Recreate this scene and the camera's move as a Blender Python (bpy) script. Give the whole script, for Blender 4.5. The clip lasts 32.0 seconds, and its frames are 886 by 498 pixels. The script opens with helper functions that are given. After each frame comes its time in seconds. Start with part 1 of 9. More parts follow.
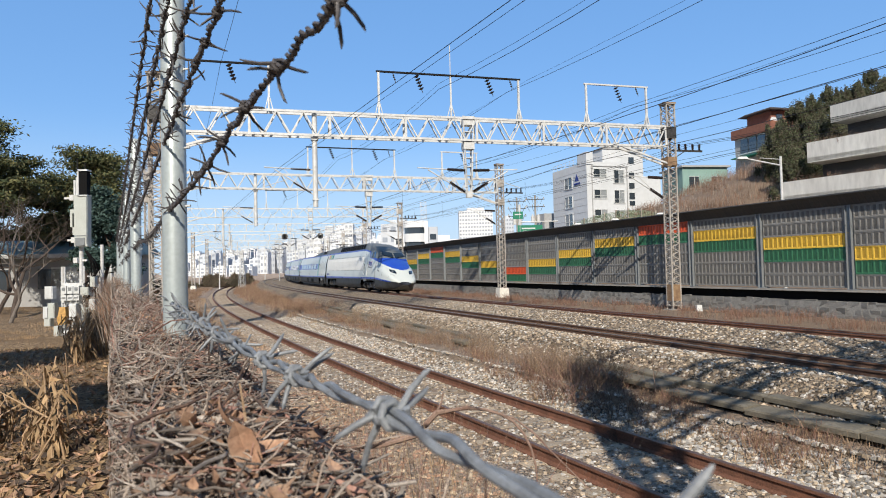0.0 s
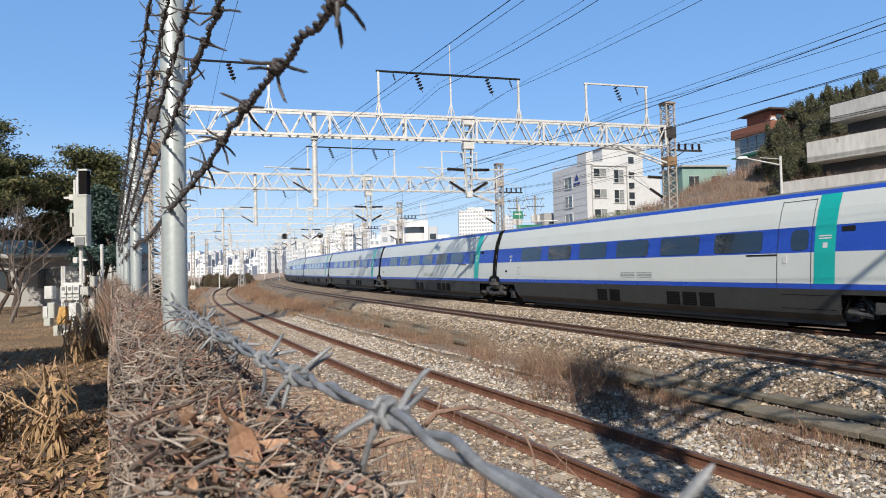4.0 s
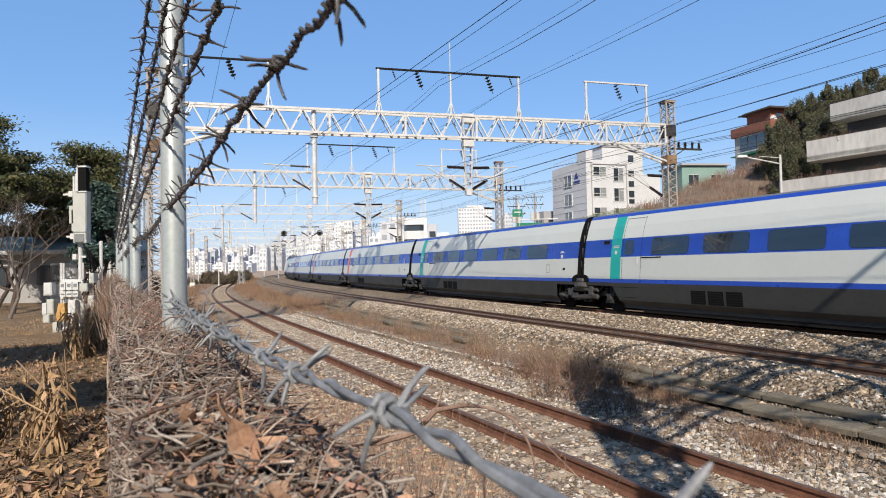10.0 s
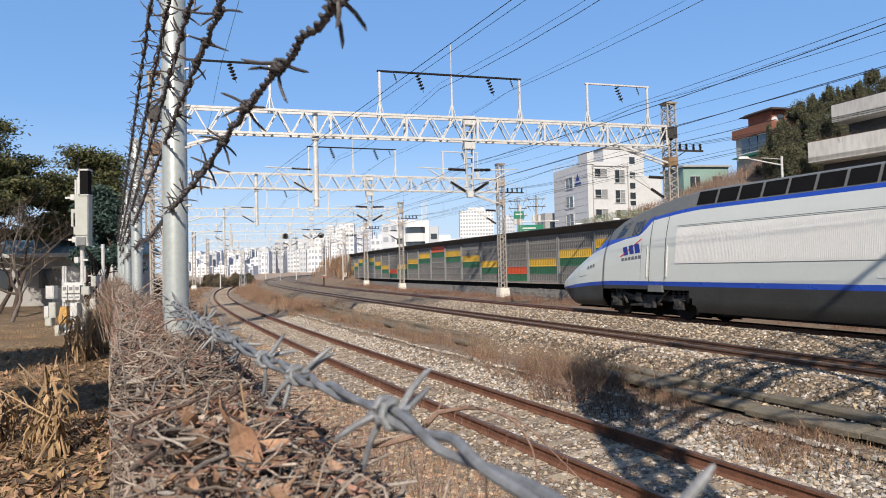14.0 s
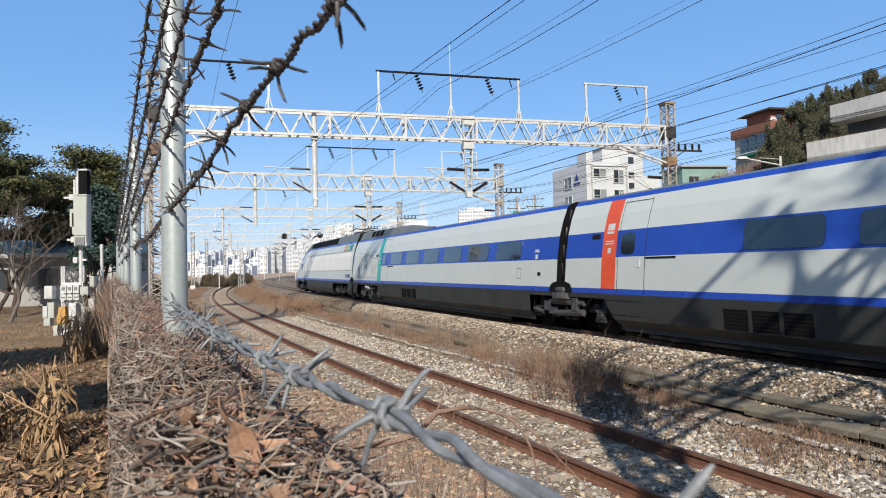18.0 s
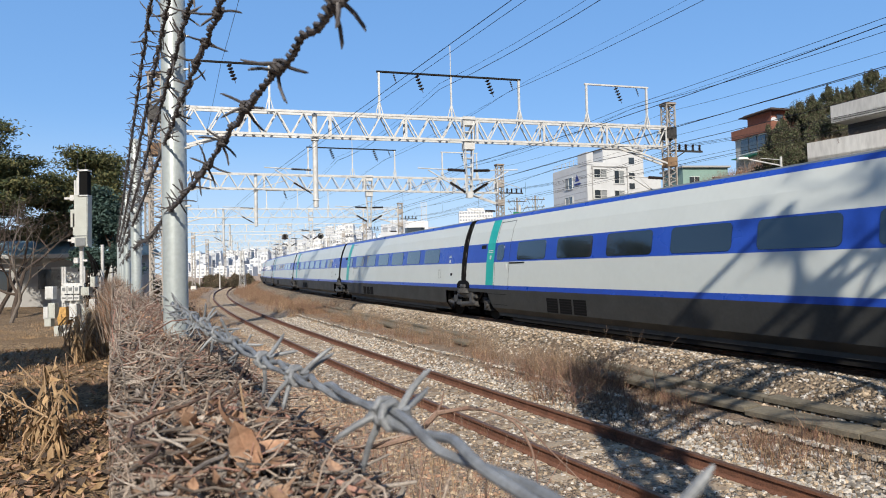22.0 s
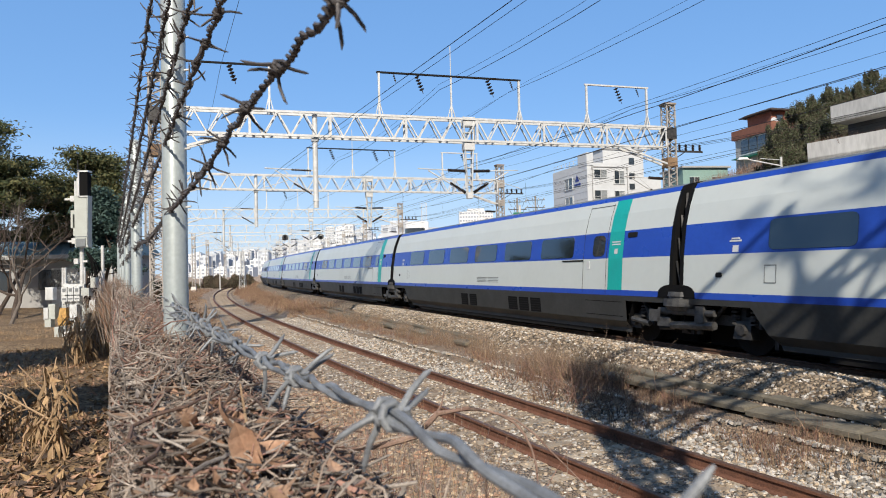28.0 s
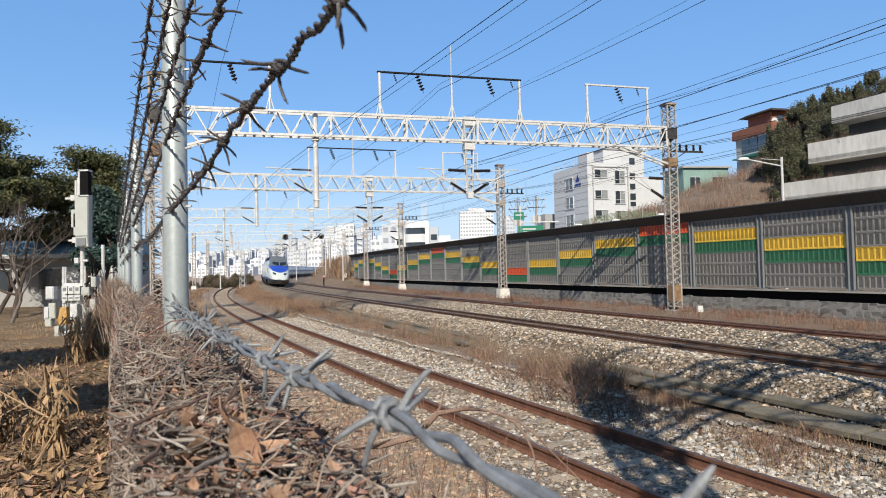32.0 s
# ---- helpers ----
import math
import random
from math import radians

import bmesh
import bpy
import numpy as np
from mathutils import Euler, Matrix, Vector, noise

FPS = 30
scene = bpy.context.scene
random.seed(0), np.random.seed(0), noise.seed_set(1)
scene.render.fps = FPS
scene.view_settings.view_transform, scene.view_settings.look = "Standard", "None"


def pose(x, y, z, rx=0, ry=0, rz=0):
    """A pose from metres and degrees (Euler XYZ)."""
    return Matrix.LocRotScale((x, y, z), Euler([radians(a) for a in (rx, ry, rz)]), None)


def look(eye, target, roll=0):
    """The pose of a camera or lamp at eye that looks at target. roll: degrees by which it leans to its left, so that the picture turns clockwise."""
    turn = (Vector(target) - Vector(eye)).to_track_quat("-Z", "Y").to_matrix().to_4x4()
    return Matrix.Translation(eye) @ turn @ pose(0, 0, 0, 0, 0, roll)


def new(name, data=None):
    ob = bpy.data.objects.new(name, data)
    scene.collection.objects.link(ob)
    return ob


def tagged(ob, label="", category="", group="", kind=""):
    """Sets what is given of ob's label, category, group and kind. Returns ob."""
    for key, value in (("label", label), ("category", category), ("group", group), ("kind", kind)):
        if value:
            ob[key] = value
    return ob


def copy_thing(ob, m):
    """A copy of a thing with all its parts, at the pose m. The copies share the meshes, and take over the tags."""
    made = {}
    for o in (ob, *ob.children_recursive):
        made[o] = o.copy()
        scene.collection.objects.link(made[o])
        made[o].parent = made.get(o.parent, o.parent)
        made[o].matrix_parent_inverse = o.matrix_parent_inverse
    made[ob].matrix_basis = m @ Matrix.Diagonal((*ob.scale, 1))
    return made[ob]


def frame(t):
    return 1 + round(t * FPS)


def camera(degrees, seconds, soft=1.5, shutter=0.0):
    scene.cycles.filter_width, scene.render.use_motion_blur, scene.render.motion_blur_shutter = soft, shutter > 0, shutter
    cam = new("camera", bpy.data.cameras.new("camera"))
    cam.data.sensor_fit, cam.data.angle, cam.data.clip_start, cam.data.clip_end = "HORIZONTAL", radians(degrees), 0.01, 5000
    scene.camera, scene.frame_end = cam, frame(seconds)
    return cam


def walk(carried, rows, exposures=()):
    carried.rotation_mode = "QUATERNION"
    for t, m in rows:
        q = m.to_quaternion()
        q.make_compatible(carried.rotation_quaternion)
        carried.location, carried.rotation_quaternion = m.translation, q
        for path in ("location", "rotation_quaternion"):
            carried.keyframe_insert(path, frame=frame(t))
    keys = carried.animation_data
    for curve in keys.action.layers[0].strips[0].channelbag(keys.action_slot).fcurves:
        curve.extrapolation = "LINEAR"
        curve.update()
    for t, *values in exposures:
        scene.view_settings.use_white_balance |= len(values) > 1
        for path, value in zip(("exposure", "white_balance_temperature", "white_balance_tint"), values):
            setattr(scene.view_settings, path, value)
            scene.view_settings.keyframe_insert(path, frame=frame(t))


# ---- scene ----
# Plan: the eye is the origin in x and y, y points ahead, z = 0 is the rail head of the two main tracks.
# Everything along the line is placed by s (metres along the middle track) and o (metres to its right).
EYE = (0.0, 0.0, 1.895)
YAW, PITCH, LEAN = 0.0, 1.683, 1.401
cam = camera(70.58, 32.0, soft=1.0, shutter=0.014)
cam.data.dof.use_dof, cam.data.dof.focus_distance, cam.data.dof.aperture_fstop = True, 14.0, 18.0

# seconds, turn to the right, turn up, picture clockwise (degrees): the small shake of a camera propped on the fence
SHAKE = [(0, .006, -.006, -.01), (.5, .008, -.014, -.021), (1, .001, -.001, .017), (1.5, -.005, .021, -.001), (2, .005, -.032, .04), (2.5, .011, .016, -.055), (3, -.039, .022, .038), (3.5, .014, -.006, -.008), (4.5, .03, -.08, .01),
         (5.5, .078, -.188, .027), (6, -.055, .035, .069), (6.5, -.102, .142, .069), (7, .116, -.218, -.067), (7.5, -.03, -.055, .103), (8, -.157, .272, .048), (8.5, .096, -.244, -.038), (9, .001, -.116, .039), (9.5, -.114, .318, -.038), (10, .063, -.24, .169), (10.5, .122, -.221, -.024), (11, -.035, -.104, .046), (11.5, -.125, .26, .023), (12, .081, -.245, .104), (12.5, -.086, -.073, -.009), (13, -.123, .251, .008), (13.5, .134, -.248, .013), (14, -.065, -.031, .026), (14.5, -.118, .214, .003), (15.5, -.05, .08, .03),
         (16.5, -.018, 0, .066), (17, .01, .003, -.09), (17.5, .026, -.037, .014), (18, .026, -.037, .015), (18.5, -.057, .094, .027), (19, .058, -.042, -.081), (19.5, .07, -.12, .037), (20, -.027, .076, -.057), (20.5, -.06, .028, .071), (21, .048, -.051, -.084), (21.5, .044, -.076, -.046), (22, -.021, .018, .014), (22.5, -.055, .067, .038), (23, .051, -.108, -.034), (23.5, .025, -.081, .043), (24, -.101, .108, .078), (24.5, -.025, .005, .02), (25, .074, -.141, -.029), (25.5, -.011, -.004, .022), (26.5, -.04, .03, .05),
         (27.5, -.074, .051, .068), (28, -.033, .065, -.036), (28.5, .077, -.177, .018), (29, -.056, .022, .202), (29.5, -.072, .113, -.103), (30, .082, -.193, .041), (30.5, -.103, .073, .097), (31, -.107, .117, .028), (31.5, .004, -.098, .002), (32, -.061, .042, .049)]


def eye_pose(yaw, pitch, lean):
    return Matrix.Translation(EYE) @ pose(0, 0, 0, 0, 0, -yaw) @ pose(0, 0, 0, 90 + pitch) @ pose(0, 0, 0, 0, 0, -lean)


walk(cam, [(t, eye_pose(YAW + a, PITCH + b, LEAN - c)) for t, a, b, c in SHAKE], exposures=[(0, 0.09, 6370, 8.6), (3.5, 0.09, 6450, 9.5), (6, 0.09, 6530, 11), (9, 0.09, 6600, 12), (11, 0.09, 6530, 11), (14.3, 0.09, 6580, 11.8), (17, 0.09, 6330, 8.2), (20, 0.09, 6430, 9.2), (26, 0.09, 6430, 9.2), (29, 0.09, 6490, 10.2), (30, 0.09, 6550, 11), (32, 0.09, 6390, 8.6)])

# ---- sky and sun ----
SUN_AZ, SUN_EL = 183.5, 36.5           # compass-like: degrees clockwise from straight ahead, and above the horizon
world = bpy.data.worlds.new("world")
scene.world = world
world.use_nodes = True
wn = world.node_tree.nodes
sky = wn.new("ShaderNodeTexSky")
sky.sky_type, sky.sun_disc = "NISHITA", False
sky.sun_elevation, sky.sun_rotation = radians(SUN_EL), radians(SUN_AZ)
sky.air_density, sky.dust_density, sky.ozone_density = 1.0, 0.4, 2.2
sky_sat = wn.new("ShaderNodeHueSaturation")
sky_sat.inputs["Saturation"].default_value = 1.3
sky_sat.inputs["Hue"].default_value = 0.508
sky_mix = wn.new("ShaderNodeMix")
sky_mix.data_type = "RGBA"
sky_mix.inputs["Factor"].default_value = 0.5
sky_mix.inputs["B"].default_value = (0.95, 2.15, 4.3, 1)     # even clear-day blue
sky_soft = wn.new("ShaderNodeGamma")
sky_soft.inputs["Gamma"].default_value = 0.8
world.node_tree.links.new(sky.outputs[0], sky_soft.inputs[0])
world.node_tree.links.new(sky_soft.outputs[0], sky_sat.inputs["Color"])
world.node_tree.links.new(sky_sat.outputs[0], sky_mix.inputs["A"])
# pale haze low over the horizon, all round
sky_dir = wn.new("ShaderNodeTexCoord")
sky_sep = wn.new("ShaderNodeSeparateXYZ")
sky_low = wn.new("ShaderNodeMapRange")
sky_low.interpolation_type = "SMOOTHSTEP"
sky_low.inputs[1].default_value, sky_low.inputs[2].default_value = -0.02, 0.24
sky_low.inputs[3].default_value, sky_low.inputs[4].default_value = 0.75, 0.0
sky_haze = wn.new("ShaderNodeMix")
sky_haze.data_type = "RGBA"
sky_haze.inputs["B"].default_value = (2.8, 3.5, 4.4, 1)
world.node_tree.links.new(sky_dir.outputs["Generated"], sky_sep.inputs[0])
world.node_tree.links.new(sky_sep.outputs["Z"], sky_low.inputs[0])
world.node_tree.links.new(sky_low.outputs[0], sky_haze.inputs["Factor"])
world.node_tree.links.new(sky_mix.outputs["Result"], sky_haze.inputs["A"])
# the sky pales towards the sun
sky_side = wn.new("ShaderNodeMapRange")
sky_side.interpolation_type = "SMOOTHSTEP"
sky_side.inputs[1].default_value, sky_side.inputs[2].default_value = 0.15, -0.85
sky_side.inputs[3].default_value, sky_side.inputs[4].default_value = 0.0, 0.8
sky_pale = wn.new("ShaderNodeMix")
sky_pale.data_type = "RGBA"
sky_pale.inputs["B"].default_value = (1.15, 1.4, 1.75, 1)
world.node_tree.links.new(sky_sep.outputs["Y"], sky_side.inputs[0])
world.node_tree.links.new(sky_side.outputs[0], sky_pale.inputs["Factor"])
world.node_tree.links.new(sky_haze.outputs["Result"], sky_pale.inputs["A"])
# and deepens overhead
sky_up = wn.new("ShaderNodeMapRange")
sky_up.interpolation_type = "SMOOTHSTEP"
sky_up.inputs[1].default_value, sky_up.inputs[2].default_value = 0.38, 0.95
sky_up.inputs[3].default_value, sky_up.inputs[4].default_value = 0.0, 0.85
sky_zenith = wn.new("ShaderNodeMix")
sky_zenith.data_type = "RGBA"
sky_zenith.inputs["B"].default_value = (0.3, 0.6, 1.15, 1)
world.node_tree.links.new(sky_sep.outputs["Z"], sky_up.inputs[0])
world.node_tree.links.new(sky_up.outputs[0], sky_zenith.inputs["Factor"])
world.node_tree.links.new(sky_pale.outputs["Result"], sky_zenith.inputs["A"])
world.node_tree.links.new(sky_zenith.outputs["Result"], wn["Background"].inputs[0])
wn["Background"].inputs[1].default_value = 0.20
sun = new("sun", bpy.data.lights.new("sun", "SUN"))
sun.data.energy, sun.data.angle, sun.data.color = 5.0, radians(0.55), (1.0, 0.90, 0.77)
_a, _e = radians(SUN_AZ), radians(SUN_EL)
SUN_DIR = Vector((math.sin(_a) * math.cos(_e), math.cos(_a) * math.cos(_e), math.sin(_e)))
sun.matrix_world = look(SUN_DIR * 50, (0, 0, 0))

# ---- the line in plan ----
DS = 1.0
SS = np.arange(-1000.0, 1000.0, DS)
_k = -0.00012 + 0.00184 * np.clip(SS / 60, 0, 1)
_t = np.cumsum(_k) * DS - _k * DS / 2
_i0 = int(np.argmin(np.abs(SS + 8)))
TH = _t - _t[_i0] - 0.4112
PX = np.concatenate([[0], np.cumsum(np.sin(TH))[:-1]]) * DS
PY = np.concatenate([[0], np.cumsum(np.cos(TH))[:-1]]) * DS
PX, PY = PX - PX[_i0] + 10.028, PY - PY[_i0] + 5.0
CANT = 0.083
DTRACK = 4.562
_n = np.arange(-8.0, 420.0)
# the siding beside the fence runs on its own curve
_kn = 0.00148 + 0.00074 * np.clip(_n / 60, 0, 1)
NTH = -0.4802 + np.cumsum(_kn) - _kn / 2
NX = 4.066 + np.concatenate([[0], np.cumsum(np.sin(NTH))[:-1]])
NY = 5.0 + np.concatenate([[0], np.cumsum(np.cos(NTH))[:-1]])
# straight run-out behind the eye
_b = np.arange(-60.0, -8.0)
NX = np.concatenate([NX[0] + (_b + 8) * math.sin(NTH[0]), NX])
NY = np.concatenate([NY[0] + (_b + 8) * math.cos(NTH[0]), NY])
NTH = np.concatenate([np.full(len(_b), NTH[0]), NTH])
NS = np.concatenate([_b, _n])
NZ = -0.609
FENCE_HEAD, FENCE_W = -0.4865, 0.122    # heading of the fence, and how far right of the eye its wires hang


def line(s, o=0.0, z=0.0):
    """A point of the main line: s along the middle track, o to its right."""
    t = np.interp(s, SS, TH)
    return Vector((np.interp(s, SS, PX) + o * math.cos(t), np.interp(s, SS, PY) - o * math.sin(t), z))


def heading(s):
    return float(np.interp(s, SS, TH))


def siding(s, o=0.0, z=0.0):
    t = np.interp(s, NS, NTH)
    return Vector((np.interp(s, NS, NX) + o * math.cos(t), np.interp(s, NS, NY) - o * math.sin(t), z))


def fence(d, a=0.0, z=0.0):
    """A point at d metres along the fence from the eye, a to the right of the eye's own parallel."""
    t = FENCE_HEAD
    return Vector((d * math.sin(t) + a * math.cos(t), d * math.cos(t) - a * math.sin(t), z))


def frame_at(s, o=0.0, z=0.0):
    """Pose on the line: x to the right across the tracks, y along them, z up."""
    return Matrix.Translation(line(s, o, z)) @ Matrix.Rotation(-heading(s), 4, "Z")


class Rail:
    """A track parallel to the middle one, measured along itself."""

    def __init__(self, o):
        self.x, self.y = PX + o * np.cos(TH), PY - o * np.sin(TH)
        run = np.concatenate([[0], np.cumsum(np.hypot(np.diff(self.x), np.diff(self.y)))])
        self.l = run - np.interp(-8.0, SS, run) - 8.0

    def at(self, l):
        return Vector((np.interp(l, self.l, self.x), np.interp(l, self.l, self.y), 0))


# ---- materials ----
def material(name, color, rough=0.7, metal=0.0, second=None, scale=6.0, amount=0.5, bump=0.0, bump_scale=40.0, fine=0.25, per_object=0.0, per_island=0.0, spec=0.5, stretch=(1, 1, 1), detail=5.0):
    """Colour varied at two scales between color and second, with fine relief."""
    m = bpy.data.materials.new(name)
    m.use_nodes = True
    n, l = m.node_tree.nodes, m.node_tree.links
    b = n["Principled BSDF"]
    b.inputs["Metallic"].default_value = metal
    b.inputs["Specular IOR Level"].default_value = spec
    second = second or tuple(c * 0.7 for c in color)
    geo = n.new("ShaderNodeNewGeometry")
    oi = n.new("ShaderNodeObjectInfo")
    tc = n.new("ShaderNodeTexCoord")
    mp = n.new("ShaderNodeMapping")
    mp.inputs["Scale"].default_value = stretch
    l.new(tc.outputs["Object"], mp.inputs[0])
    n1, n2 = n.new("ShaderNodeTexNoise"), n.new("ShaderNodeTexNoise")
    n1.inputs["Scale"].default_value, n1.inputs["Detail"].default_value = scale, detail
    n2.inputs["Scale"].default_value, n2.inputs["Detail"].default_value = scale * 9, 3.0
    l.new(mp.outputs[0], n1.inputs["Vector"]), l.new(mp.outputs[0], n2.inputs["Vector"])
    r = n.new("ShaderNodeMapRange")
    r.inputs[1].default_value, r.inputs[2].default_value = 0.5 - 0.28 / max(amount, .01) * .5, 0.5 + 0.28 / max(amount, .01) * .5
    l.new(n1.outputs[0], r.inputs[0])
    mix = n.new("ShaderNodeMix")
    mix.data_type = "RGBA"
    mix.inputs["A"].default_value, mix.inputs["B"].default_value = (*color, 1), (*second, 1)
    l.new(r.outputs[0], mix.inputs["Factor"])
    hs = n.new("ShaderNodeHueSaturation")
    l.new(mix.outputs["Result"], hs.inputs["Color"])
    v = n.new("ShaderNodeMapRange")
    v.inputs[1].default_value, v.inputs[2].default_value = 0.3, 0.7
    v.inputs[3].default_value, v.inputs[4].default_value = 1 - fine, 1 + fine
    l.new(n2.outputs[0], v.inputs[0])
    last = v.outputs[0]
    for out, k in ((oi.outputs["Random"], per_object), (geo.outputs["Random Per Island"], per_island)):
        if k:
            w = n.new("ShaderNodeMapRange")
            w.inputs[3].default_value, w.inputs[4].default_value = 1 - k, 1 + k
            l.new(out, w.inputs[0])
            mu = n.new("ShaderNodeMath")
            mu.operation = "MULTIPLY"
            l.new(last, mu.inputs[0]), l.new(w.outputs[0], mu.inputs[1])
            last = mu.outputs[0]
    l.new(last, hs.inputs["Value"])
    l.new(hs.outputs[0], b.inputs["Base Color"])
    rr = n.new("ShaderNodeMapRange")
    rr.inputs[3].default_value, rr.inputs[4].default_value = max(rough - .12, .03), min(rough + .12, 1)
    l.new(n1.outputs[0], rr.inputs[0])
    l.new(rr.outputs[0], b.inputs["Roughness"])
    if bump:
        n3 = n.new("ShaderNodeTexNoise")
        n3.inputs["Scale"].default_value, n3.inputs["Detail"].default_value = bump_scale, 6.0
        l.new(mp.outputs[0], n3.inputs["Vector"])
        bp = n.new("ShaderNodeBump")
        bp.inputs["Strength"].default_value, bp.inputs["Distance"].default_value = 0.8, bump
        l.new(n3.outputs[0], bp.inputs["Height"])
        l.new(bp.outputs[0], b.inputs["Normal"])
    return m


def glass(name, color, rough=0.05):
    """Dark, tinted window glass in front of an unlit inside."""
    m = material(name, color, rough, 0.0, tuple(c * 1.3 for c in color), 1.5, .5, 0, fine=.05, spec=1.0)
    m.node_tree.nodes["Principled BSDF"].inputs["Coat Weight"].default_value = 0.6
    m.node_tree.nodes["Principled BSDF"].inputs["Coat Roughness"].default_value = 0.03
    return m


M = {}
M["car_white"] = material("car_white", (.585, .628, .607), .34, 0, (.555, .596, .576), .8, .6, 0, 8, fine=.015)
M["car_panel"] = material("car_panel", (.73, .735, .705), .45, 0, (.68, .685, .655), 1.2, .6, .0006, 8, fine=.03)
M["car_louvre"] = material("car_louvre", (.70, .715, .69), .45, 0, (.65, .665, .64), 1.2, .6, 0, 8, fine=.03)
M["car_blue"] = material("car_blue", (.022, .078, .46), .3, 0, (.018, .064, .40), 1.5, .6, 0, fine=.05)
M["car_teal"] = material("car_teal", (.01, .42, .38), .35, 0, (.01, .36, .33), 2, .6, 0, fine=.04)
M["car_orange"] = material("car_orange", (.78, .10, .03), .35, 0, (.68, .09, .03), 2, .6, 0, fine=.04)
M["car_grey"] = material("car_grey", (.16, .17, .168), .5, 0, (.125, .133, .13), 2, .6, 0, fine=.1)
M["car_skirt"] = material("car_skirt", (.042, .0435, .0425), .6, 0, (.029, .03, .0285), 1.5, .5, .0006, 20, fine=.12)
M["car_dark"] = material("car_dark", (.009, .009, .010), .8, 0, (.016, .015, .014), 5, .6, .002, 40, fine=.3, spec=.2)
M["steel_grime"] = material("steel_grime", (.058, .056, .055), .6, .1, (.022, .021, .020), 8, .7, .002, 60, fine=.3)
M["spring_rubber"] = material("spring_rubber", (.085, .085, .084), .6, 0, (.032, .031, .03), 7, .6, .002, 60, fine=.3)
M["glass_dark"] = material("glass_dark", (.010, .015, .018), .05, 0, (.016, .022, .026), 1.5, .5, 0, fine=.05, spec=.8)
for _k, _v in (("Coat Weight", 1.0), ("Coat Roughness", .004), ("Coat IOR", 1.45)):
    M["glass_dark"].node_tree.nodes["Principled BSDF"].inputs[_k].default_value = _v
M["lamp_glass"] = glass("lamp_glass", (.10, .11, .12), .08)
M["logo_blue"] = material("logo_blue", (.02, .04, .3), .4, fine=.02)
M["logo_red"] = material("logo_red", (.7, .03, .03), .4, fine=.02)
M["logo_yellow"] = material("logo_yellow", (.75, .5, .05), .4, fine=.02)
M["marking"] = material("marking", (.7, .72, .72), .5, fine=.02)
M["marking_grey"] = material("marking_grey", (.16, .17, .2), .5, fine=.02)
M["galv"] = material("galv", (.70, .71, .71), .55, .1, (.50, .50, .48), 4, .6, .001, 60, fine=.15)
M["galv_rust"] = material("galv_rust", (.46, .445, .42), .65, .05, (.29, .245, .20), 3, .3, .001, 60, fine=.2)
M["rust_plate"] = material("rust_plate", (.30, .20, .11), .8, 0, (.17, .10, .06), 5, .6, .002, 50, fine=.25)
M["rail_rust"] = material("rail_rust", (.215, .098, .06), .8, .1, (.13, .062, .04), 5, .6, .002, 60, fine=.3)
M["rail_dark"] = material("rail_dark", (.17, .092, .058), .75, .1, (.10, .058, .04), 5, .6, .002, 60, fine=.3)
M["rail_head"] = material("rail_head", (.30, .29, .28), .3, .9, (.22, .2, .19), 5, .6, 0, fine=.1)
M["rail_head_rust"] = material("rail_head_rust", (.22, .13, .09), .5, .5, (.16, .09, .06), 5, .6, 0, fine=.2)
M["concrete"] = material("concrete", (.40, .38, .35), .9, 0, (.28, .265, .24), 2.5, .6, .003, 50, fine=.15, per_object=.08)
M["concrete_light"] = material("concrete_light", (.74, .72, .67), .9, 0, (.6, .58, .53), .6, .55, .003, 30, fine=.12)
M["sleeper"] = material("sleeper", (.47, .39, .29), .95, 0, (.27, .205, .145), 4, .6, .004, 60, fine=.25, per_object=.2)
M["trough"] = material("trough", (.21, .185, .14), .95, 0, (.11, .098, .072), 3, .6, .004, 60, fine=.2, per_object=.12)
M["stone_wall"] = material("stone_wall", (.20, .196, .186), .75, 0, (.10, .098, .093), 3, .6, .01, 14, fine=.25, per_object=.3)
M["mortar"] = material("mortar", (.27, .265, .25), .95, 0, (.17, .165, .155), 3, .6, .006, 20, fine=.2)
M["pan_grey"] = material("pan_grey", (.225, .219, .206), .5, 0, (.18, .175, .164), 1.2, .6, 0, fine=.1, per_object=.06)
M["pan_yellow"] = material("pan_yellow", (.72, .46, .05), .5, 0, (.60, .38, .05), 1.5, .6, 0, fine=.1, per_object=.06)
M["pan_green"] = material("pan_green", (.035, .15, .075), .5, 0, (.03, .12, .06), 1.5, .6, 0, fine=.1, per_object=.06)
M["pan_orange"] = material("pan_orange", (.70, .10, .03), .5, 0, (.58, .09, .03), 1.5, .6, 0, fine=.1, per_object=.06)
M["pan_slot"] = material("pan_slot", (.09, .085, .08), .8, 0, (.07, .07, .065), 4, .5, 0, fine=.1)
M["post_grey"] = material("post_grey", (.235, .255, .268), .55, .1, (.20, .215, .225), 2, .6, 0, fine=.1, per_object=.05)
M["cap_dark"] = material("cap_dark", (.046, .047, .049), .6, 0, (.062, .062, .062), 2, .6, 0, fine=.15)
M["black"] = material("black", (.005, .005, .006), .8, 0, (.009, .009, .009), 4, .5, 0, fine=.2, spec=.12)
M["insulator"] = material("insulator", (.035, .025, .022), .25, 0, (.02, .015, .013), 6, .5, 0, fine=.1)
M["wire_dark"] = material("wire_dark", (.03, .03, .035), .6, .3, fine=.1)
M["pole_paint"] = material("pole_paint", (.43, .48, .485), .42, .2, (.36, .405, .41), 9, .5, .0004, 90, fine=.08, detail=8)
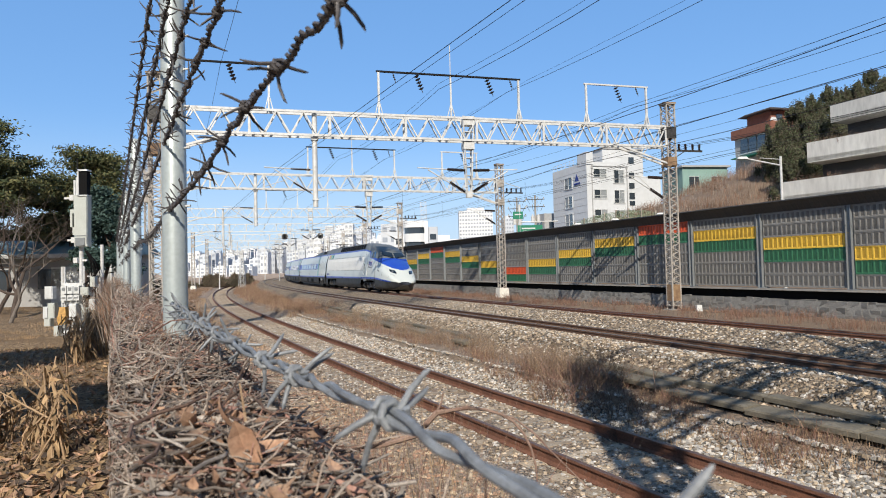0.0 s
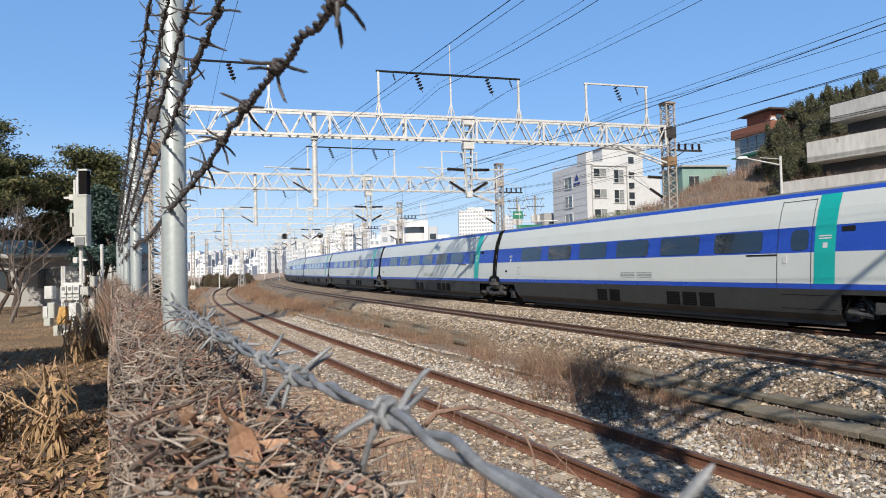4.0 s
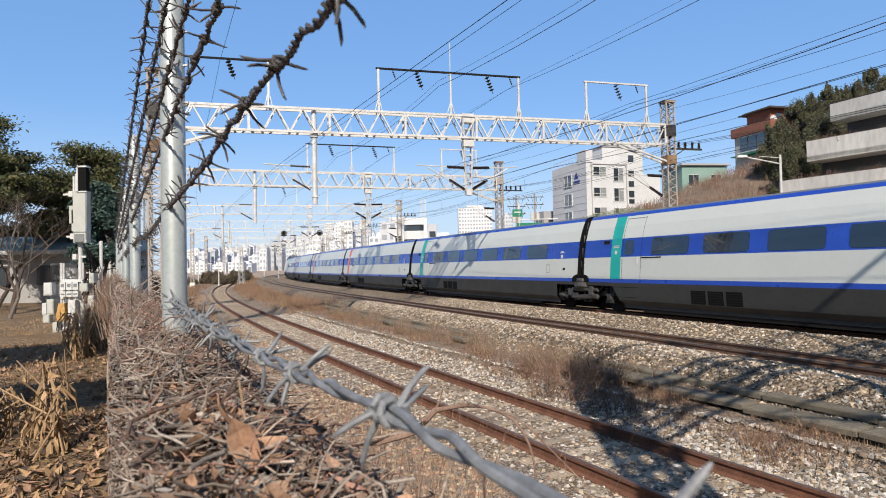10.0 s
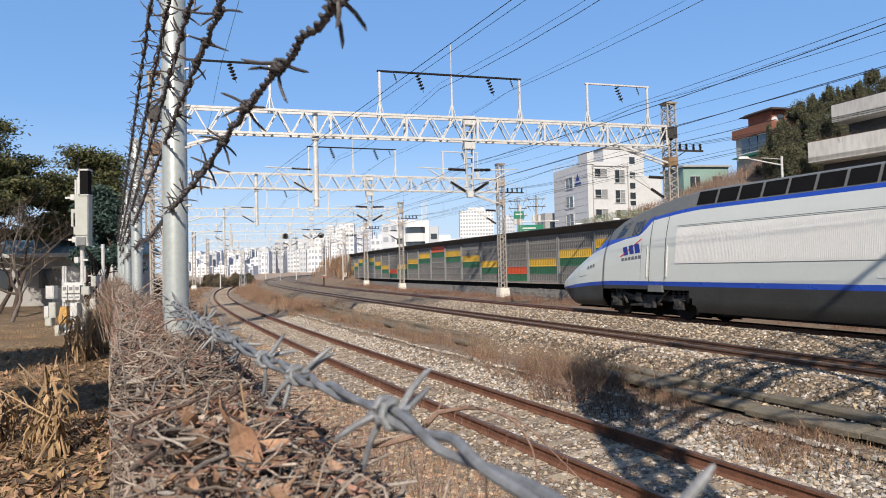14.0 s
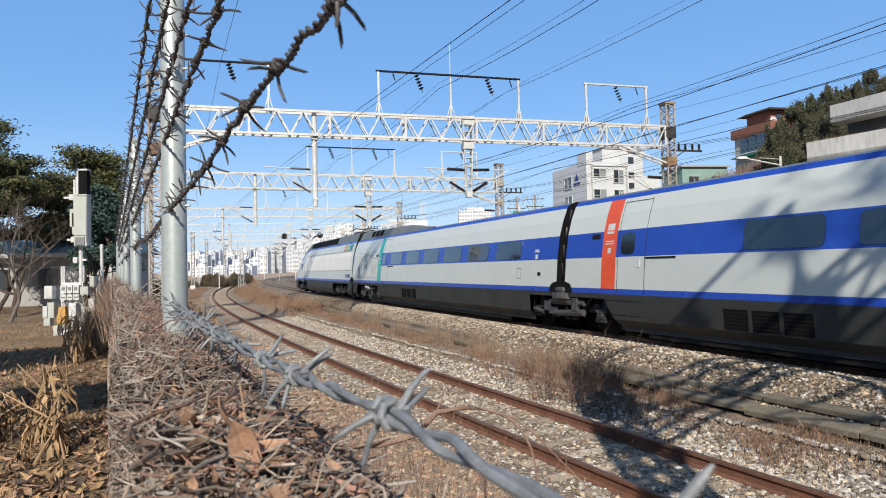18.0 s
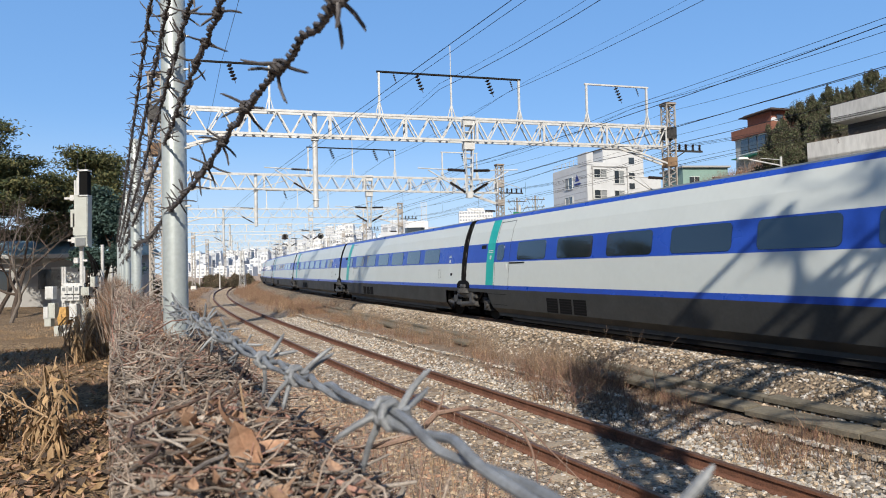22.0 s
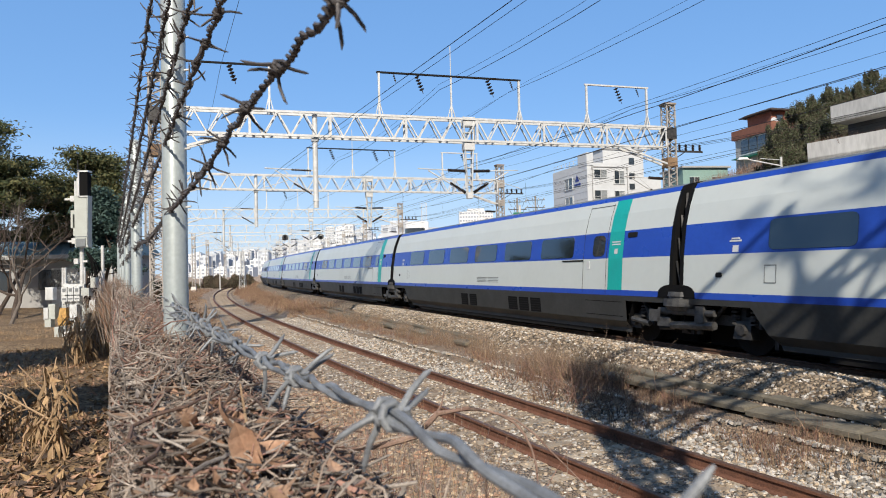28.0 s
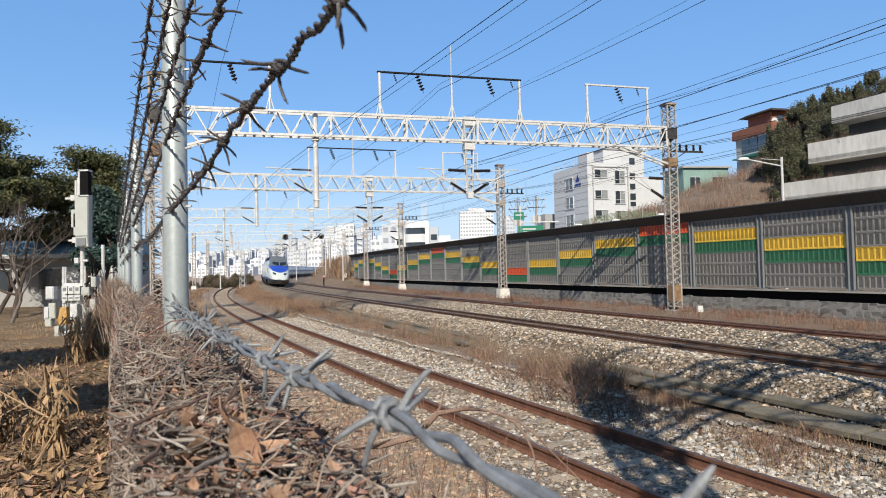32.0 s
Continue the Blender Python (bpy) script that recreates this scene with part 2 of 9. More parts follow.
M["barb"] = material("barb", (.30, .32, .34), .6, .15, (.14, .15, .165), 60, .6, .0003, 600, fine=.15)
M["barb_dark"] = material("barb_dark", (.12, .112, .115), .6, .3, (.07, .062, .06), 40, .6, .0003, 600, fine=.2)
M["twig"] = material("twig", (.36, .31, .262), .9, 0, (.17, .125, .10), 30, .7, .0004, 300, fine=.2, per_island=.55)
M["vine_grey"] = material("vine_grey", (.34, .305, .268), .9, 0, (.15, .122, .104), 40, .7, .0006, 300, fine=.25, per_island=.5)
M["vine_brown"] = material("vine_brown", (.16, .10, .075), .9, 0, (.09, .058, .045), 40, .7, .0006, 300, fine=.25, per_island=.5)
M["twig_red"] = material("twig_red", (.30, .175, .135), .9, 0, (.18, .10, .08), 30, .7, .0004, 300, fine=.2, per_island=.45)
M["dry_leaf"] = material("dry_leaf", (.42, .285, .195), .85, 0, (.26, .14, .085), 40, .6, .0005, 200, fine=.2, per_island=.4)
M["dry_grass"] = material("dry_grass", (.39, .28, .175), .95, 0, (.28, .185, .11), 8, .6, 0, fine=.1, per_island=.4)
M["brush_red"] = material("brush_red", (.23, .125, .08), .95, 0, (.16, .08, .05), 1, .6, 0, fine=.1, per_island=.4)
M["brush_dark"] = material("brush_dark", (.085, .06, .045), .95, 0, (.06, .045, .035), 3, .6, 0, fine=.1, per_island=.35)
M["yellow_leaf"] = material("yellow_leaf", (.42, .295, .165), .85, 0, (.26, .16, .08), 15, .6, .0005, 120, fine=.15, per_island=.35)
M["pine"] = material("pine", (.085, .10, .04), .8, 0, (.03, .05, .02), 1.5, .6, 0, fine=.1, per_island=.45)
# sunlit tone put into the needle colour, mixed through the darker crowns
M["pine_sun"] = material("pine_sun", (.19, .17, .065), .8, 0, (.06, .07, .025), 1.5, .6, 0, fine=.1, per_island=.4)
M["pine_blue"] = material("pine_blue", (.055, .10, .085), .8, 0, (.035, .07, .06), 1.5, .6, 0, fine=.1, per_island=.35)
M["evergreen"] = material("evergreen", (.15, .155, .085), .8, 0, (.06, .068, .036), 1.5, .6, 0, fine=.1, per_island=.45)
M["bark"] = material("bark", (.10, .075, .06), .95, 0, (.055, .04, .032), 6, .6, .01, 30, fine=.25)
M["bark_pale"] = material("bark_pale", (.38, .34, .29), .95, 0, (.26, .23, .19), 6, .6, .004, 30, fine=.2)
M["bark_grey"] = material("bark_grey", (.215, .185, .16), .95, 0, (.13, .11, .095), 6, .6, .004, 30, fine=.2)
M["stone"] = material("stone", (.45, .365, .265), .95, 0, (.20, .152, .107), 9, .6, .003, 60, fine=.15, per_island=.75)
M["stone_grey"] = material("stone_grey", (.53, .50, .455), .95, 0, (.24, .215, .185), 9, .6, .003, 60, fine=.15, per_island=.75)


# ---- building blocks ----
class Geo:
    """Collects faces, then becomes one mesh."""

    def __init__(self):
        self.v, self.f, self.m = [], [], []

    def add(self, verts, faces, mat=0):
        b = len(self.v)
        self.v.extend(tuple(p) for p in verts)
        self.f.extend(tuple(b + i for i in f) for f in faces)
        self.m.extend([mat] * len(faces))
        return self

    def box(self, c, size, m=None, mat=0, taper=1.0):
        x, y, z = (a / 2 for a in size)
        p = [Vector((sx * x * (taper if sz > 0 else 1), sy * y * (taper if sz > 0 else 1), sz * z)) for sz in (-1, 1) for sy in (-1, 1) for sx in (-1, 1)]
        p = [(m @ q if m else q) + Vector(c) for q in p]
        return self.add(p, [(0, 2, 3, 1), (4, 5, 7, 6), (0, 1, 5, 4), (2, 6, 7, 3), (0, 4, 6, 2), (1, 3, 7, 5)], mat)

    def rod(self, a, b, r0, r1=None, n=6, mat=0, caps=True):
        a, b = Vector(a), Vector(b)
        r1 = r0 if r1 is None else r1
        d = b - a
        if d.length < 1e-6:
            return self
        q = d.to_track_quat("Z", "Y")
        ring = [(math.cos(2 * math.pi * i / n), math.sin(2 * math.pi * i / n)) for i in range(n)]
        p = [a + q @ Vector((c * r0, s * r0, 0)) for c, s in ring] + [b + q @ Vector((c * r1, s * r1, 0)) for c, s in ring]
        f = [(i, (i + 1) % n, n + (i + 1) % n, n + i) for i in range(n)]
        if caps:
            f += [tuple(range(n - 1, -1, -1)), tuple(range(n, 2 * n))]
        return self.add(p, f, mat)

    def bar(self, a, b, w, h, mat=0, up=(0, 0, 1)):
        """A square-edged bar from a to b, w wide and h high."""
        a, b = Vector(a), Vector(b)
        d = (b - a).normalized()
        u = Vector(up)
        s = d.cross(u)
        s = s.normalized() if s.length > 1e-4 else Vector((1, 0, 0))
        u = s.cross(d)
        p = [q + s * (x * w / 2) + u * (z * h / 2) for q in (a, b) for x, z in ((-1, -1), (1, -1), (1, 1), (-1, 1))]
        return self.add(p, [(0, 1, 2, 3)[::-1], (4, 5, 6, 7), (0, 1, 5, 4), (1, 2, 6, 5), (2, 3, 7, 6), (3, 0, 4, 7)], mat)

    def tube(self, pts, r, n=6, mat=0):
        """A round tube along pts; r is one radius or one for each point."""
        pts = [Vector(p) for p in pts]
        rs = r if hasattr(r, "__len__") else [r] * len(pts)
        b, k = [], len(pts)
        for i, p in enumerate(pts):
            d = (pts[min(i + 1, k - 1)] - pts[max(i - 1, 0)])
            if d.length < 1e-9:
                d = Vector((0, 0, 1))
            q = d.to_track_quat("Z", "Y")
            b += [p + q @ Vector((math.cos(2 * math.pi * j / n) * rs[i], math.sin(2 * math.pi * j / n) * rs[i], 0)) for j in range(n)]
        f = [(i * n + j, i * n + (j + 1) % n, (i + 1) * n + (j + 1) % n, (i + 1) * n + j) for i in range(k - 1) for j in range(n)]
        f += [tuple(range(n - 1, -1, -1)), tuple((k - 1) * n + j for j in range(n))]
        return self.add(b, f, mat)

    def sweep(self, pts, ups, prof, mats=0, close=True, caps=True):
        """Sweeps a closed profile of (across, up) along points; ups gives each point's (across, up) vectors."""
        n, k, b = len(prof), len(pts), []
        for p, (a, u) in zip(pts, ups):
            b += [Vector(p) + a * x + u * z for x, z in prof]
        e = n if close else n - 1
        base = len(self.v)
        self.v.extend(tuple(p) for p in b)
        for i in range(k - 1):
            for j in range(e):
                self.f.append((base + i * n + j, base + i * n + (j + 1) % n, base + (i + 1) * n + (j + 1) % n, base + (i + 1) * n + j))
                self.m.append(mats[j] if hasattr(mats, "__len__") else mats)
        if caps and close:
            self.f += [tuple(base + j for j in range(n - 1, -1, -1)), tuple(base + (k - 1) * n + j for j in range(n))]
            self.m += [mats[0] if hasattr(mats, "__len__") else mats] * 2
        return self

    def mesh(self, name, mats, smooth=False):
        me = bpy.data.meshes.new(name)
        me.from_pydata(self.v, [], self.f)
        for m in (mats if isinstance(mats, (list, tuple)) else [mats]):
            me.materials.append(m)
        if any(self.m):
            me.polygons.foreach_set("material_index", self.m)
        if smooth:
            me.polygons.foreach_set("use_smooth", [True] * len(self.f))
        me.validate()
        me.update()
        return me


def part(name, geo, mats, parent, label="", smooth=False, at=None):
    """Links one mesh object under a thing or under a part."""
    me = geo.mesh(name, mats, smooth) if isinstance(geo, Geo) else geo
    ob = new(name, me)
    ob.parent = parent
    if at is not None:
        ob.matrix_basis = at
    if label:
        tagged(ob, label)
    return ob


def thing(name, label, category, at=None, group="", kind=""):
    ob = new(name)
    ob.empty_display_size = 0.2
    if at is not None:
        ob.matrix_basis = at
    return tagged(ob, label, category, group, kind)


def single(name, geo, mats, label, category, at=None, group="", kind="", smooth=False):
    ob = new(name, geo.mesh(name, mats, smooth))
    if at is not None:
        ob.matrix_basis = at
    return tagged(ob, label, category, group, kind)


rng = random.Random(7)
M["terrace_wall"] = material("terrace_wall", (.62, .61, .575), .9, 0, (.51, .495, .465), .5, .6, .003, 30, fine=.12, stretch=(1, 1, .25))
# lightened panes: distance haze is put into their colour
M["hazed_pane"] = material("hazed_pane", (.30, .34, .40), .5, 0, (.30, .33, .38), .1, .6, 0, fine=.05)
M["bramble"] = material("bramble", (.31, .215, .165), .85, 0, (.17, .10, .075), 25, .7, .0005, 200, fine=.2)
M["thicket"] = material("thicket", (.25, .175, .125), .95, 0, (.16, .105, .075), 1, .6, 0, fine=.1, per_island=.45)


# ---- the ground ----
def gravel(name, light, mid, dark, scale, depth, dirt=(.2, .16, .12), dirt_amount=.4):
    """Broken stone: each cell has its own shade, with dirt between and over it."""
    m = bpy.data.materials.new(name)
    m.use_nodes = True
    n, l = m.node_tree.nodes, m.node_tree.links
    b = n["Principled BSDF"]
    b.inputs["Roughness"].default_value = .95
    tc = n.new("ShaderNodeTexCoord")
    wob = n.new("ShaderNodeTexNoise")
    wob.inputs["Scale"].default_value = scale * 1.5
    l.new(tc.outputs["Object"], wob.inputs["Vector"])
    add = n.new("ShaderNodeVectorMath")
    add.operation = "MULTIPLY_ADD"
    add.inputs[1].default_value = (.6 / scale,) * 3
    l.new(wob.outputs["Color"], add.inputs[0]), l.new(tc.outputs["Object"], add.inputs[2])
    vo, ve = n.new("ShaderNodeTexVoronoi"), n.new("ShaderNodeTexVoronoi")
    ve.feature = "DISTANCE_TO_EDGE"
    for q in (vo, ve):
        q.inputs["Scale"].default_value = scale
        l.new(add.outputs[0], q.inputs["Vector"])
    sep = n.new("ShaderNodeSeparateColor")
    l.new(vo.outputs["Color"], sep.inputs[0])
    ramp = n.new("ShaderNodeValToRGB")
    e = ramp.color_ramp.elements
    e[0].position, e[0].color, e[1].position, e[1].color = 0, (*dark, 1), 1, (*light, 1)
    x = e.new(.5)
    x.color = (*mid, 1)
    l.new(sep.outputs[0], ramp.inputs[0])
    big = n.new("ShaderNodeTexNoise")
    big.inputs["Scale"].default_value, big.inputs["Detail"].default_value = .9, 6
    l.new(tc.outputs["Object"], big.inputs["Vector"])
    rg = n.new("ShaderNodeMapRange")
    rg.inputs[1].default_value, rg.inputs[2].default_value = .62 - dirt_amount * .4, .8 - dirt_amount * .3
    l.new(big.outputs[0], rg.inputs[0])
    mix = n.new("ShaderNodeMix")
    mix.data_type = "RGBA"
    mix.inputs["B"].default_value = (*dirt, 1)
    l.new(rg.outputs[0], mix.inputs["Factor"]), l.new(ramp.outputs[0], mix.inputs["A"])
    l.new(mix.outputs["Result"], b.inputs["Base Color"])
    bp = n.new("ShaderNodeBump")
    bp.inputs["Strength"].default_value, bp.inputs["Distance"].default_value = .9, depth
    er = n.new("ShaderNodeMapRange")
    er.inputs[2].default_value = .25
    l.new(ve.outputs["Distance"], er.inputs[0])
    l.new(er.outputs[0], bp.inputs["Height"])
    l.new(bp.outputs[0], b.inputs["Normal"])
    return m


M["ballast"] = gravel("ballast", (.57, .46, .33), (.31, .236, .162), (.07, .053, .038), 15, .06, (.29, .215, .14), .3)
M["ballast_grey"] = gravel("ballast_grey", (.56, .48, .39), (.40, .33, .26), (.16, .122, .093), 16, .06, (.36, .265, .185), .65)
M["dirt"] = gravel("dirt", (.54, .425, .325), (.40, .30, .222), (.20, .137, .098), 22, .035, (.41, .305, .22), .55)
M["litter"] = gravel("litter", (.46, .335, .20), (.31, .21, .12), (.13, .088, .054), 22, .03, (.24, .16, .09), .6)
M["weed_soil"] = gravel("weed_soil", (.36, .27, .19), (.27, .19, .13), (.17, .12, .085), 20, .03, (.28, .205, .145), .8)


def locate(x, y):
    """s and o of plan points (arrays)."""
    i = np.empty(x.shape, int)
    st = SS[(SS > -120) & (SS < 420)]
    a = int(np.argmin(np.abs(SS - st[0])))
    qx, qy = PX[a:a + len(st)], PY[a:a + len(st)]
    for c in range(0, len(x), 4000):
        i[c:c + 4000] = np.argmin((x[c:c + 4000, None] - qx) ** 2 + (y[c:c + 4000, None] - qy) ** 2, 1)
    t = TH[a + i]
    dx, dy = x - qx[i], y - qy[i]
    return st[i] + dx * np.sin(t) + dy * np.cos(t), dx * np.cos(t) - dy * np.sin(t)


def locate_siding(x, y):
    i = np.empty(x.shape, int)
    for c in range(0, len(x), 4000):
        i[c:c + 4000] = np.argmin((x[c:c + 4000, None] - NX) ** 2 + (y[c:c + 4000, None] - NY) ** 2, 1)
    t = NTH[i]
    dx, dy = x - NX[i], y - NY[i]
    return NS[i] + dx * np.sin(t) + dy * np.cos(t), dx * np.cos(t) - dy * np.sin(t)


def ramp(v, a, b):
    q = np.clip((v - a) / (b - a), 0, 1)
    return q * q * (3 - 2 * q)


LEFT_Z = 0.40


def ground_z(x, y):
    """Height and zone of the ground at plan points (arrays)."""
    x, y = np.asarray(x, float), np.asarray(y, float)
    s, o = locate(x, y)
    _, no = locate_siding(x, y)
    a = x * math.cos(FENCE_HEAD) - y * math.sin(FENCE_HEAD)
    d = x * math.sin(FENCE_HEAD) + y * math.cos(FENCE_HEAD)
    wob = .5 * np.sin(x * 1.7 + 1.3 * np.sin(y * 1.1)) + .5 * np.sin(y * 2.3 + 1.7 * np.sin(x * .9))
    zone = np.zeros(x.shape, int)                      # 0 weed soil
    z = np.full(x.shape, -.52) + .03 * wob
    # bed of the siding
    bed = 1 - ramp(np.abs(no), 1.45, 2.1)
    z = np.where(np.abs(no) < 2.1, (NZ - .175) * bed + (-.62 - .2 * (no < 0)) * (1 - bed), z)
    zone[np.abs(no) < 1.7 + .15 * wob] = 1
    zone[(no > .9) & (no < 2.5 + .2 * wob)] = 1
    # earth between siding and fence
    east = (no <= -1.5)
    z = np.where(east, -.80 + .04 * wob, z)
    zone[(no <= -1.6 + .1 * wob)] = 2
    # main tracks
    on_bed = (o > -3.4) & (o < 8.2)
    top = np.interp(o, (-1.6, 1.6, DTRACK - 1.6, DTRACK + 1.6), (-.115 + CANT * 1.6, -.115 - CANT * 1.6, -.115 + CANT * 1.6, -.115 - CANT * 1.6))
    shoulder = np.minimum(ramp(o, -3.1, -1.9), 1 - ramp(o, 6.6, 7.9))
    z = np.where(on_bed, top * shoulder + (-.52) * (1 - shoulder), z)
    zone[(o > -2.75 + .25 * wob) & (o < 7.6)] = 3
    # west of the fence the land lies higher
    west = 1 - ramp(a, -.05, .75 + .02 * np.clip(d, 0, 60))
    z = z * (1 - west) + (LEFT_Z + .05 * wob) * west
    zone[(a < .45)] = 4
    # behind the noise barrier: road, then the hill
    hill = ramp(o, 16.5, 22) * 4.6 + np.clip(o - 22, 0, 60) * .34 + np.clip(o - 82, 0, 300) * .05
    hill = np.where(o < 46, hill * (.45 + .55 * ramp(s, 16, 30)), hill)
    hill = hill * (1 - ramp(s, 32, 64)) * ramp(s, -160, -60)
    z = np.where(o > 13.4, np.maximum(hill + .2, .2), z)
    zone[(o > 13.4)] = 0
    # bank beyond the end of the barrier
    mound = 3.6 * np.exp(-((s - 118) / 22) ** 2) * ramp(o, 7.8, 11.5) * (1 - ramp(o, 20, 40))
    z = z + mound
    far = np.hypot(x, y)
    z = z * (1 - ramp(far, 260, 700)) - .6 * ramp(far, 260, 700)
    return z, zone


def build_ground():
    ang = np.radians(np.concatenate([np.arange(-180, -50, 6.0), np.arange(-50, 50, .42), np.arange(50, 180, 6.0)]))
    rad = np.concatenate([[.05], .25 * 1.0225 ** np.arange(0, 424)])
    A, R = np.meshgrid(ang, rad)
    x, y = (R * np.sin(A)).ravel(), (R * np.cos(A)).ravel()
    z, zone = ground_z(x, y)
    na, nr = len(ang), len(rad)
    i, j = np.meshgrid(np.arange(nr - 1), np.arange(na), indexing="ij")
    j2 = (j + 1) % na
    f = np.stack([i * na + j, i * na + j2, (i + 1) * na + j2, (i + 1) * na + j], -1).reshape(-1, 4)[:, ::-1]
    me = bpy.data.meshes.new("ground")
    me.from_pydata(np.stack([x, y, z], 1).tolist(), [], f.tolist())
    for k in ("weed_soil", "ballast_grey", "dirt", "ballast", "litter"):
        me.materials.append(M[k])
    me.polygons.foreach_set("material_index", zone[f[:, 3]])
    me.polygons.foreach_set("use_smooth", [True] * len(f))
    me.update()
    tagged(new("ground", me), "gravel, dry earth and leaf litter round the tracks", "ground", kind="structure")


build_ground()


def zs(x, y):
    return float(ground_z(np.array([x]), np.array([y]))[0][0])


# ---- tracks ----
RAIL_PROFILE = [(-.075, -.172), (.075, -.172), (.075, -.16), (.012, -.14), (.009, -.05), (.036, -.038), (.036, -.006), (.03, 0), (-.03, 0), (-.036, -.006), (-.036, -.038), (-.009, -.05), (-.012, -.14), (-.075, -.16)]
RAIL_MATS = [0] * 6 + [1, 1, 1] + [0] * 5


def build_track(name, label, at, head, s0, s1, step, cant, rail_mats, sleepers, z0):
    """Two rails and their sleepers; at(s, o) gives plan points, head(s) the heading."""
    tr = thing(name, label, "railway track", kind="structure")
    for o in (-.7535, .7535):
        g = Geo()
        pts, ups = [], []
        for s in np.arange(s0, s1 + .01, step):
            t = head(s)
            r, u = Vector((math.cos(t), -math.sin(t), 0)), Vector((0, 0, 1))
            a, b = r * math.cos(cant) - u * math.sin(cant), u * math.cos(cant) + r * math.sin(cant)
            pts.append(at(s, 0) + a * o + Vector((0, 0, z0)))
            ups.append((a, b))
        g.sweep(pts, ups, RAIL_PROFILE, RAIL_MATS)
        part("rail", g, rail_mats, tr)
    g = Geo().box((0, 0, -.1), (2.5, .24, .2), taper=.9)
    me = g.mesh("sleeper", M["sleeper"])
    r2 = random.Random(3)
    for s in np.arange(sleepers[0], sleepers[1], .62):
        t = head(s)
        p = at(s, 0)
        part("sleeper", me, None, tr, at=Matrix.Translation((p.x, p.y, z0 - .163 - .008 * r2.random())) @ Matrix.Rotation(-t + r2.gauss(0, .012), 4, "Z") @ Matrix.Rotation(cant, 4, "Y"))
    return tr


def siding_head(s):
    return float(np.interp(s, NS, NTH))


build_track("siding_track", "rust-brown siding rails on worn concrete sleepers", siding, siding_head, -40, 200, 1.5, 0, [M["rail_rust"], M["rail_head_rust"]], (-6, 110), NZ)
build_track("main_track", "worn dark rails on pale ballast and sleepers", lambda s, o: line(s, o), heading, -100, 380, 2, CANT, [M["rail_dark"], M["rail_head"]], (-14, 130), 0)
build_track("main_track", "brown rails on pale ballast beside the noise barrier", lambda s, o: line(s, o + DTRACK), heading, -100, 380, 2, CANT, [M["rail_rust"], M["rail_head"]], (-14, 130), 0)

# ---- noise barrier ----
WALL_O, WALL_Z, ROW_H, BAY = 13.2, .62, .545, 4.07
WALL_S0 = 7.4


def panel_mesh(name, mat):
    """One row of a bay: a pressed sheet with two ranks of upright slots."""
    g = Geo()
    w, h, n = BAY - .18, ROW_H, 17
    ux = [-w / 2]
    for i in range(n):
        c = -w / 2 + (i + .5) * w / n
        ux += [c - .092, c + .092]
    ux.append(w / 2)
    zz = [0, .05, h - .05, h]
    for i in range(len(ux) - 1):
        for k in range(3):
            slot = i % 2 == 1 and k == 1
            x0, x1, z0, z1 = ux[i], ux[i + 1], zz[k], zz[k + 1]
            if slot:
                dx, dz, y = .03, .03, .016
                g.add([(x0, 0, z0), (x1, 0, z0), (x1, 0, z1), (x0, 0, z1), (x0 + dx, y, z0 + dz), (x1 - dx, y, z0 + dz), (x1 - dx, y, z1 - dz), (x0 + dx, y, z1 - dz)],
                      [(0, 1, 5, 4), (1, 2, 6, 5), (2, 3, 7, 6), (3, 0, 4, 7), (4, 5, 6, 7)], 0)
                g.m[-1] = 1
            else:
                g.add([(x0, 0, z0), (x1, 0, z0), (x1, 0, z1), (x0, 0, z1)], [(0, 1, 2, 3)])
    g.box((0, .06, h / 2), (w, .04, h - .004))
    g.box((0, -.002, h - .008), (w, .02, .01))
    # recessed slots take a darker copy of the panel colour
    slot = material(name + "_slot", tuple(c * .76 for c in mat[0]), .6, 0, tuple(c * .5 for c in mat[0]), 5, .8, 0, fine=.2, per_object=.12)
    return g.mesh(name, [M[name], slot])


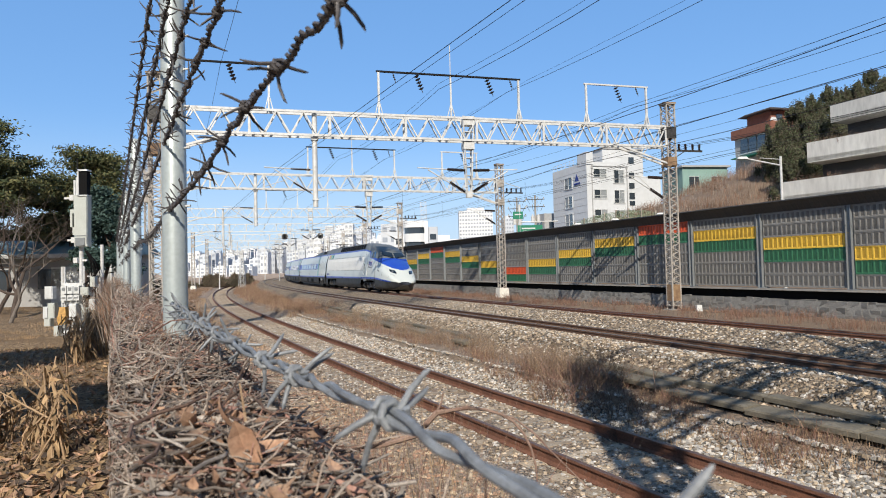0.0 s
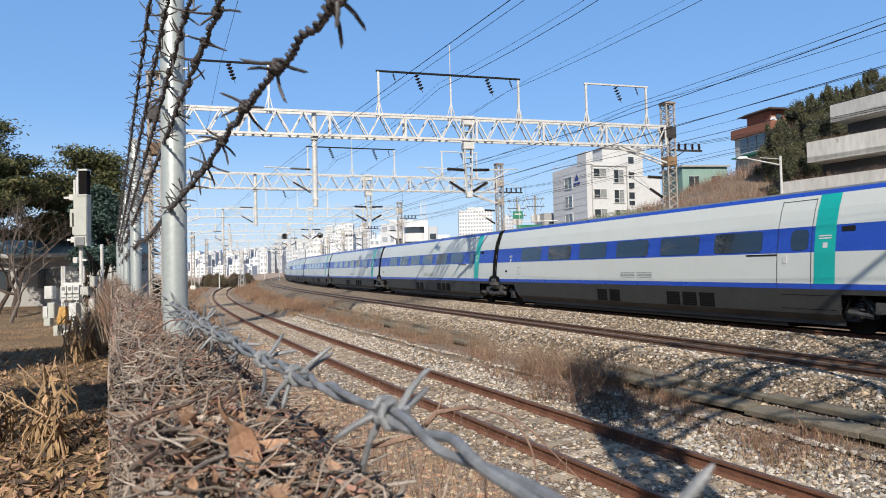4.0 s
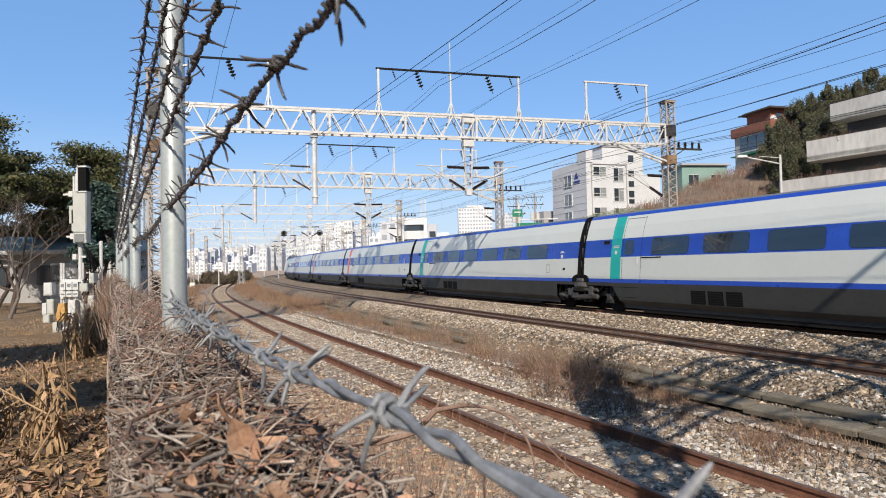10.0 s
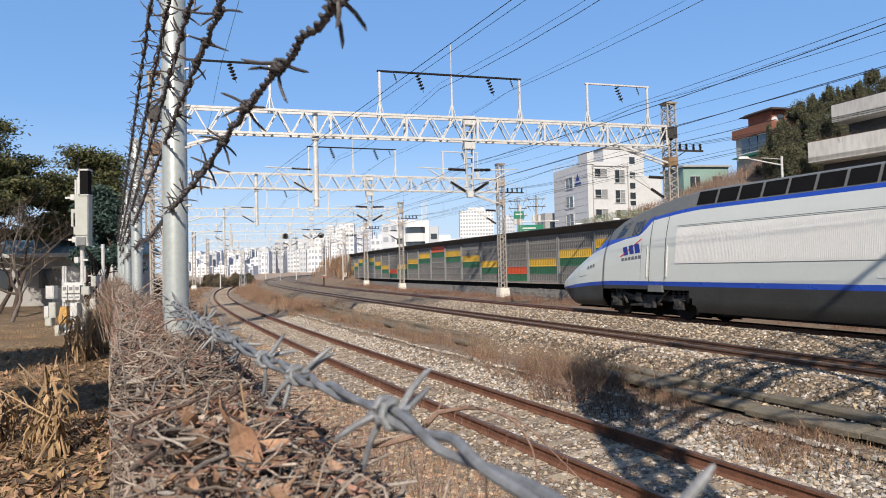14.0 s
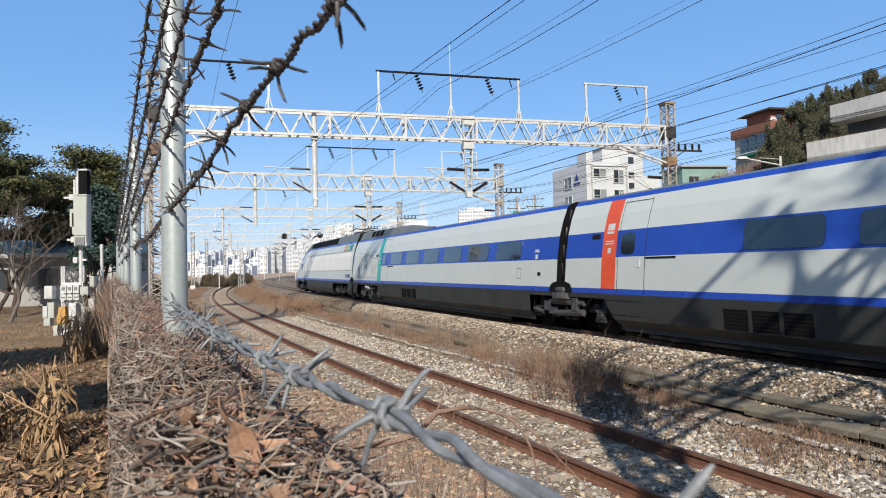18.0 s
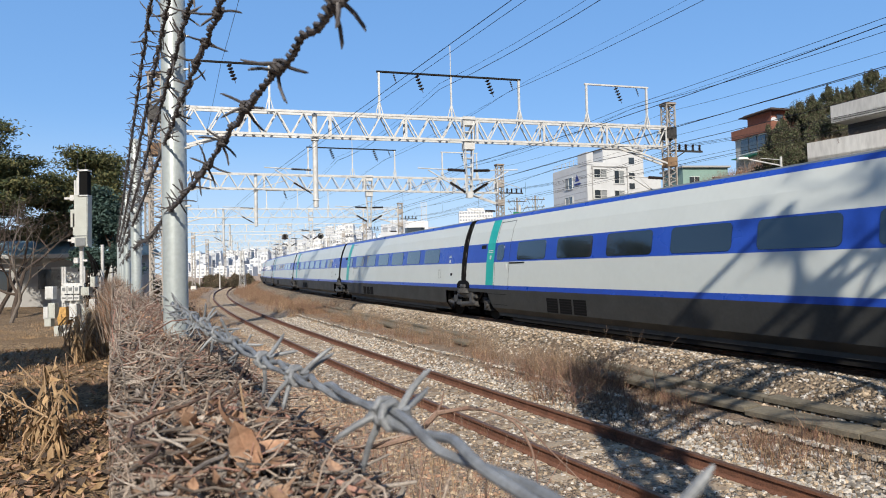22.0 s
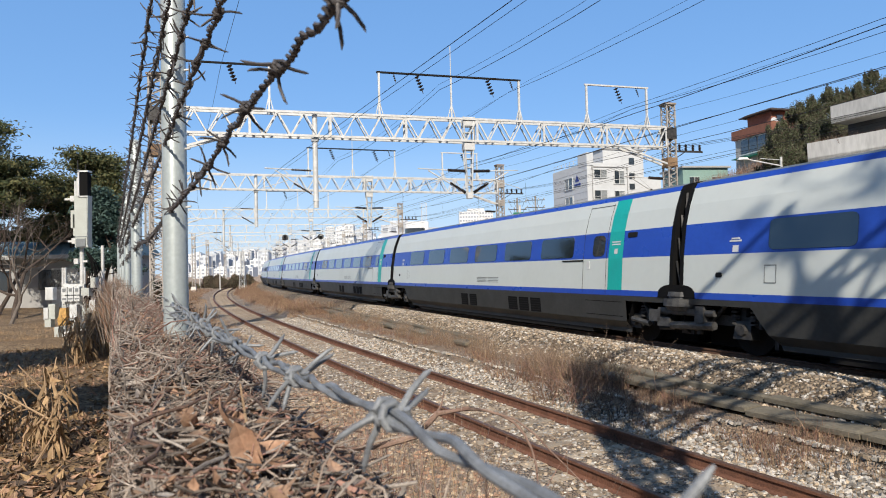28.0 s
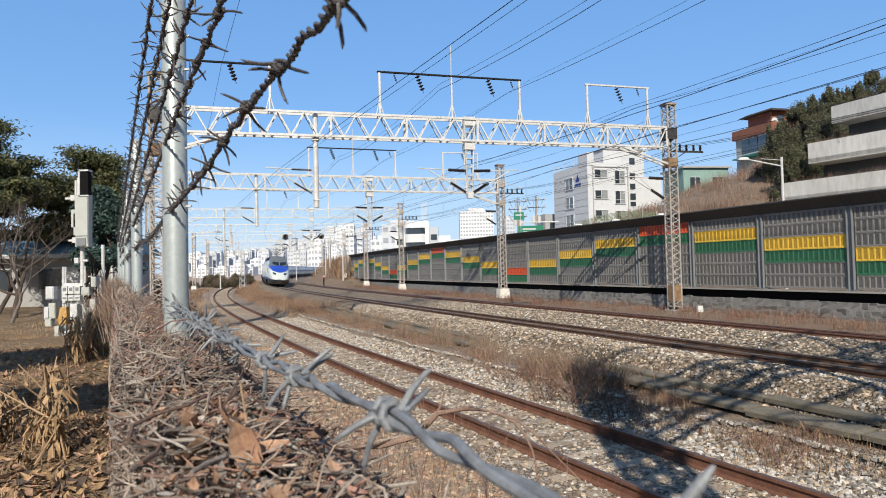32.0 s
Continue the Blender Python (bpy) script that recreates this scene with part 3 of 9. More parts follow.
def build_barrier():
    wall = thing("noise_barrier", "grey noise barrier with yellow, green and orange rows", "noise barrier", kind="structure")
    rows = {k: panel_mesh("pan_" + k, (c,)) for k, c in (("grey", (.185, .178, .164)), ("yellow", (.66, .40, .04)), ("green", (.035, .15, .075)), ("orange", (.70, .10, .03)))}
    post = Geo()
    post.box((0, -.02, 1.66), (.2, .02, 3.34)).box((0, .1, 1.66), (.016, .2, 3.34)).box((0, .2, 1.66), (.16, .02, 3.34))
    post.box((0, 0, .012), (.34, .34, .024))
    for x in (-.11, .11):
        post.rod((x, -.1, .02), (x, -.1, .07), .018, n=5)
    post = post.mesh("post", M["post_grey"])
    cap = Geo()                                    # overhanging top, ribbed and dark, leaning over the track
    pr = [(.02, 0), (-.03, .08), (-.16, .24), (-.36, .40), (-.43, .41), (-.40, .46), (-.12, .36), (.1, .14), (.16, 0)]
    ups = [(Vector((0, 1, 0)), Vector((0, 0, 1)))] * 2
    cap.sweep([(-BAY / 2, 0, 0), (BAY / 2, 0, 0)], ups, pr)
    for i in range(16):
        x = -BAY / 2 + (i + .5) * BAY / 16
        cap.sweep([(x - .02, 0, 0), (x + .02, 0, 0)], ups, [(p - .018, q) for p, q in pr[:5]] + [(p, q) for p, q in pr[4::-1]], 1)
    cap = cap.mesh("cap", [M["cap_dark"], M["pan_slot"]])
    # the black box stands in for the shadow under the ledge's overhang
    base = Geo().box((0, .06, -.045), (BAY, .5, .07)).box((0, .24, -.27), (BAY, .2, .38), mat=1)
    base = base.mesh("ledge", [M["concrete"], M["black"]])
    for k in range(-14, 22):
        s = WALL_S0 + k * BAY
        m = frame_at(s, WALL_O, WALL_Z)
        part("post", post, None, wall, at=m)
        a, b = line(s, WALL_O), line(s + BAY, WALL_O)
        turn = math.atan2(b.y - a.y, b.x - a.x)
        # x of a bay runs along the track away from the eye, so its face looks back to the tracks
        mm = Matrix.Translation((a + b) / 2 + Vector((0, 0, WALL_Z))) @ Matrix.Rotation(turn + math.pi, 4, "Z")
        lvl = [1, 2, 3, 4, 5, 4, 3, 2][(k + 2) % 8]
        for r in range(6):
            c = ("orange" if lvl in (1, 5) else "yellow") if r == lvl else "green" if r == lvl - 1 else "grey"
            part("panel", rows[c], None, wall, at=mm @ Matrix.Translation((0, 0, r * ROW_H + .06)))
        part("cap", cap, None, wall, at=mm @ Matrix.Translation((0, 0, 6 * ROW_H + .07)))
        part("ledge", base, None, wall, at=mm)
    return wall


build_barrier()


def build_revetment():
    """Coursed rubble below the barrier."""
    wall = thing("stone_revetment", "low wall of grey rubble stone under the noise barrier", "stone wall", kind="structure")
    r2 = random.Random(11)
    meshes = []
    for i in range(14):
        g = Geo()
        w, h = r2.uniform(.22, .55), r2.uniform(.25, .28)
        pts = [(-w / 2, 0, -h / 2), (w / 2, 0, -h / 2), (w / 2, 0, h / 2), (-w / 2, 0, h / 2)]
        pts = [(x * r2.uniform(.95, 1.05), .12, z * r2.uniform(.93, 1.08)) for x, _, z in pts]
        fr = [(x * .9, .05 + r2.uniform(-.03, .03), z * .88) for x, _, z in pts]
        g.add(pts + fr, [(4, 5, 6, 7), (0, 1, 5, 4), (1, 2, 6, 5), (2, 3, 7, 6), (3, 0, 4, 7)])
        me = g.mesh("stone", M["stone_wall"])
        meshes.append((w, me))
    g = Geo()
    pts, ups = [], []
    for s in np.arange(-50, 98, 4):
        t = heading(s)
        pts.append(line(s, WALL_O - .25, 0))
        ups.append((Vector((math.cos(t), -math.sin(t), 0)), Vector((0, 0, 1))))
    g.sweep(pts, ups, [(0, -.7), (.5, -.7), (.5, .14), (.06, .14)])
    part("backing", g, M["mortar"], wall, "grey mortar bed between the stones")
    for row in range(3):
        s = 2.0 + r2.random() * .3
        while s < 42:
            w, me = r2.choice(meshes)
            a, b = line(s, WALL_O - .30 + .03 * row), line(s + w, WALL_O - .30 + .03 * row)
            m = Matrix.Translation((a + b) / 2 + Vector((0, 0, -.50 + row * .265 + r2.gauss(0, .02)))) @ Matrix.Rotation(math.atan2(b.y - a.y, b.x - a.x) + math.pi, 4, "Z") @ Matrix.Rotation(r2.gauss(0, .07), 4, "Y")
            part("stone", me, None, wall, at=m)
            s += w + .012


build_revetment()


# ---- gantries over the tracks ----
def lattice(g, a, b, w, d, r, n, mat=0, side=(1, 0, 0), both=True):
    """Four chords with zigzag bracing from a to b; w along side, d across it."""
    a, b, sx = Vector(a), Vector(b), Vector(side).normalized()
    ax = (b - a).normalized()
    sy = ax.cross(sx).normalized()
    c = [sx * (i * w / 2) + sy * (j * d / 2) for i, j in ((-1, -1), (1, -1), (1, 1), (-1, 1))]
    for q in c:
        g.bar(a + q, b + q, r * 2, r * 2, mat, up=sy)
    for k in range(n):
        p, q = a + (b - a) * (k / n), a + (b - a) * ((k + 1) / n)
        h = (p + q) / 2
        for i in range(4):
            if not both and i in (1, 3):
                continue
            u, v = c[i], c[(i + 1) % 4]
            g.bar(p + u, h + v, r * 1.1, r * 1.1, mat, up=sy)
            g.bar(h + v, q + u, r * 1.1, r * 1.1, mat, up=sy)
    return g


def insulator_string(g, a, d, n=5, r=.125, gap=.15):
    a, d = Vector(a), Vector(d).normalized()
    g.rod(a, a + d * (gap * n + .16), .015, n=5)
    for i in range(n):
        p = a + d * (.1 + gap * i)
        g.rod(p, p + d * .05, r, r * .55, n=8)


def rod_insulator(g, a, b, r=.055):
    """Ribbed insulator between two points."""
    a, b = Vector(a), Vector(b)
    n = max(4, int((b - a).length / .06))
    for i in range(n):
        p, q = a + (b - a) * (i / n), a + (b - a) * ((i + .6) / n)
        g.rod(p, q, r, r * .6, n=7)
    g.rod(a, b, r * .5, n=5)


def truss_beam(x0, x1, z0, z1, n, depth=.46, chord=.095, web=.055):
    """A box truss: two zigzag planes with upright struts, joined by cross bars."""
    g = Geo()
    for y in (-depth / 2, depth / 2):
        for z in (z0, z1):
            g.bar((x0, y, z), (x1, y, z), chord * .8, chord)
        for k in range(n):
            a, b = x0 + (x1 - x0) * k / n, x0 + (x1 - x0) * (k + 1) / n
            g.bar((a, y, z1), ((a + b) / 2, y, z0), web, web, up=(0, 1, 0))
            g.bar(((a + b) / 2, y, z0), (b, y, z1), web, web, up=(0, 1, 0))
            if k % 3 == 2:
                g.bar((b, y, z0), (b, y, z1), .1, .05, up=(0, 1, 0))
    for k in range(n + 1):
        x = x0 + (x1 - x0) * k / n
        g.bar((x, -depth / 2, z1), (x, depth / 2, z1), .05, .04)
        if k < n:
            h = x + (x1 - x0) * .5 / n
            g.bar((h, -depth / 2, z0), (h, depth / 2, z0), .05, .04)
    return g


def build_gantry(s, turn, zt=8.65, left=-11.9, right=11.9, hang=((-5.62, 4.6), (1.28, 5.06)), frames=((-10.9, -7.48), (-2.8, 3.84), (7.37, 10.69)), strings=(-9.1, -1.1, 2.25, 8.95), small=(-2.15, 3.4, 10.1), detail=True, tall=9.8, wide=.46, bays=26, chord=.032, deep=1.0, rise=1.98, mast=1.4):
    """A portal across all tracks; turn is the heading at which its beam crosses them."""
    at = Matrix.Translation(line(s, 11.9)) @ Matrix.Rotation(-radians(turn), 4, "Z") @ Matrix.Translation((-11.9, 0, 0))
    gx = thing("catenary_gantry", "pale galvanised lattice gantry over the railway tracks", "gantry", at, "gantries along the line")
    n = bays if detail else 18
    near = s < 20
    base_l, base_r = (zs(*(at @ Vector((o, 0, 0))).xy) - .1 for o in (left, right))
    for o, z0, z1 in ((left, base_l, tall + .1), (right, base_r, tall)):
        g = Geo()
        lattice(g, (o, 0, z0), (o, 0, z1), wide, wide, chord, n)
        g.box((o, 0, z1 + .02), (.6, .6, .04)).box((o, 0, z0 + .3), (.56, .56, .02))
        tw = part("tower", g, [M["galv_rust"]], gx)
        part("plate", Geo().box((o, 0, zt - .3), (.56, .54, .55)), M["steel_grime"] if near else M["galv_rust"], tw, "grey steel joint plate on the tower")
        part("plate", Geo().box((o, 0, zt - 1.75), (.54, .56, .45)), M["rust_plate"] if near else M["galv_rust"], tw, "stained steel plate on the tower")
        part("cap_plate", Geo().box((o, 0, z1 + .07), (.66, .5, .06)), M["rust_plate"], tw, "rusty plate on the tower top")
        if near:
            part("plate", Geo().box((o, 0, z0 + .95), (.5, .5, .8)), M["rust_plate"], tw, "rust-stained steel plate on the tower")
        g = Geo().box((o, 0, z0 + (-.12 if near else .35)), (.85, .85, .5 if near else .9), taper=.85)
        part("pedestal", g, M["concrete"] if near else M["concrete_light"], tw, "pale concrete footing")
    part("beam", truss_beam(left + .3, right - .3, zt - deep, zt, 21 if detail else 18, *(() if detail else (.46, .07, .035))), M["galv"], gx)
    for o, d in ((left, 1), (right, -1)):              # knee braces under both ends
        g = Geo()
        for y in (-.2, .2):
            g.bar((o + d * .2, y, zt - deep - .85), (o + d * 2.9, y, zt - deep), .07, .09)
            g.bar((o + d * 1.6, y, zt - deep - .4), (o + d * 1.3, y, zt - deep), .05, .05)
        g.bar((o + d * .9, -.2, zt - deep - .63), (o + d * .9, .2, zt - deep - .63), .05, .05)
        part("knee_brace", g, M["galv"], gx)
    for a, b in frames:
        g = Geo().bar((a - .1, 0, zt + rise), (b + .1, 0, zt + rise), .1, .07)
        dark = a < 5
        fr = part("portal_frame", g, M["car_dark"] if dark else M["galv"], gx, "dark upper bar of the frame" if dark else "")
        for x in (a, b):
            g = Geo().bar((x, 0, zt), (x, 0, zt + rise - .04), .09, .09)
            for q in (-.35, .35):
                g.bar((x, q * .6, zt), (x, 0, zt + .8), .035, .035)
                g.bar((x + q * .5, 0, zt), (x, 0, zt + .75), .035, .035)
            part("leg", g, M["galv"], fr)
        if b - a > 5:
            m = (a + b) / 2
            g = Geo().bar((m, 0, zt), (m, 0, zt + rise), .07, .07)
            g.bar((m - .2, 0, zt), (m, 0, zt + .7), .035, .035).bar((m + .2, 0, zt), (m, 0, zt + .7), .035, .035)
            g.rod((m, 0, zt + rise), (m, 0, zt + rise + mast), .02, n=5)
            part("leg", g, M["galv"], fr)
    for o in strings:
        g = Geo()
        insulator_string(g, (o, 0, zt + rise - .03), (.3, -.1, -.88))
        part("insulator_string", g, M["insulator"], gx, "dark disc insulators on a hanger")
    for o in small:
        g = Geo()
        insulator_string(g, (o, 0, zt + rise - .03), (.25, -.1, -.9), 3, .05, .1)
        part("insulator_string", g, M["steel_grime"], gx, "small grey insulator on a hanger")
    for o, zb in hang:
        g = Geo()
        if o < -3:
            g.rod((o, 0, zt + .05), (o, 0, zb), .11, n=12)
            g.box((o, 0, zt - deep - .12), (.3, .3, .12)).box((o, 0, zb + .32), (.26, .26, .05))
        else:
            for y in (-.2, .2):
                for x in (-.26, .26):
                    g.bar((o + x, y, zt + .12), (o + x * .36, y * .4, zb), .05, .05)
            for k in range(9):
                z = zt - (zt - zb) * (k + .5) / 9
                w = .5 - .32 * (k + .5) / 9
                g.box((o, 0, z), (w, w * .75, .035))
            g.box((o, 0, zt - deep - .25), (.5, .42, .3)).box((o, 0, zt - .1), (.5, .42, .4)).box((o, 0, zb + .1), (.26, .24, .24))
        part("drop_post", g, M["galv"], gx)
    # cantilevers that carry the contact wire
    ox = (hang[0][0], hang[1][0]) if len(hang) > 1 else (-5.6, 1.3)
    for o, d, zc, reach in ((ox[0], -1, 5.15, 2.1), (ox[1], -1, 5.25, 2.4), (ox[1], 1, 5.25, 2.4), (right - .25, -1, 5.05, 2.4)):
        thick = .06 if o < -3 else .085
        g = Geo()
        ztop = zc + 1.05
        g.rod((o + d * .1, 0, ztop), (o + d * reach, 0, ztop + .08), .026, n=6)
        g.rod((o + d * .1, 0, zc), (o + d * reach * .8, 0, ztop), .03, n=6)
        g.rod((o + d * reach * .55, 0, zc + .62), (o + d * reach * 1.05, 0, zc + .28), .016, n=5)
        g.rod((o + d * reach * .3, 0, zc + .4), (o + d * reach * .62, 0, ztop), .014, n=5)
        arm = part("cantilever", g, M["galv"], gx)
        for pa, pb in (((o + d * .2, 0, ztop), (o + d * 1.02, 0, ztop + .03)), ((o + d * .2, 0, zc + .07), (o + d * .92, 0, zc + .5))):
            g = Geo()
            rod_insulator(g, pa, pb, thick)
            part("rod_insulator", g, M["insulator"], arm, "dark ribbed rod insulator")
    # feeder bracket outside the tower
    g = Geo().bar((right, 0, 7.5), (right + 1.95, 0, 7.5), .09, .09)
    g.bar((right + .2, 0, 7.05), (right + .9, 0, 7.46), .04, .04)
    br = part("feeder_bracket", g, M["steel_grime"], gx)
    for x in (.6, .98, 1.4, 1.8):
        g = Geo()
        rod_insulator(g, (right + x, 0, 7.54), (right + x, 0, 7.86), .085)
        part("pin_insulator", g, M["insulator"], br)
    return gx


GANTRIES = [15.6, 33.6, 58.5, 76.5, 95.0, 120.0, 150.0, -10.0]
build_gantry(15.6, -15.5)
build_gantry(33.6, -18.5, 8.5, left=-12.6, hang=((-6.02, 4.97), (1.72, 4.95)), frames=((-2.51, 3.66), (7.3, 10.05)), strings=(-1.0, 2.1, 8.8), small=(3.2,), tall=9.6)
build_gantry(58.5, -14.75, 8.62, hang=((-7.0, 4.7), (2.0, 4.56)), frames=((-2.6, 3.9),), strings=(-.8, 2.4), small=(), detail=False, tall=9.2, deep=.9)
build_gantry(76.5, -13, 8.3, hang=((-6.0, 5.4), (1.7, 4.4)), frames=(), strings=(), small=(), detail=False, tall=8.6)
build_gantry(95.0, -10, 8.0, hang=((-6.0, 5.4), (1.7, 4.4)), frames=(), strings=(), small=(), detail=False, tall=8.3)
build_gantry(120.0, -8, 8.0, hang=((-6.0, 5.4), (1.7, 4.4)), frames=(), strings=(), small=(), detail=False, tall=8.4)
build_gantry(150.0, -4, 8.0, hang=((-6.0, 5.4), (1.7, 4.4)), frames=(), strings=(), small=(), detail=False, tall=8.4)
build_gantry(-10.0, -23.6, 8.4, left=-9.5, wide=.62, bays=22, chord=.052, frames=((-9.2, -5.85), (-3.1, 3.5), (7.3, 10.9)), strings=(-7.2, -1.4, 2.0, 9.2), small=())


# ---- wires along the line ----
def build_wires():
    spans = sorted(GANTRIES + [-60, 180])

    def run(name, label, o, z, sag, r, along=line):
        wire = thing(name, label, "overhead wire", group="overhead wires")
        for a, b in zip(spans[:-1], spans[1:]):
            g = Geo()
            pts = []
            for i in range(9):
                t = i / 8
                s = a + (b - a) * t
                pts.append(along(max(s, -58), o, z - sag * (b - a) / 40 * 4 * t * (1 - t)))
            part("span", g.tube(pts, r * .72, 4), M["wire_dark"], wire)

    run("contact_wire", "thin dark contact wire over the tracks", .35, 5.25, .02, .011)
    run("contact_wire", "thin dark contact wire over the tracks", DTRACK + .35, 5.25, .02, .011)
    run("messenger_wire", "dark messenger wire over the siding", -.42, 6.12, .1, .012, siding)
    run("messenger_wire", "dark messenger wire over the siding", -.36, 6.02, .12, .008, siding)
    for o in (.35, DTRACK + .35):
        run("messenger_wire", "dark messenger wire above the contact wire", o, 6.25, .5, .013)
        g = Geo()
        for s in np.arange(18, 118, 5.2):
            a = line(s, o, 5.26)
            g.rod(a, a + Vector((0, 0, .75)), .005, n=4)
        single("dropper", g, M["wire_dark"], "thin droppers between the two wires", "overhead wire", kind="stuff")
    # feeders that hang from the portal frames
    for o, z, sag, r in ((-.64, 9.7, .9, .010), (-.64, 9.46, .9, .016), (3.75, 10.28, .3, .008), (2.66, 9.62, .6, .013), (9.3, 9.5, .25, .014), (9.42, 9.36, .3, .008), (9.87, 9.55, .7, .014), (-9.4, 9.6, .6, .010), (-11.0, 10.1, .6, .010)):
        run("feeder_wire", "dark feeder wire strung over the gantries", o, z, sag, r)
    for o, z, sag, r in ((11.84, 9.45, .6, .010), (11.8, 8.62, .2, .017), (11.8, 8.15, .2, .010), (12.6, 7.8, .8, .013), (12.95, 7.8, .8, .013), (13.35, 7.8, .8, .010), (11.75, 6.85, .1, .010), (11.7, 6.6, .1, .008)):
        run("line_wire", "dark wire along the barrier side", o, z, sag, r)


build_wires()


# ---- the two trains ----
M["lip_dark"] = material("lip_dark", (.04, .045, .06), .45, 0, (.03, .033, .042), 2, .6, 0, fine=.1)
M["sticker_orange"] = material("sticker_orange", (.75, .22, .03), .45, 0, fine=.03)
M["sticker_lime"] = material("sticker_lime", (.42, .55, .08), .45, 0, fine=.03)
M["sticker_teal"] = material("sticker_teal", (.008, .20, .19), .45, 0, fine=.03)
M["sticker_green"] = material("sticker_green", (.25, .5, .12), .45, 0, fine=.03)
TRAILER = [(.30, 1.22), (.42, 1.36), (.98, 1.445), (1.02, 1.45), (1.15, 1.452), (1.92, 1.45), (2.57, 1.40), (3.0, 1.31), (3.37, 1.19), (3.49, 1.12), (3.58, .9), (3.64, .55), (3.66, 0)]
MOTOR = [(.30, 1.22), (.42, 1.36), (.98, 1.40), (1.02, 1.405), (1.15, 1.41), (1.92, 1.41), (2.57, 1.38), (3.0, 1.31), (3.37, 1.22), (3.49, 1.19), (3.97, 1.03), (4.07, .78), (4.1, 0)]


def half(prof, z):
    return float(np.interp(z, [p[0] for p in prof], [p[1] for p in prof]))


def strip(prof, x0, x1, z0, z1, out=0.0, sides=(1, -1), nx=1):
    """A band of the body's side between two heights, on both sides."""
    zz = sorted({z0, z1, *[p[0] for p in prof if z0 < p[0] < z1]})
    g = Geo()
    for sd in sides:
        v, f = [], []
        for i in range(nx + 1):
            x = x0 + (x1 - x0) * i / nx
            v += [(x, sd * (half(prof, z) + out), z) for z in zz]
        n = len(zz)
        for i in range(nx):
            for j in range(n - 1):
                q = (i * n + j, (i + 1) * n + j, (i + 1) * n + j + 1, i * n + j + 1)
                f.append(q if sd < 0 else q[::-1])
        g.add(v, f)
    return g


def rounded(prof, x0, x1, z0, z1, r=.12, out=.012, sides=(1, -1), thick=.02):
    """A pane with rounded corners that lies on the body's side."""
    g = Geo()
    pts = []
    for cx, cz, a0 in ((x1 - r, z1 - r, 0), (x0 + r, z1 - r, 90), (x0 + r, z0 + r, 180), (x1 - r, z0 + r, 270)):
        for k in range(4):
            a = radians(a0 + k * 30)
            pts.append((cx + r * math.cos(a), cz + r * math.sin(a)))
    n = len(pts)
    for sd in sides:
        a = [(x, sd * (half(prof, z) + out), z) for x, z in pts]
        b = [(x, sd * (half(prof, z) - thick), z) for x, z in pts]
        f = [tuple(range(n))] + [(i, (i + 1) % n, n + (i + 1) % n, n + i) for i in range(n)]
        g.add(a + b, [q if sd < 0 else q[::-1] for q in f])
    return g


def end_wall(prof, x, sign):
    v = [(x, p[1], p[0]) for p in prof] + [(x, -p[1], p[0]) for p in reversed(prof)]
    f = tuple(range(len(v)))
    return Geo().add(v, [f if sign < 0 else f[::-1]])


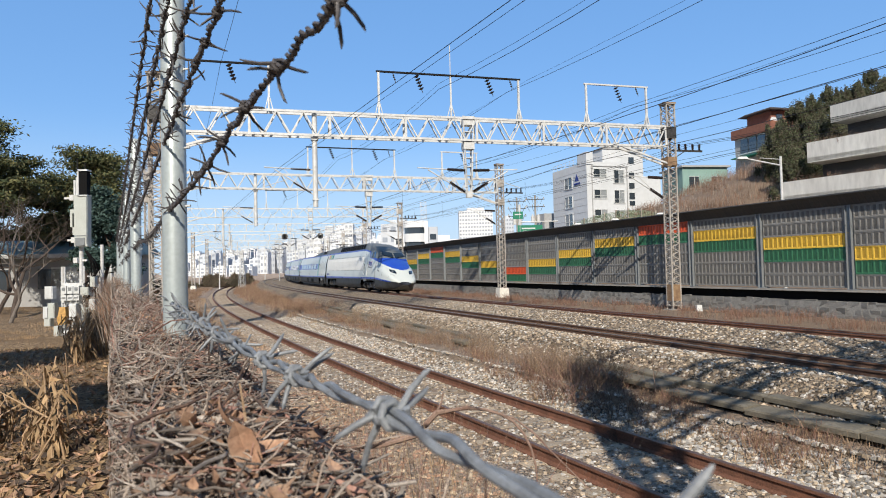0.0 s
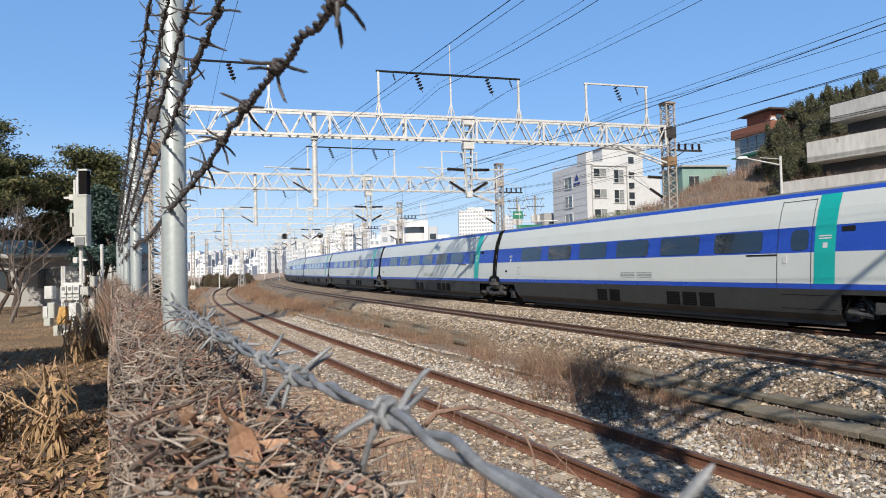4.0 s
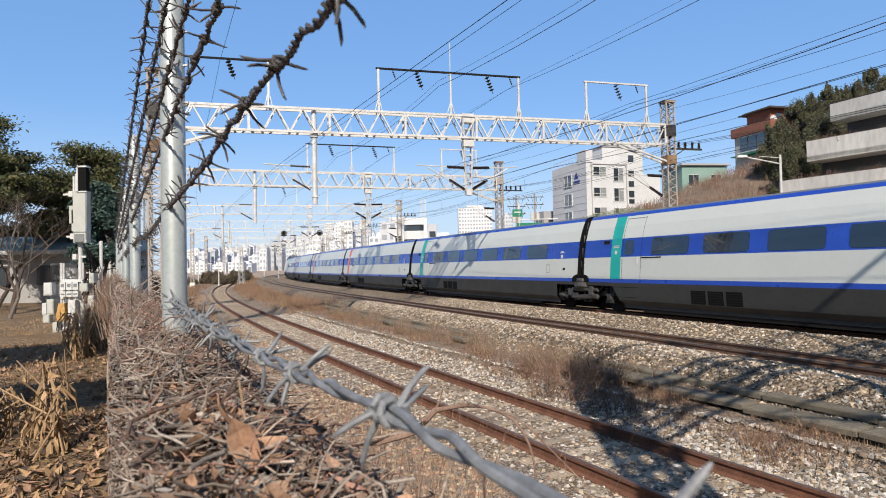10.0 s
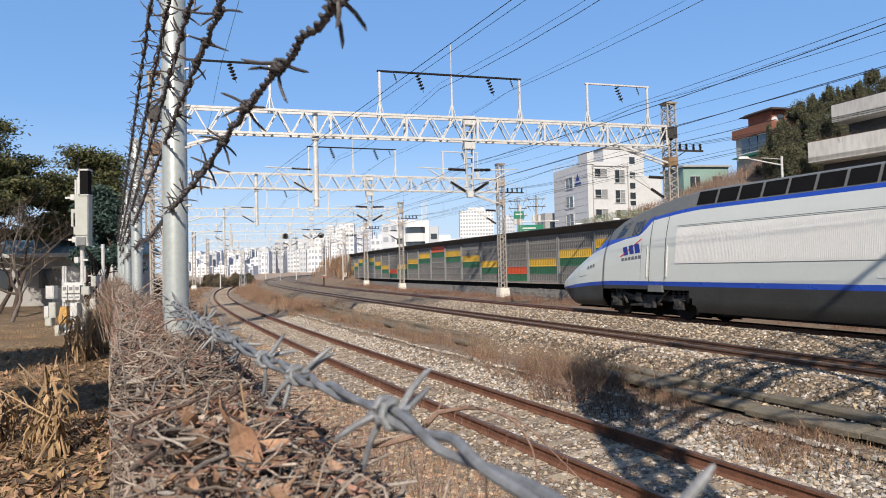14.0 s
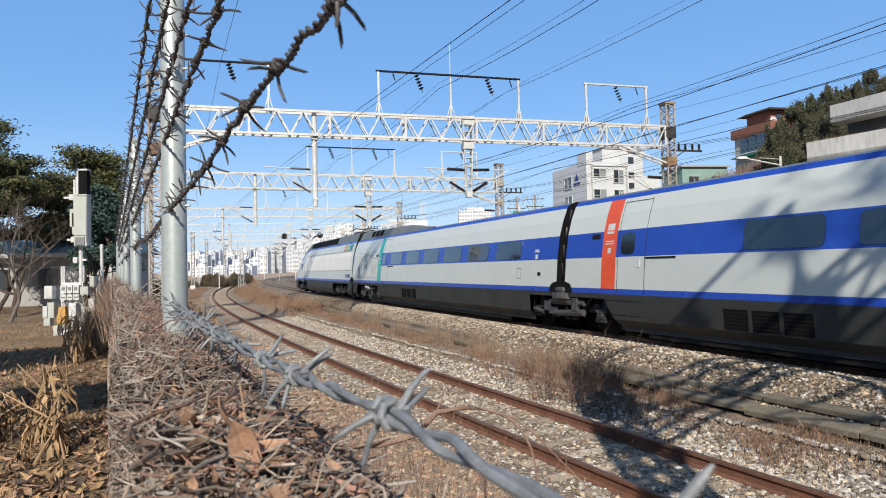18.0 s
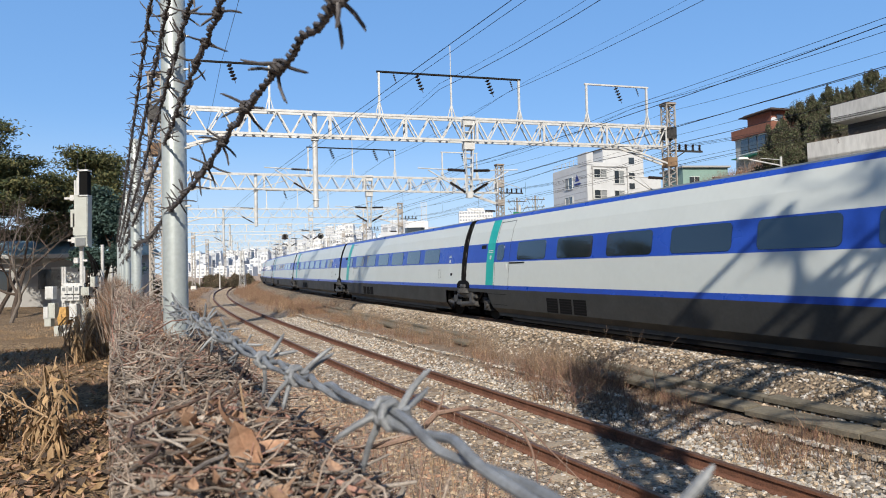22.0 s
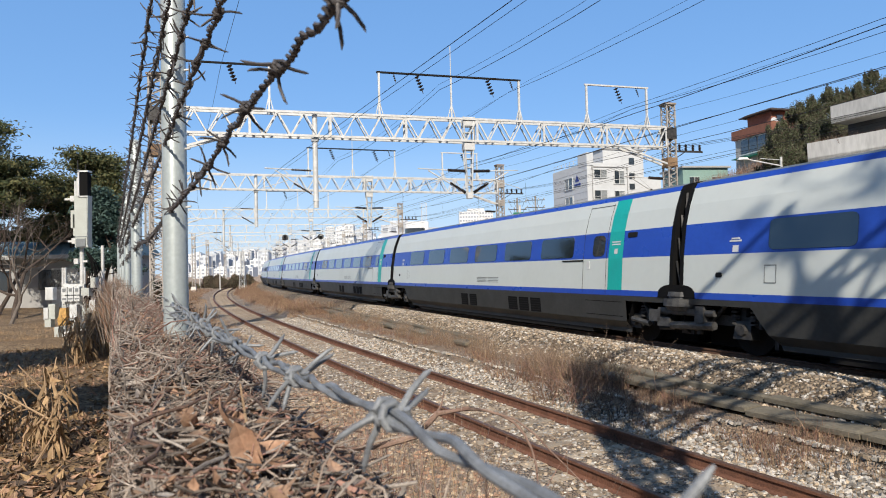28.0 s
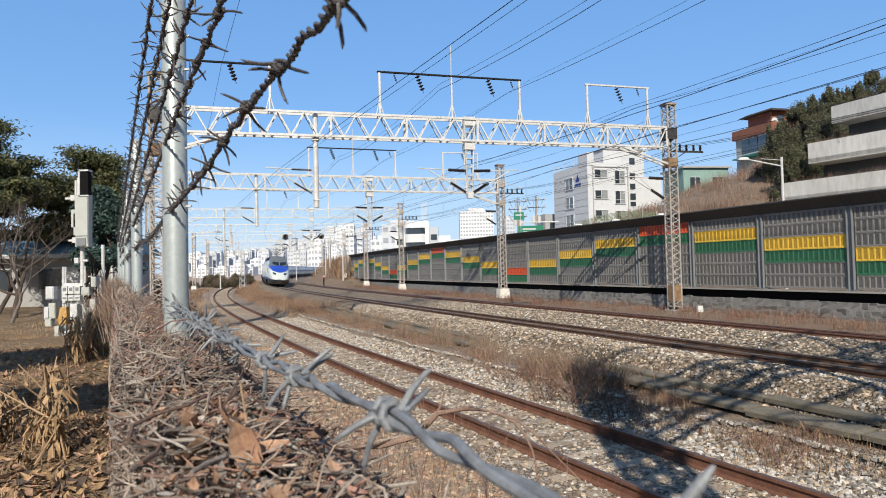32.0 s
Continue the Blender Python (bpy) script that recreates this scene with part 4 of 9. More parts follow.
def bogie_meshes():
    """Frame, wheel and gear of one bogie; x along the track."""
    g = Geo()
    for y in (-1.02, 1.02):
        g.bar((-1.9, y, .62), (1.9, y, .62), .16, .2)
        g.box((0, y, .52), (.9, .2, .22))
        for x in (-1.5, 1.5):
            g.box((x, y + .08 * (1 if y > 0 else -1), .46), (.42, .24, .34), taper=.8)
            g.rod((x + .1, y, .62), (x + .1, y, .98), .1, n=8)
            g.rod((x - .35, y * 1.1, .5), (x - .35, y * 1.1, .85), .05, n=6)
        g.rod((-.7, y * 1.12, .42), (.75, y * 1.12, .34), .045, n=6)
        g.rod((.2, y * 1.12, .6), (1.2, y * 1.12, .75), .05, n=6)
        g.box((.35, y * 1.12, .62), (.26, .12, .3))
        k = 1 if y > 0 else -1
        for x in (-1.72, -1.28, 1.28, 1.72):           # coil springs beside the axle boxes
            for i in range(5):
                g.rod((x, y + .13 * k, .56 + i * .075), (x, y + .13 * k, .6 + i * .075), .085, n=8)
        for x in (-1.5, 1.5):
            g.rod((x, y + .1 * k, .46), (x, y + .26 * k, .46), .13, .1, n=10)
        g.rod((-1.1, y * 1.16, .95), (-.6, y * 1.16, .45), .045, n=6)
        g.rod((.9, y * 1.16, .4), (1.25, y * 1.16, .9), .045, n=6)
        g.rod((-.45, y * 1.18, .3), (-.45, y * 1.18, .6), .07, n=8)
        g.box((-.1, y * 1.1, .36), (.34, .14, .16))
        g.box((-2.05, y * .8, .3), (.08, .3, .3))
        g.box((2.05, y * .8, .3), (.08, .3, .3))
    g.box((0, 0, .6), (.6, 2.0, .24))
    frame_me = g.mesh("bogie_frame", M["steel_grime"])
    g = Geo()
    n = 20
    for y0, y1, r in ((-.07, .07, .46), (.07, .1, .48)):
        g.rod((0, y0, 0), (0, y1, 0), r, n=n)
    g.rod((0, -.12, 0), (0, -.07, 0), .16, n=10)
    wheel_me = g.mesh("wheel", M["car_dark"])
    g = Geo()
    for z0, z1, r0, r1 in ((.76, .84, .34, .40), (.84, 1.00, .43, .43), (1.00, 1.05, .33, .33), (1.05, 1.15, .36, .34), (1.15, 1.21, .25, .2)):
        g.rod((0, 1.2, z0), (0, 1.2, z1), r0, r1, n=18)
    g.box((0, 1.16, .76), (1.15, .5, .09)).box((-.62, 1.28, .70), (.22, .3, .34)).box((.66, 1.3, .62), (.34, .24, .26))
    g.rod((-.95, 1.34, .74), (.55, 1.34, .72), .07, n=8).rod((-.95, 1.34, .5), (.2, 1.34, .44), .085, n=8)
    g.box((.38, 1.36, .5), (.36, .12, .2)).rod((.9, 1.32, .42), (1.5, 1.3, .5), .06, n=7)
    spring_me = g.mesh("air_spring", M["spring_rubber"])
    return frame_me, wheel_me, spring_me


BOGIE = bogie_meshes()


def add_bogie(car, x, spring):
    b = part("bogie", BOGIE[0], None, car, at=Matrix.Translation((x, 0, 0)))
    for dx in (-1.5, 1.5):
        for y, flip in ((.7535, 0), (-.7535, math.pi)):
            part("wheel", BOGIE[1], None, b, at=Matrix.Translation((dx, y, .46)) @ Matrix.Rotation(flip, 4, "Z"))
    if spring:
        part("air_spring", BOGIE[2], None, b)
        part("air_spring", BOGIE[2], None, b, at=Matrix.Rotation(math.pi, 4, "Z"))


def bars(prof, x0, z0, spec, out=.01, side=1):
    """Unreadable small writing as plain bars: spec holds (dx, dz, w, h)."""
    g = Geo()
    for dx, dz, w, h in spec:
        v = [(x0 + dx, z0 + dz), (x0 + dx + w, z0 + dz), (x0 + dx + w, z0 + dz + h), (x0 + dx, z0 + dz + h)]
        v = [(x, side * (half(prof, z) + out), z) for x, z in v]
        g.add(v, [(0, 1, 2, 3) if side < 0 else (3, 2, 1, 0)])
    return g


def slanted_skirt(prof, x0, x1, s0=.42, s1=.42, sides=(1, -1)):
    """Lower side between two bogies, cut on the slant at its ends."""
    zz = [.17, .26, .42, .70, .98, 1.02]
    g = Geo()
    for sd in sides:
        v = []
        for z in zz:
            k = 1 - min(1, max(0, (z - .2) / .74))
            y = sd * half(prof, max(z, .3)) * (.97 if z < .3 else 1)
            v += [(x0 + s0 * k, y, z), (x1 - s1 * k, y, z)]
        f = [(2 * i, 2 * i + 1, 2 * i + 3, 2 * i + 2) for i in range(len(zz) - 1)]
        g.add(v, [q if sd < 0 else q[::-1] for q in f])
    return g


def both(name, make, mat, car, label=""):
    """The same part on both sides of a car, each an object of its own."""
    return [part(name, make((sd,)), mat, car, label) for sd in (1, -1)]


def car_shell(car, prof, a, b, roof_mat, window_blue=True, skirt=(2.3, 2.3)):
    """Painted bands of a passenger car between x = a and b."""
    both("skirt", lambda q: slanted_skirt(prof, a + skirt[0] - .2, b - skirt[1], .03, .55, sides=q), M["car_skirt"], car)
    part("sole_bar", strip(prof, a, b, .90, 1.02, -.004), M["car_skirt"], car)
    both("stripe", lambda q: strip(prof, a, b, 1.02, 1.15, sides=q), M["car_blue"], car, "narrow blue stripe")
    both("lower_side", lambda q: strip(prof, a, b, 1.15, 1.92, sides=q), M["car_white"], car)
    if window_blue:
        both("window_band", lambda q: strip(prof, a, b, 1.92, 2.57, sides=q), M["car_blue"], car, "deep blue window band")
    both("upper_side", lambda q: strip(prof, a, b, 2.57 if window_blue else 1.92, 3.37, sides=q), M["car_white"], car)
    both("stripe", lambda q: strip(prof, a, b, 3.37, 3.49, sides=q), M["car_blue"], car, "narrow blue stripe under the roof")
    g = Geo()
    pr = [p for p in prof if p[0] >= 3.49]
    v = []
    for x in (a, b):
        v += [(x, p[1], p[0]) for p in pr] + [(x, -p[1], p[0]) for p in reversed(pr[:-1])]
    n = len(v) // 2
    g.add(v, [(j, n + j, n + j + 1, j + 1) for j in range(n - 1)])
    part("roof", g, roof_mat, car)
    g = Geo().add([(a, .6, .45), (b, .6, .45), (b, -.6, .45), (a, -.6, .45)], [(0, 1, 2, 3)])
    # boxes added and carried low, to keep lit ground from showing under the car
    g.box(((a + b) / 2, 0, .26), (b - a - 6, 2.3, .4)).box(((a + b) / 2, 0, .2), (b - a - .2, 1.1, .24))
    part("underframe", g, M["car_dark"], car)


def crease(prof, a, b, z):
    return strip(prof, a, b, z, z + .012, .006)


CAR_GAP = .38


def build_trailer(L, band, band_end, equipment=0, first_window=3.77):
    """A passenger car; band_end is +1 or -1 for the end with the coloured door band; equipment likewise for a motor end."""
    car = thing("passenger_car", "pale grey high-speed rail car with blue window band", "train car", group="cars of a high-speed train")
    a, b = -L / 2 + CAR_GAP / 2, L / 2 - CAR_GAP / 2
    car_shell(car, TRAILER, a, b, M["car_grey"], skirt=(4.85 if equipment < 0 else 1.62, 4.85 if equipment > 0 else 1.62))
    for x, sg in ((a, -1), (b, 1)):
        part("end_wall", end_wall(TRAILER, x, sg), M["car_dark"], car)
    e = band_end
    X = lambda d: e * (L / 2 - d)                     # distance from the band's end

    def span(d0, d1):
        p, q = X(d0), X(d1)
        return min(p, q), max(p, q)

    shift = 3.35 if equipment else 0.0
    x0, x1 = span(1.75 + shift, 2.28 + shift)
    col = M["car_orange"] if band == "orange" else M["car_teal"]
    for sd in (1, -1):
        bandp = part("door_band", strip(TRAILER, x0, x1, 1.15, 3.37, .006, sides=(sd,)), col, car, f"{band} band beside the door")
        g = bars(TRAILER, (x0 + x1) / 2 - .12, 1.98, ((.05, .04, .12, .13),), .012, side=sd)
        q = bars(TRAILER, (x0 + x1) / 2 - .16, 2.3, ((0, 0, .32, .03), (0, -.06, .32, .03)), .012, side=sd)
        g.add(q.v, q.f)
        if band == "orange":
            q = bars(TRAILER, (x0 + x1) / 2 - .13, 2.5, ((0, 0, .26, .26),), .012, side=sd)
            g.add(q.v, q.f)
        part("car_mark", g, M["marking"], bandp, "white marks on the band")
    x0, x1 = span(2.36 + shift, 3.3 + shift)
    d0, d1 = span(2.45 + shift, 2.92 + shift)
    for sd in (1, -1):
        g = Geo()
        for xx in (x0, x1):
            q = strip(TRAILER, xx - .008, xx + .008, 1.05, 3.3, .008, sides=(sd,))
            g.add(q.v, q.f)
        q = strip(TRAILER, x0, x1, 3.26, 3.275, .008, sides=(sd,))
        g.add(q.v, q.f)
        dr = part("door", g, M["car_skirt"], car, "flush door with dark seams")
        part("door_window", rounded(TRAILER, d0, d1, 1.98, 2.5, .12, sides=(sd,)), M["glass_dark"], dr)
    q0, q1 = span(3.02 + shift, 3.14 + shift)
    both("door_handle", lambda q: rounded(TRAILER, q0, q1, 1.66, 1.86, .02, .012, sides=q), M["marking"], car, "small white handle plate")
    q0, q1 = span(3.3 + shift, 4.25 + shift)
    both("trim_strip", lambda q: strip(TRAILER, q0, q1, 1.86, 1.9, .012, sides=q), M["car_dark"], car, "short dark strip beside the door")
    q0, q1 = span(1.3 + shift, 1.62 + shift)
    both("destination_plate", lambda q: rounded(TRAILER, q0, q1, 2.4, 2.52, .02, .012, sides=q), M["car_dark"], car, "small dark plate beside the band")
    # windows
    n = 5 if first_window > 5 else 6
    for i in range(n):
        d0 = first_window + shift + i * 2.18
        q0, q1 = span(d0, d0 + 1.6)
        for sd in (1, -1):
            part("window", rounded(TRAILER, q0, q1, 1.97, 2.53, .1, sides=(sd,)), M["glass_dark"], car)
    # marks at the other end, vents low down, creases
    q0, _ = span(L - 1.6, L - 1.2)
    part("car_mark", bars(TRAILER, q0, 2.2, ((0, 0, .2, .03), (-.04, -.05, .28, .035), (.02, -.25, .14, .13))), M["marking"], car, "small white marks")
    for d0 in ((5.5, 6.15, 6.8) if e > 0 else (5.35, 6.02, 6.69, 9.5, 10.2)):
        q0, q1 = span(d0 + shift, d0 + .56 + shift)
        for sd in (1, -1):
            vt = part("vent", strip(TRAILER, q0, q1, .44, .84, .006, sides=(sd,)), M["black"], car, "dark louvred vent in the skirt")
            g = Geo()
            for k in range(5):
                q = strip(TRAILER, q0 + .03, q1 - .03, .49 + k * .07, .51 + k * .07, .012, sides=(sd,))
                g.add(q.v, q.f)
            part("slat", g, M["car_dark"], vt)
    q0, q1 = span(7.9 + shift, 9.45 + shift)
    for p0, p1 in ((q0, (q0 + q1) / 2 - .05), ((q0 + q1) / 2 + .05, q1)):
        for sd in (1, -1) if e < 0 else ():
            g = Geo()
            for dz in (0, .05, .1, .15):
                q = strip(TRAILER, p0, p1, 1.27 + dz, 1.285 + dz, .006, sides=(sd,))
                g.add(q.v, q.f)
            part("grille", g, M["car_grey"], car, "fine grille in the lower side")
    q0, q1 = span(L - 2.4, L - 2.15)
    g = Geo()
    for u0, u1, w0, w1 in ((q0, q1, 1.36, 1.375), (q0, q1, 1.68, 1.695), (q0, q0 + .014, 1.36, 1.695), (q1 - .014, q1, 1.36, 1.695)):
        q = strip(TRAILER, u0, u1, w0, w1, .006)
        g.add(q.v, q.f)
    part("hatch_seam", g, M["car_grey"], car, "thin seam round a small hatch")
    q0, q1 = span(L - 1.2, L - 1.05)
    both("socket_cover", lambda q: rounded(TRAILER, q0, q1, 1.46, 1.56, .03, .014, sides=q), M["car_dark"], car, "small dark socket cover")
    q0, q1 = span(1.75 + shift, 3.2 + shift)
    part("skirt_seam", strip(TRAILER, q0, q1, .86, .872, .006).add(*(lambda q: (q.v, q.f))(strip(TRAILER, q0, q1, .52, .532, .006))), M["black"], car)
    # gangway rings at both ends: black frames proud of the end
    for x in (a - .04, b + .04):
        g = Geo()
        v, f = [], []
        ring = [(p[0], p[1]) for p in TRAILER if p[0] > 1.0]
        outer = [(y + .005, z) for z, y in ring] + [(-y - .005, z) for z, y in reversed(ring[:-1])]
        inner = [(y * .86, 1.0 + (z - 1.0) * .93) for y, z in outer]
        n = len(outer)
        for xx in (x - .05, x + .05):
            v += [(xx, y, z) for y, z in outer]
        for xx in (x - .05, x + .05):
            v += [(xx, y, z) for y, z in inner]
        for j in range(n - 1):
            f += [(j, j + 1, n + j + 1, n + j), (2 * n + j, 3 * n + j, 3 * n + j + 1, 2 * n + j + 1), (j, 2 * n + j, 2 * n + j + 1, j + 1), (n + j, n + j + 1, 3 * n + j + 1, 3 * n + j)]
        g.add(v, f)
        part("gangway_ring", g, M["black"], car)
        for sd in (1, -1):                             # black arch over the air spring
            arch = Geo()
            ring2 = [(x + .39 * math.cos(radians(180 - 20 * k)), 1.02 + .28 * math.sin(radians(20 * k)) ** .6) for k in range(10)]
            v2 = [(xx, sd * (half(TRAILER, zz) + .012), zz) for xx, zz in ring2]
            arch.add(v2, [tuple(range(10)) if sd > 0 else tuple(range(9, -1, -1))])
            part("spring_arch", arch, M["black"], car, "black arch over the air spring")
    # folded struts in the gap, on one end only
    for sd in (1, -1):
        g = Geo()
        for k in range(4):
            z0 = 1.35 + k * .5
            g.bar((-L / 2 - .06, sd * (half(TRAILER, z0) - .06), z0), (-L / 2 + .06, sd * (half(TRAILER, z0 + .5) - .06), z0 + .46), .04, .03)
        part("gangway_strut", g, M["steel_grime"], car)
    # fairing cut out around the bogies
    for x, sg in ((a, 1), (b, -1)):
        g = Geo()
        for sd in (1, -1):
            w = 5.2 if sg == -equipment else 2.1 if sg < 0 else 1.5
            # closing plate at the slanted end of the skirt; black low wall stands in for shade
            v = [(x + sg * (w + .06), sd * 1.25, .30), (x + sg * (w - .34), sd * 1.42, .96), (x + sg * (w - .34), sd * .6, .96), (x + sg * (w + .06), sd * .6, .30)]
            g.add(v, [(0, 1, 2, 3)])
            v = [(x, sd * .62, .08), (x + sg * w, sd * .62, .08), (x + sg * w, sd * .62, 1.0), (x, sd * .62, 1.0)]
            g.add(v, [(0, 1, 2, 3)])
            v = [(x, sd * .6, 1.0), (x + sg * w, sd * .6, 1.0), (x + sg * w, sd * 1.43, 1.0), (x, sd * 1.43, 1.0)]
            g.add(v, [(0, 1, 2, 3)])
        part("bogie_recess", g, M["black"], car, "black recess sheets standing for the shade round the bogie")
    if equipment:
        e2 = equipment
        add_bogie(car, e2 * (L / 2 - 3.2), False)
        part("end_skirt", slanted_skirt(TRAILER, *sorted((e2 * (L / 2 - .31), e2 * (L / 2 - 1.4))), 0 if e2 < 0 else .4, 0 if e2 > 0 else .4), M["car_skirt"], car)
        # louvred machine room, raised grey roof
        for d0 in (.92, 2.36, 3.8):
            p, q = sorted((e2 * (L / 2 - d0 - .06), e2 * (L / 2 - d0 - 1.2)))
            top = 2.66 if d0 < 3 else 2.30
            for sd in (1, -1):
                lv = part("louvre_panel", rounded(TRAILER, p, q, 1.30, top, .05, .014, sides=(sd,)), M["car_louvre"], car, "ribbed off-white louvre panel")
                part("panel_seam", rounded(TRAILER, p - .018, q + .018, 1.282, top + .018, .05, .008, sides=(sd,)), M["car_skirt"], lv)
                g = Geo()
                for i in range(26):
                    x = p + .05 + (q - p - .10) * i / 25
                    k2 = strip(TRAILER, x - .008, x + .008, 1.34, top - .05, .020, sides=(sd,))
                    g.add(k2.v, k2.f)
                part("rib", g, M["car_panel"], lv)
                if d0 > 3:                             # plain field over the last panel
                    for u0, u1, w0, w1 in ((p, q, 2.655, 2.667), (p, p + .014, 2.32, 2.66), (q - .014, q, 2.32, 2.66)):
                        part("panel_seam", strip(TRAILER, u0, u1, w0, w1, .008, sides=(sd,)), M["car_skirt"], lv)
        # pale air tank, pipe and hose loop in front of the bogie
        xb = e2 * (L / 2 - 3.2)
        for sd in (1, -1):
            part("air_tank", Geo().rod((xb - .15, sd * 1.24, .80), (xb - .08, sd * 1.24, .80), .10, .15, n=14).rod((xb - .08, sd * 1.24, .80), (xb + .48, sd * 1.24, .80), .15, n=14).rod((xb + .48, sd * 1.24, .80), (xb + .55, sd * 1.24, .80), .15, .10, n=14), M["marking"], car, "pale cylindrical air tank")
            g = Geo()
            g.tube([(xb - .5 + .26 * math.cos(k * .6), sd * 1.32, .42 + .24 * math.sin(k * .6)) for k in range(11)], .028, 6)
            g.tube([(xb - 1.2, sd * 1.3, .78), (xb - .7, sd * 1.32, .70), (xb - .2, sd * 1.32, .62), (xb + .6, sd * 1.32, .6)], .04, 6)
            part("hose", g, M["spring_rubber"], car, "grey hose loop and pipe")
        part("side_cover", strip(TRAILER, *sorted((e2 * (L / 2 - .32), e2 * (L / 2 - 5.1))), 1.92, 2.57, .004), M["car_white"], car)
        g = Geo()
        sec = []
        for d0, h in ((.32, 4.08), (7.5, 3.98), (9.5, 3.72), (11.5, 3.60)):
            x = e2 * (L / 2 - d0)
            k2 = (h - 3.49) / .6
            sec.append([(x, 1.13, 3.49), (x, 1.13 - .2 * k2, 3.49 + .47 * k2), (x, .6, h), (x, 0, h + .02), (x, -.6, h), (x, -1.13 + .2 * k2, 3.49 + .47 * k2), (x, -1.13, 3.49)])
        v = [p for s_ in sec for p in s_]
        f = [(i * 7 + j, (i + 1) * 7 + j, (i + 1) * 7 + j + 1, i * 7 + j + 1) for i in range(3) for j in range(6)]
        f = [q if e2 < 0 else q[::-1] for q in f] + [tuple(range(7))]
        g.add(v, f)
        part("roof_fairing", g, M["car_grey"], car, "raised grey roof fairing")
        for i in range(3):
            x = e2 * (L / 2 - 2.7 - i * .75)
            for sd in (1, -1):
                q = [(x - .31, sd * 1.105, 3.58), (x + .31, sd * 1.105, 3.58), (x + .31, sd * .97, 3.9), (x - .31, sd * .97, 3.9)]
                part("roof_louvre", Geo().add(q, [(0, 1, 2, 3) if sd < 0 else (3, 2, 1, 0)]), M["black"], car, "black roof louvre")
    return car


# nose of the power car: (x, top, half-width factor, bottom, height of the belt)
NOSE = [(-11.2, 4.1, 1, .24, 1.15), (3.2, 4.1, 1, .24, 1.15), (4.0, 4.03, 1, .24, 1.15), (4.9, 3.90, 1, .24, 1.15), (6.0, 3.64, 1, .24, 1.15), (6.8, 3.40, .995, .24, 1.15), (7.25, 3.20, .99, .24, 1.14), (8.05, 2.66, .975, .24, 1.10), (8.35, 2.55, .965, .24, 1.08), (8.8, 2.37, .945, .24, 1.04), (9.25, 2.16, .91, .24, 1.0), (9.65, 1.95, .86, .25, .96), (9.97, 1.76, .80, .27, .93), (10.3, 1.52, .75, .33, .9), (10.55, 1.33, .68, .41, .875), (10.78, 1.15, .57, .50, .85), (10.95, 1.0, .44, .60, .82), (11.04, .87, .28, .68, .79)]
NX_, NT, NH, NB, NBELT = ([r[k] for r in NOSE] for k in range(5))


def smooth_at(x, ys):
    d = min(.16, max(0, 11.04 - x))
    return sum(float(np.interp(x + q * d, NX_, ys)) for q in (-1, -.5, 0, .5, 1)) / 5


def plain(x, z):
    """Height of the plain section that lies at height z on the nose."""
    top, belt = smooth_at(x, NT), smooth_at(x, NBELT)
    return min(4.1, 1.15 + (z - belt) / (top - belt) * 2.95)


def power_point(x, z):
    """Half-width and height on the power car for a height z of its plain section."""
    top, hw, bot, belt = (smooth_at(x, k) for k in (NT, NH, NB, NBELT))
    zz = belt + (z - 1.15) * (top - belt) / 2.95 if z > 1.15 else bot + (z - .3) * (belt - bot) / .85
    k = min(1, max(0, (x - 7.9) / 1.6))                # the hood is rounder than the body
    y = half(MOTOR, z)
    if z > 1.9:
        y = y * (1 - k) + k * 1.41 * math.sqrt(max(0, 1 - ((z - 1.9) / 2.2) ** 2.3))
    if z < 1.15 and x > 9.3:
        y *= 1 - min(1, (x - 9.3) / 1.5) * .45 * (1.15 - z) / .85
    return y * hw, zz


def roof_point(x, y):
    """Height of the upper surface of the cab at a lateral place."""
    zz = np.linspace(2.6, 4.1, 60)
    pts = [power_point(x, z) for z in zz]
    return float(np.interp(-abs(y), [-p[0] for p in pts], [p[1] for p in pts]))


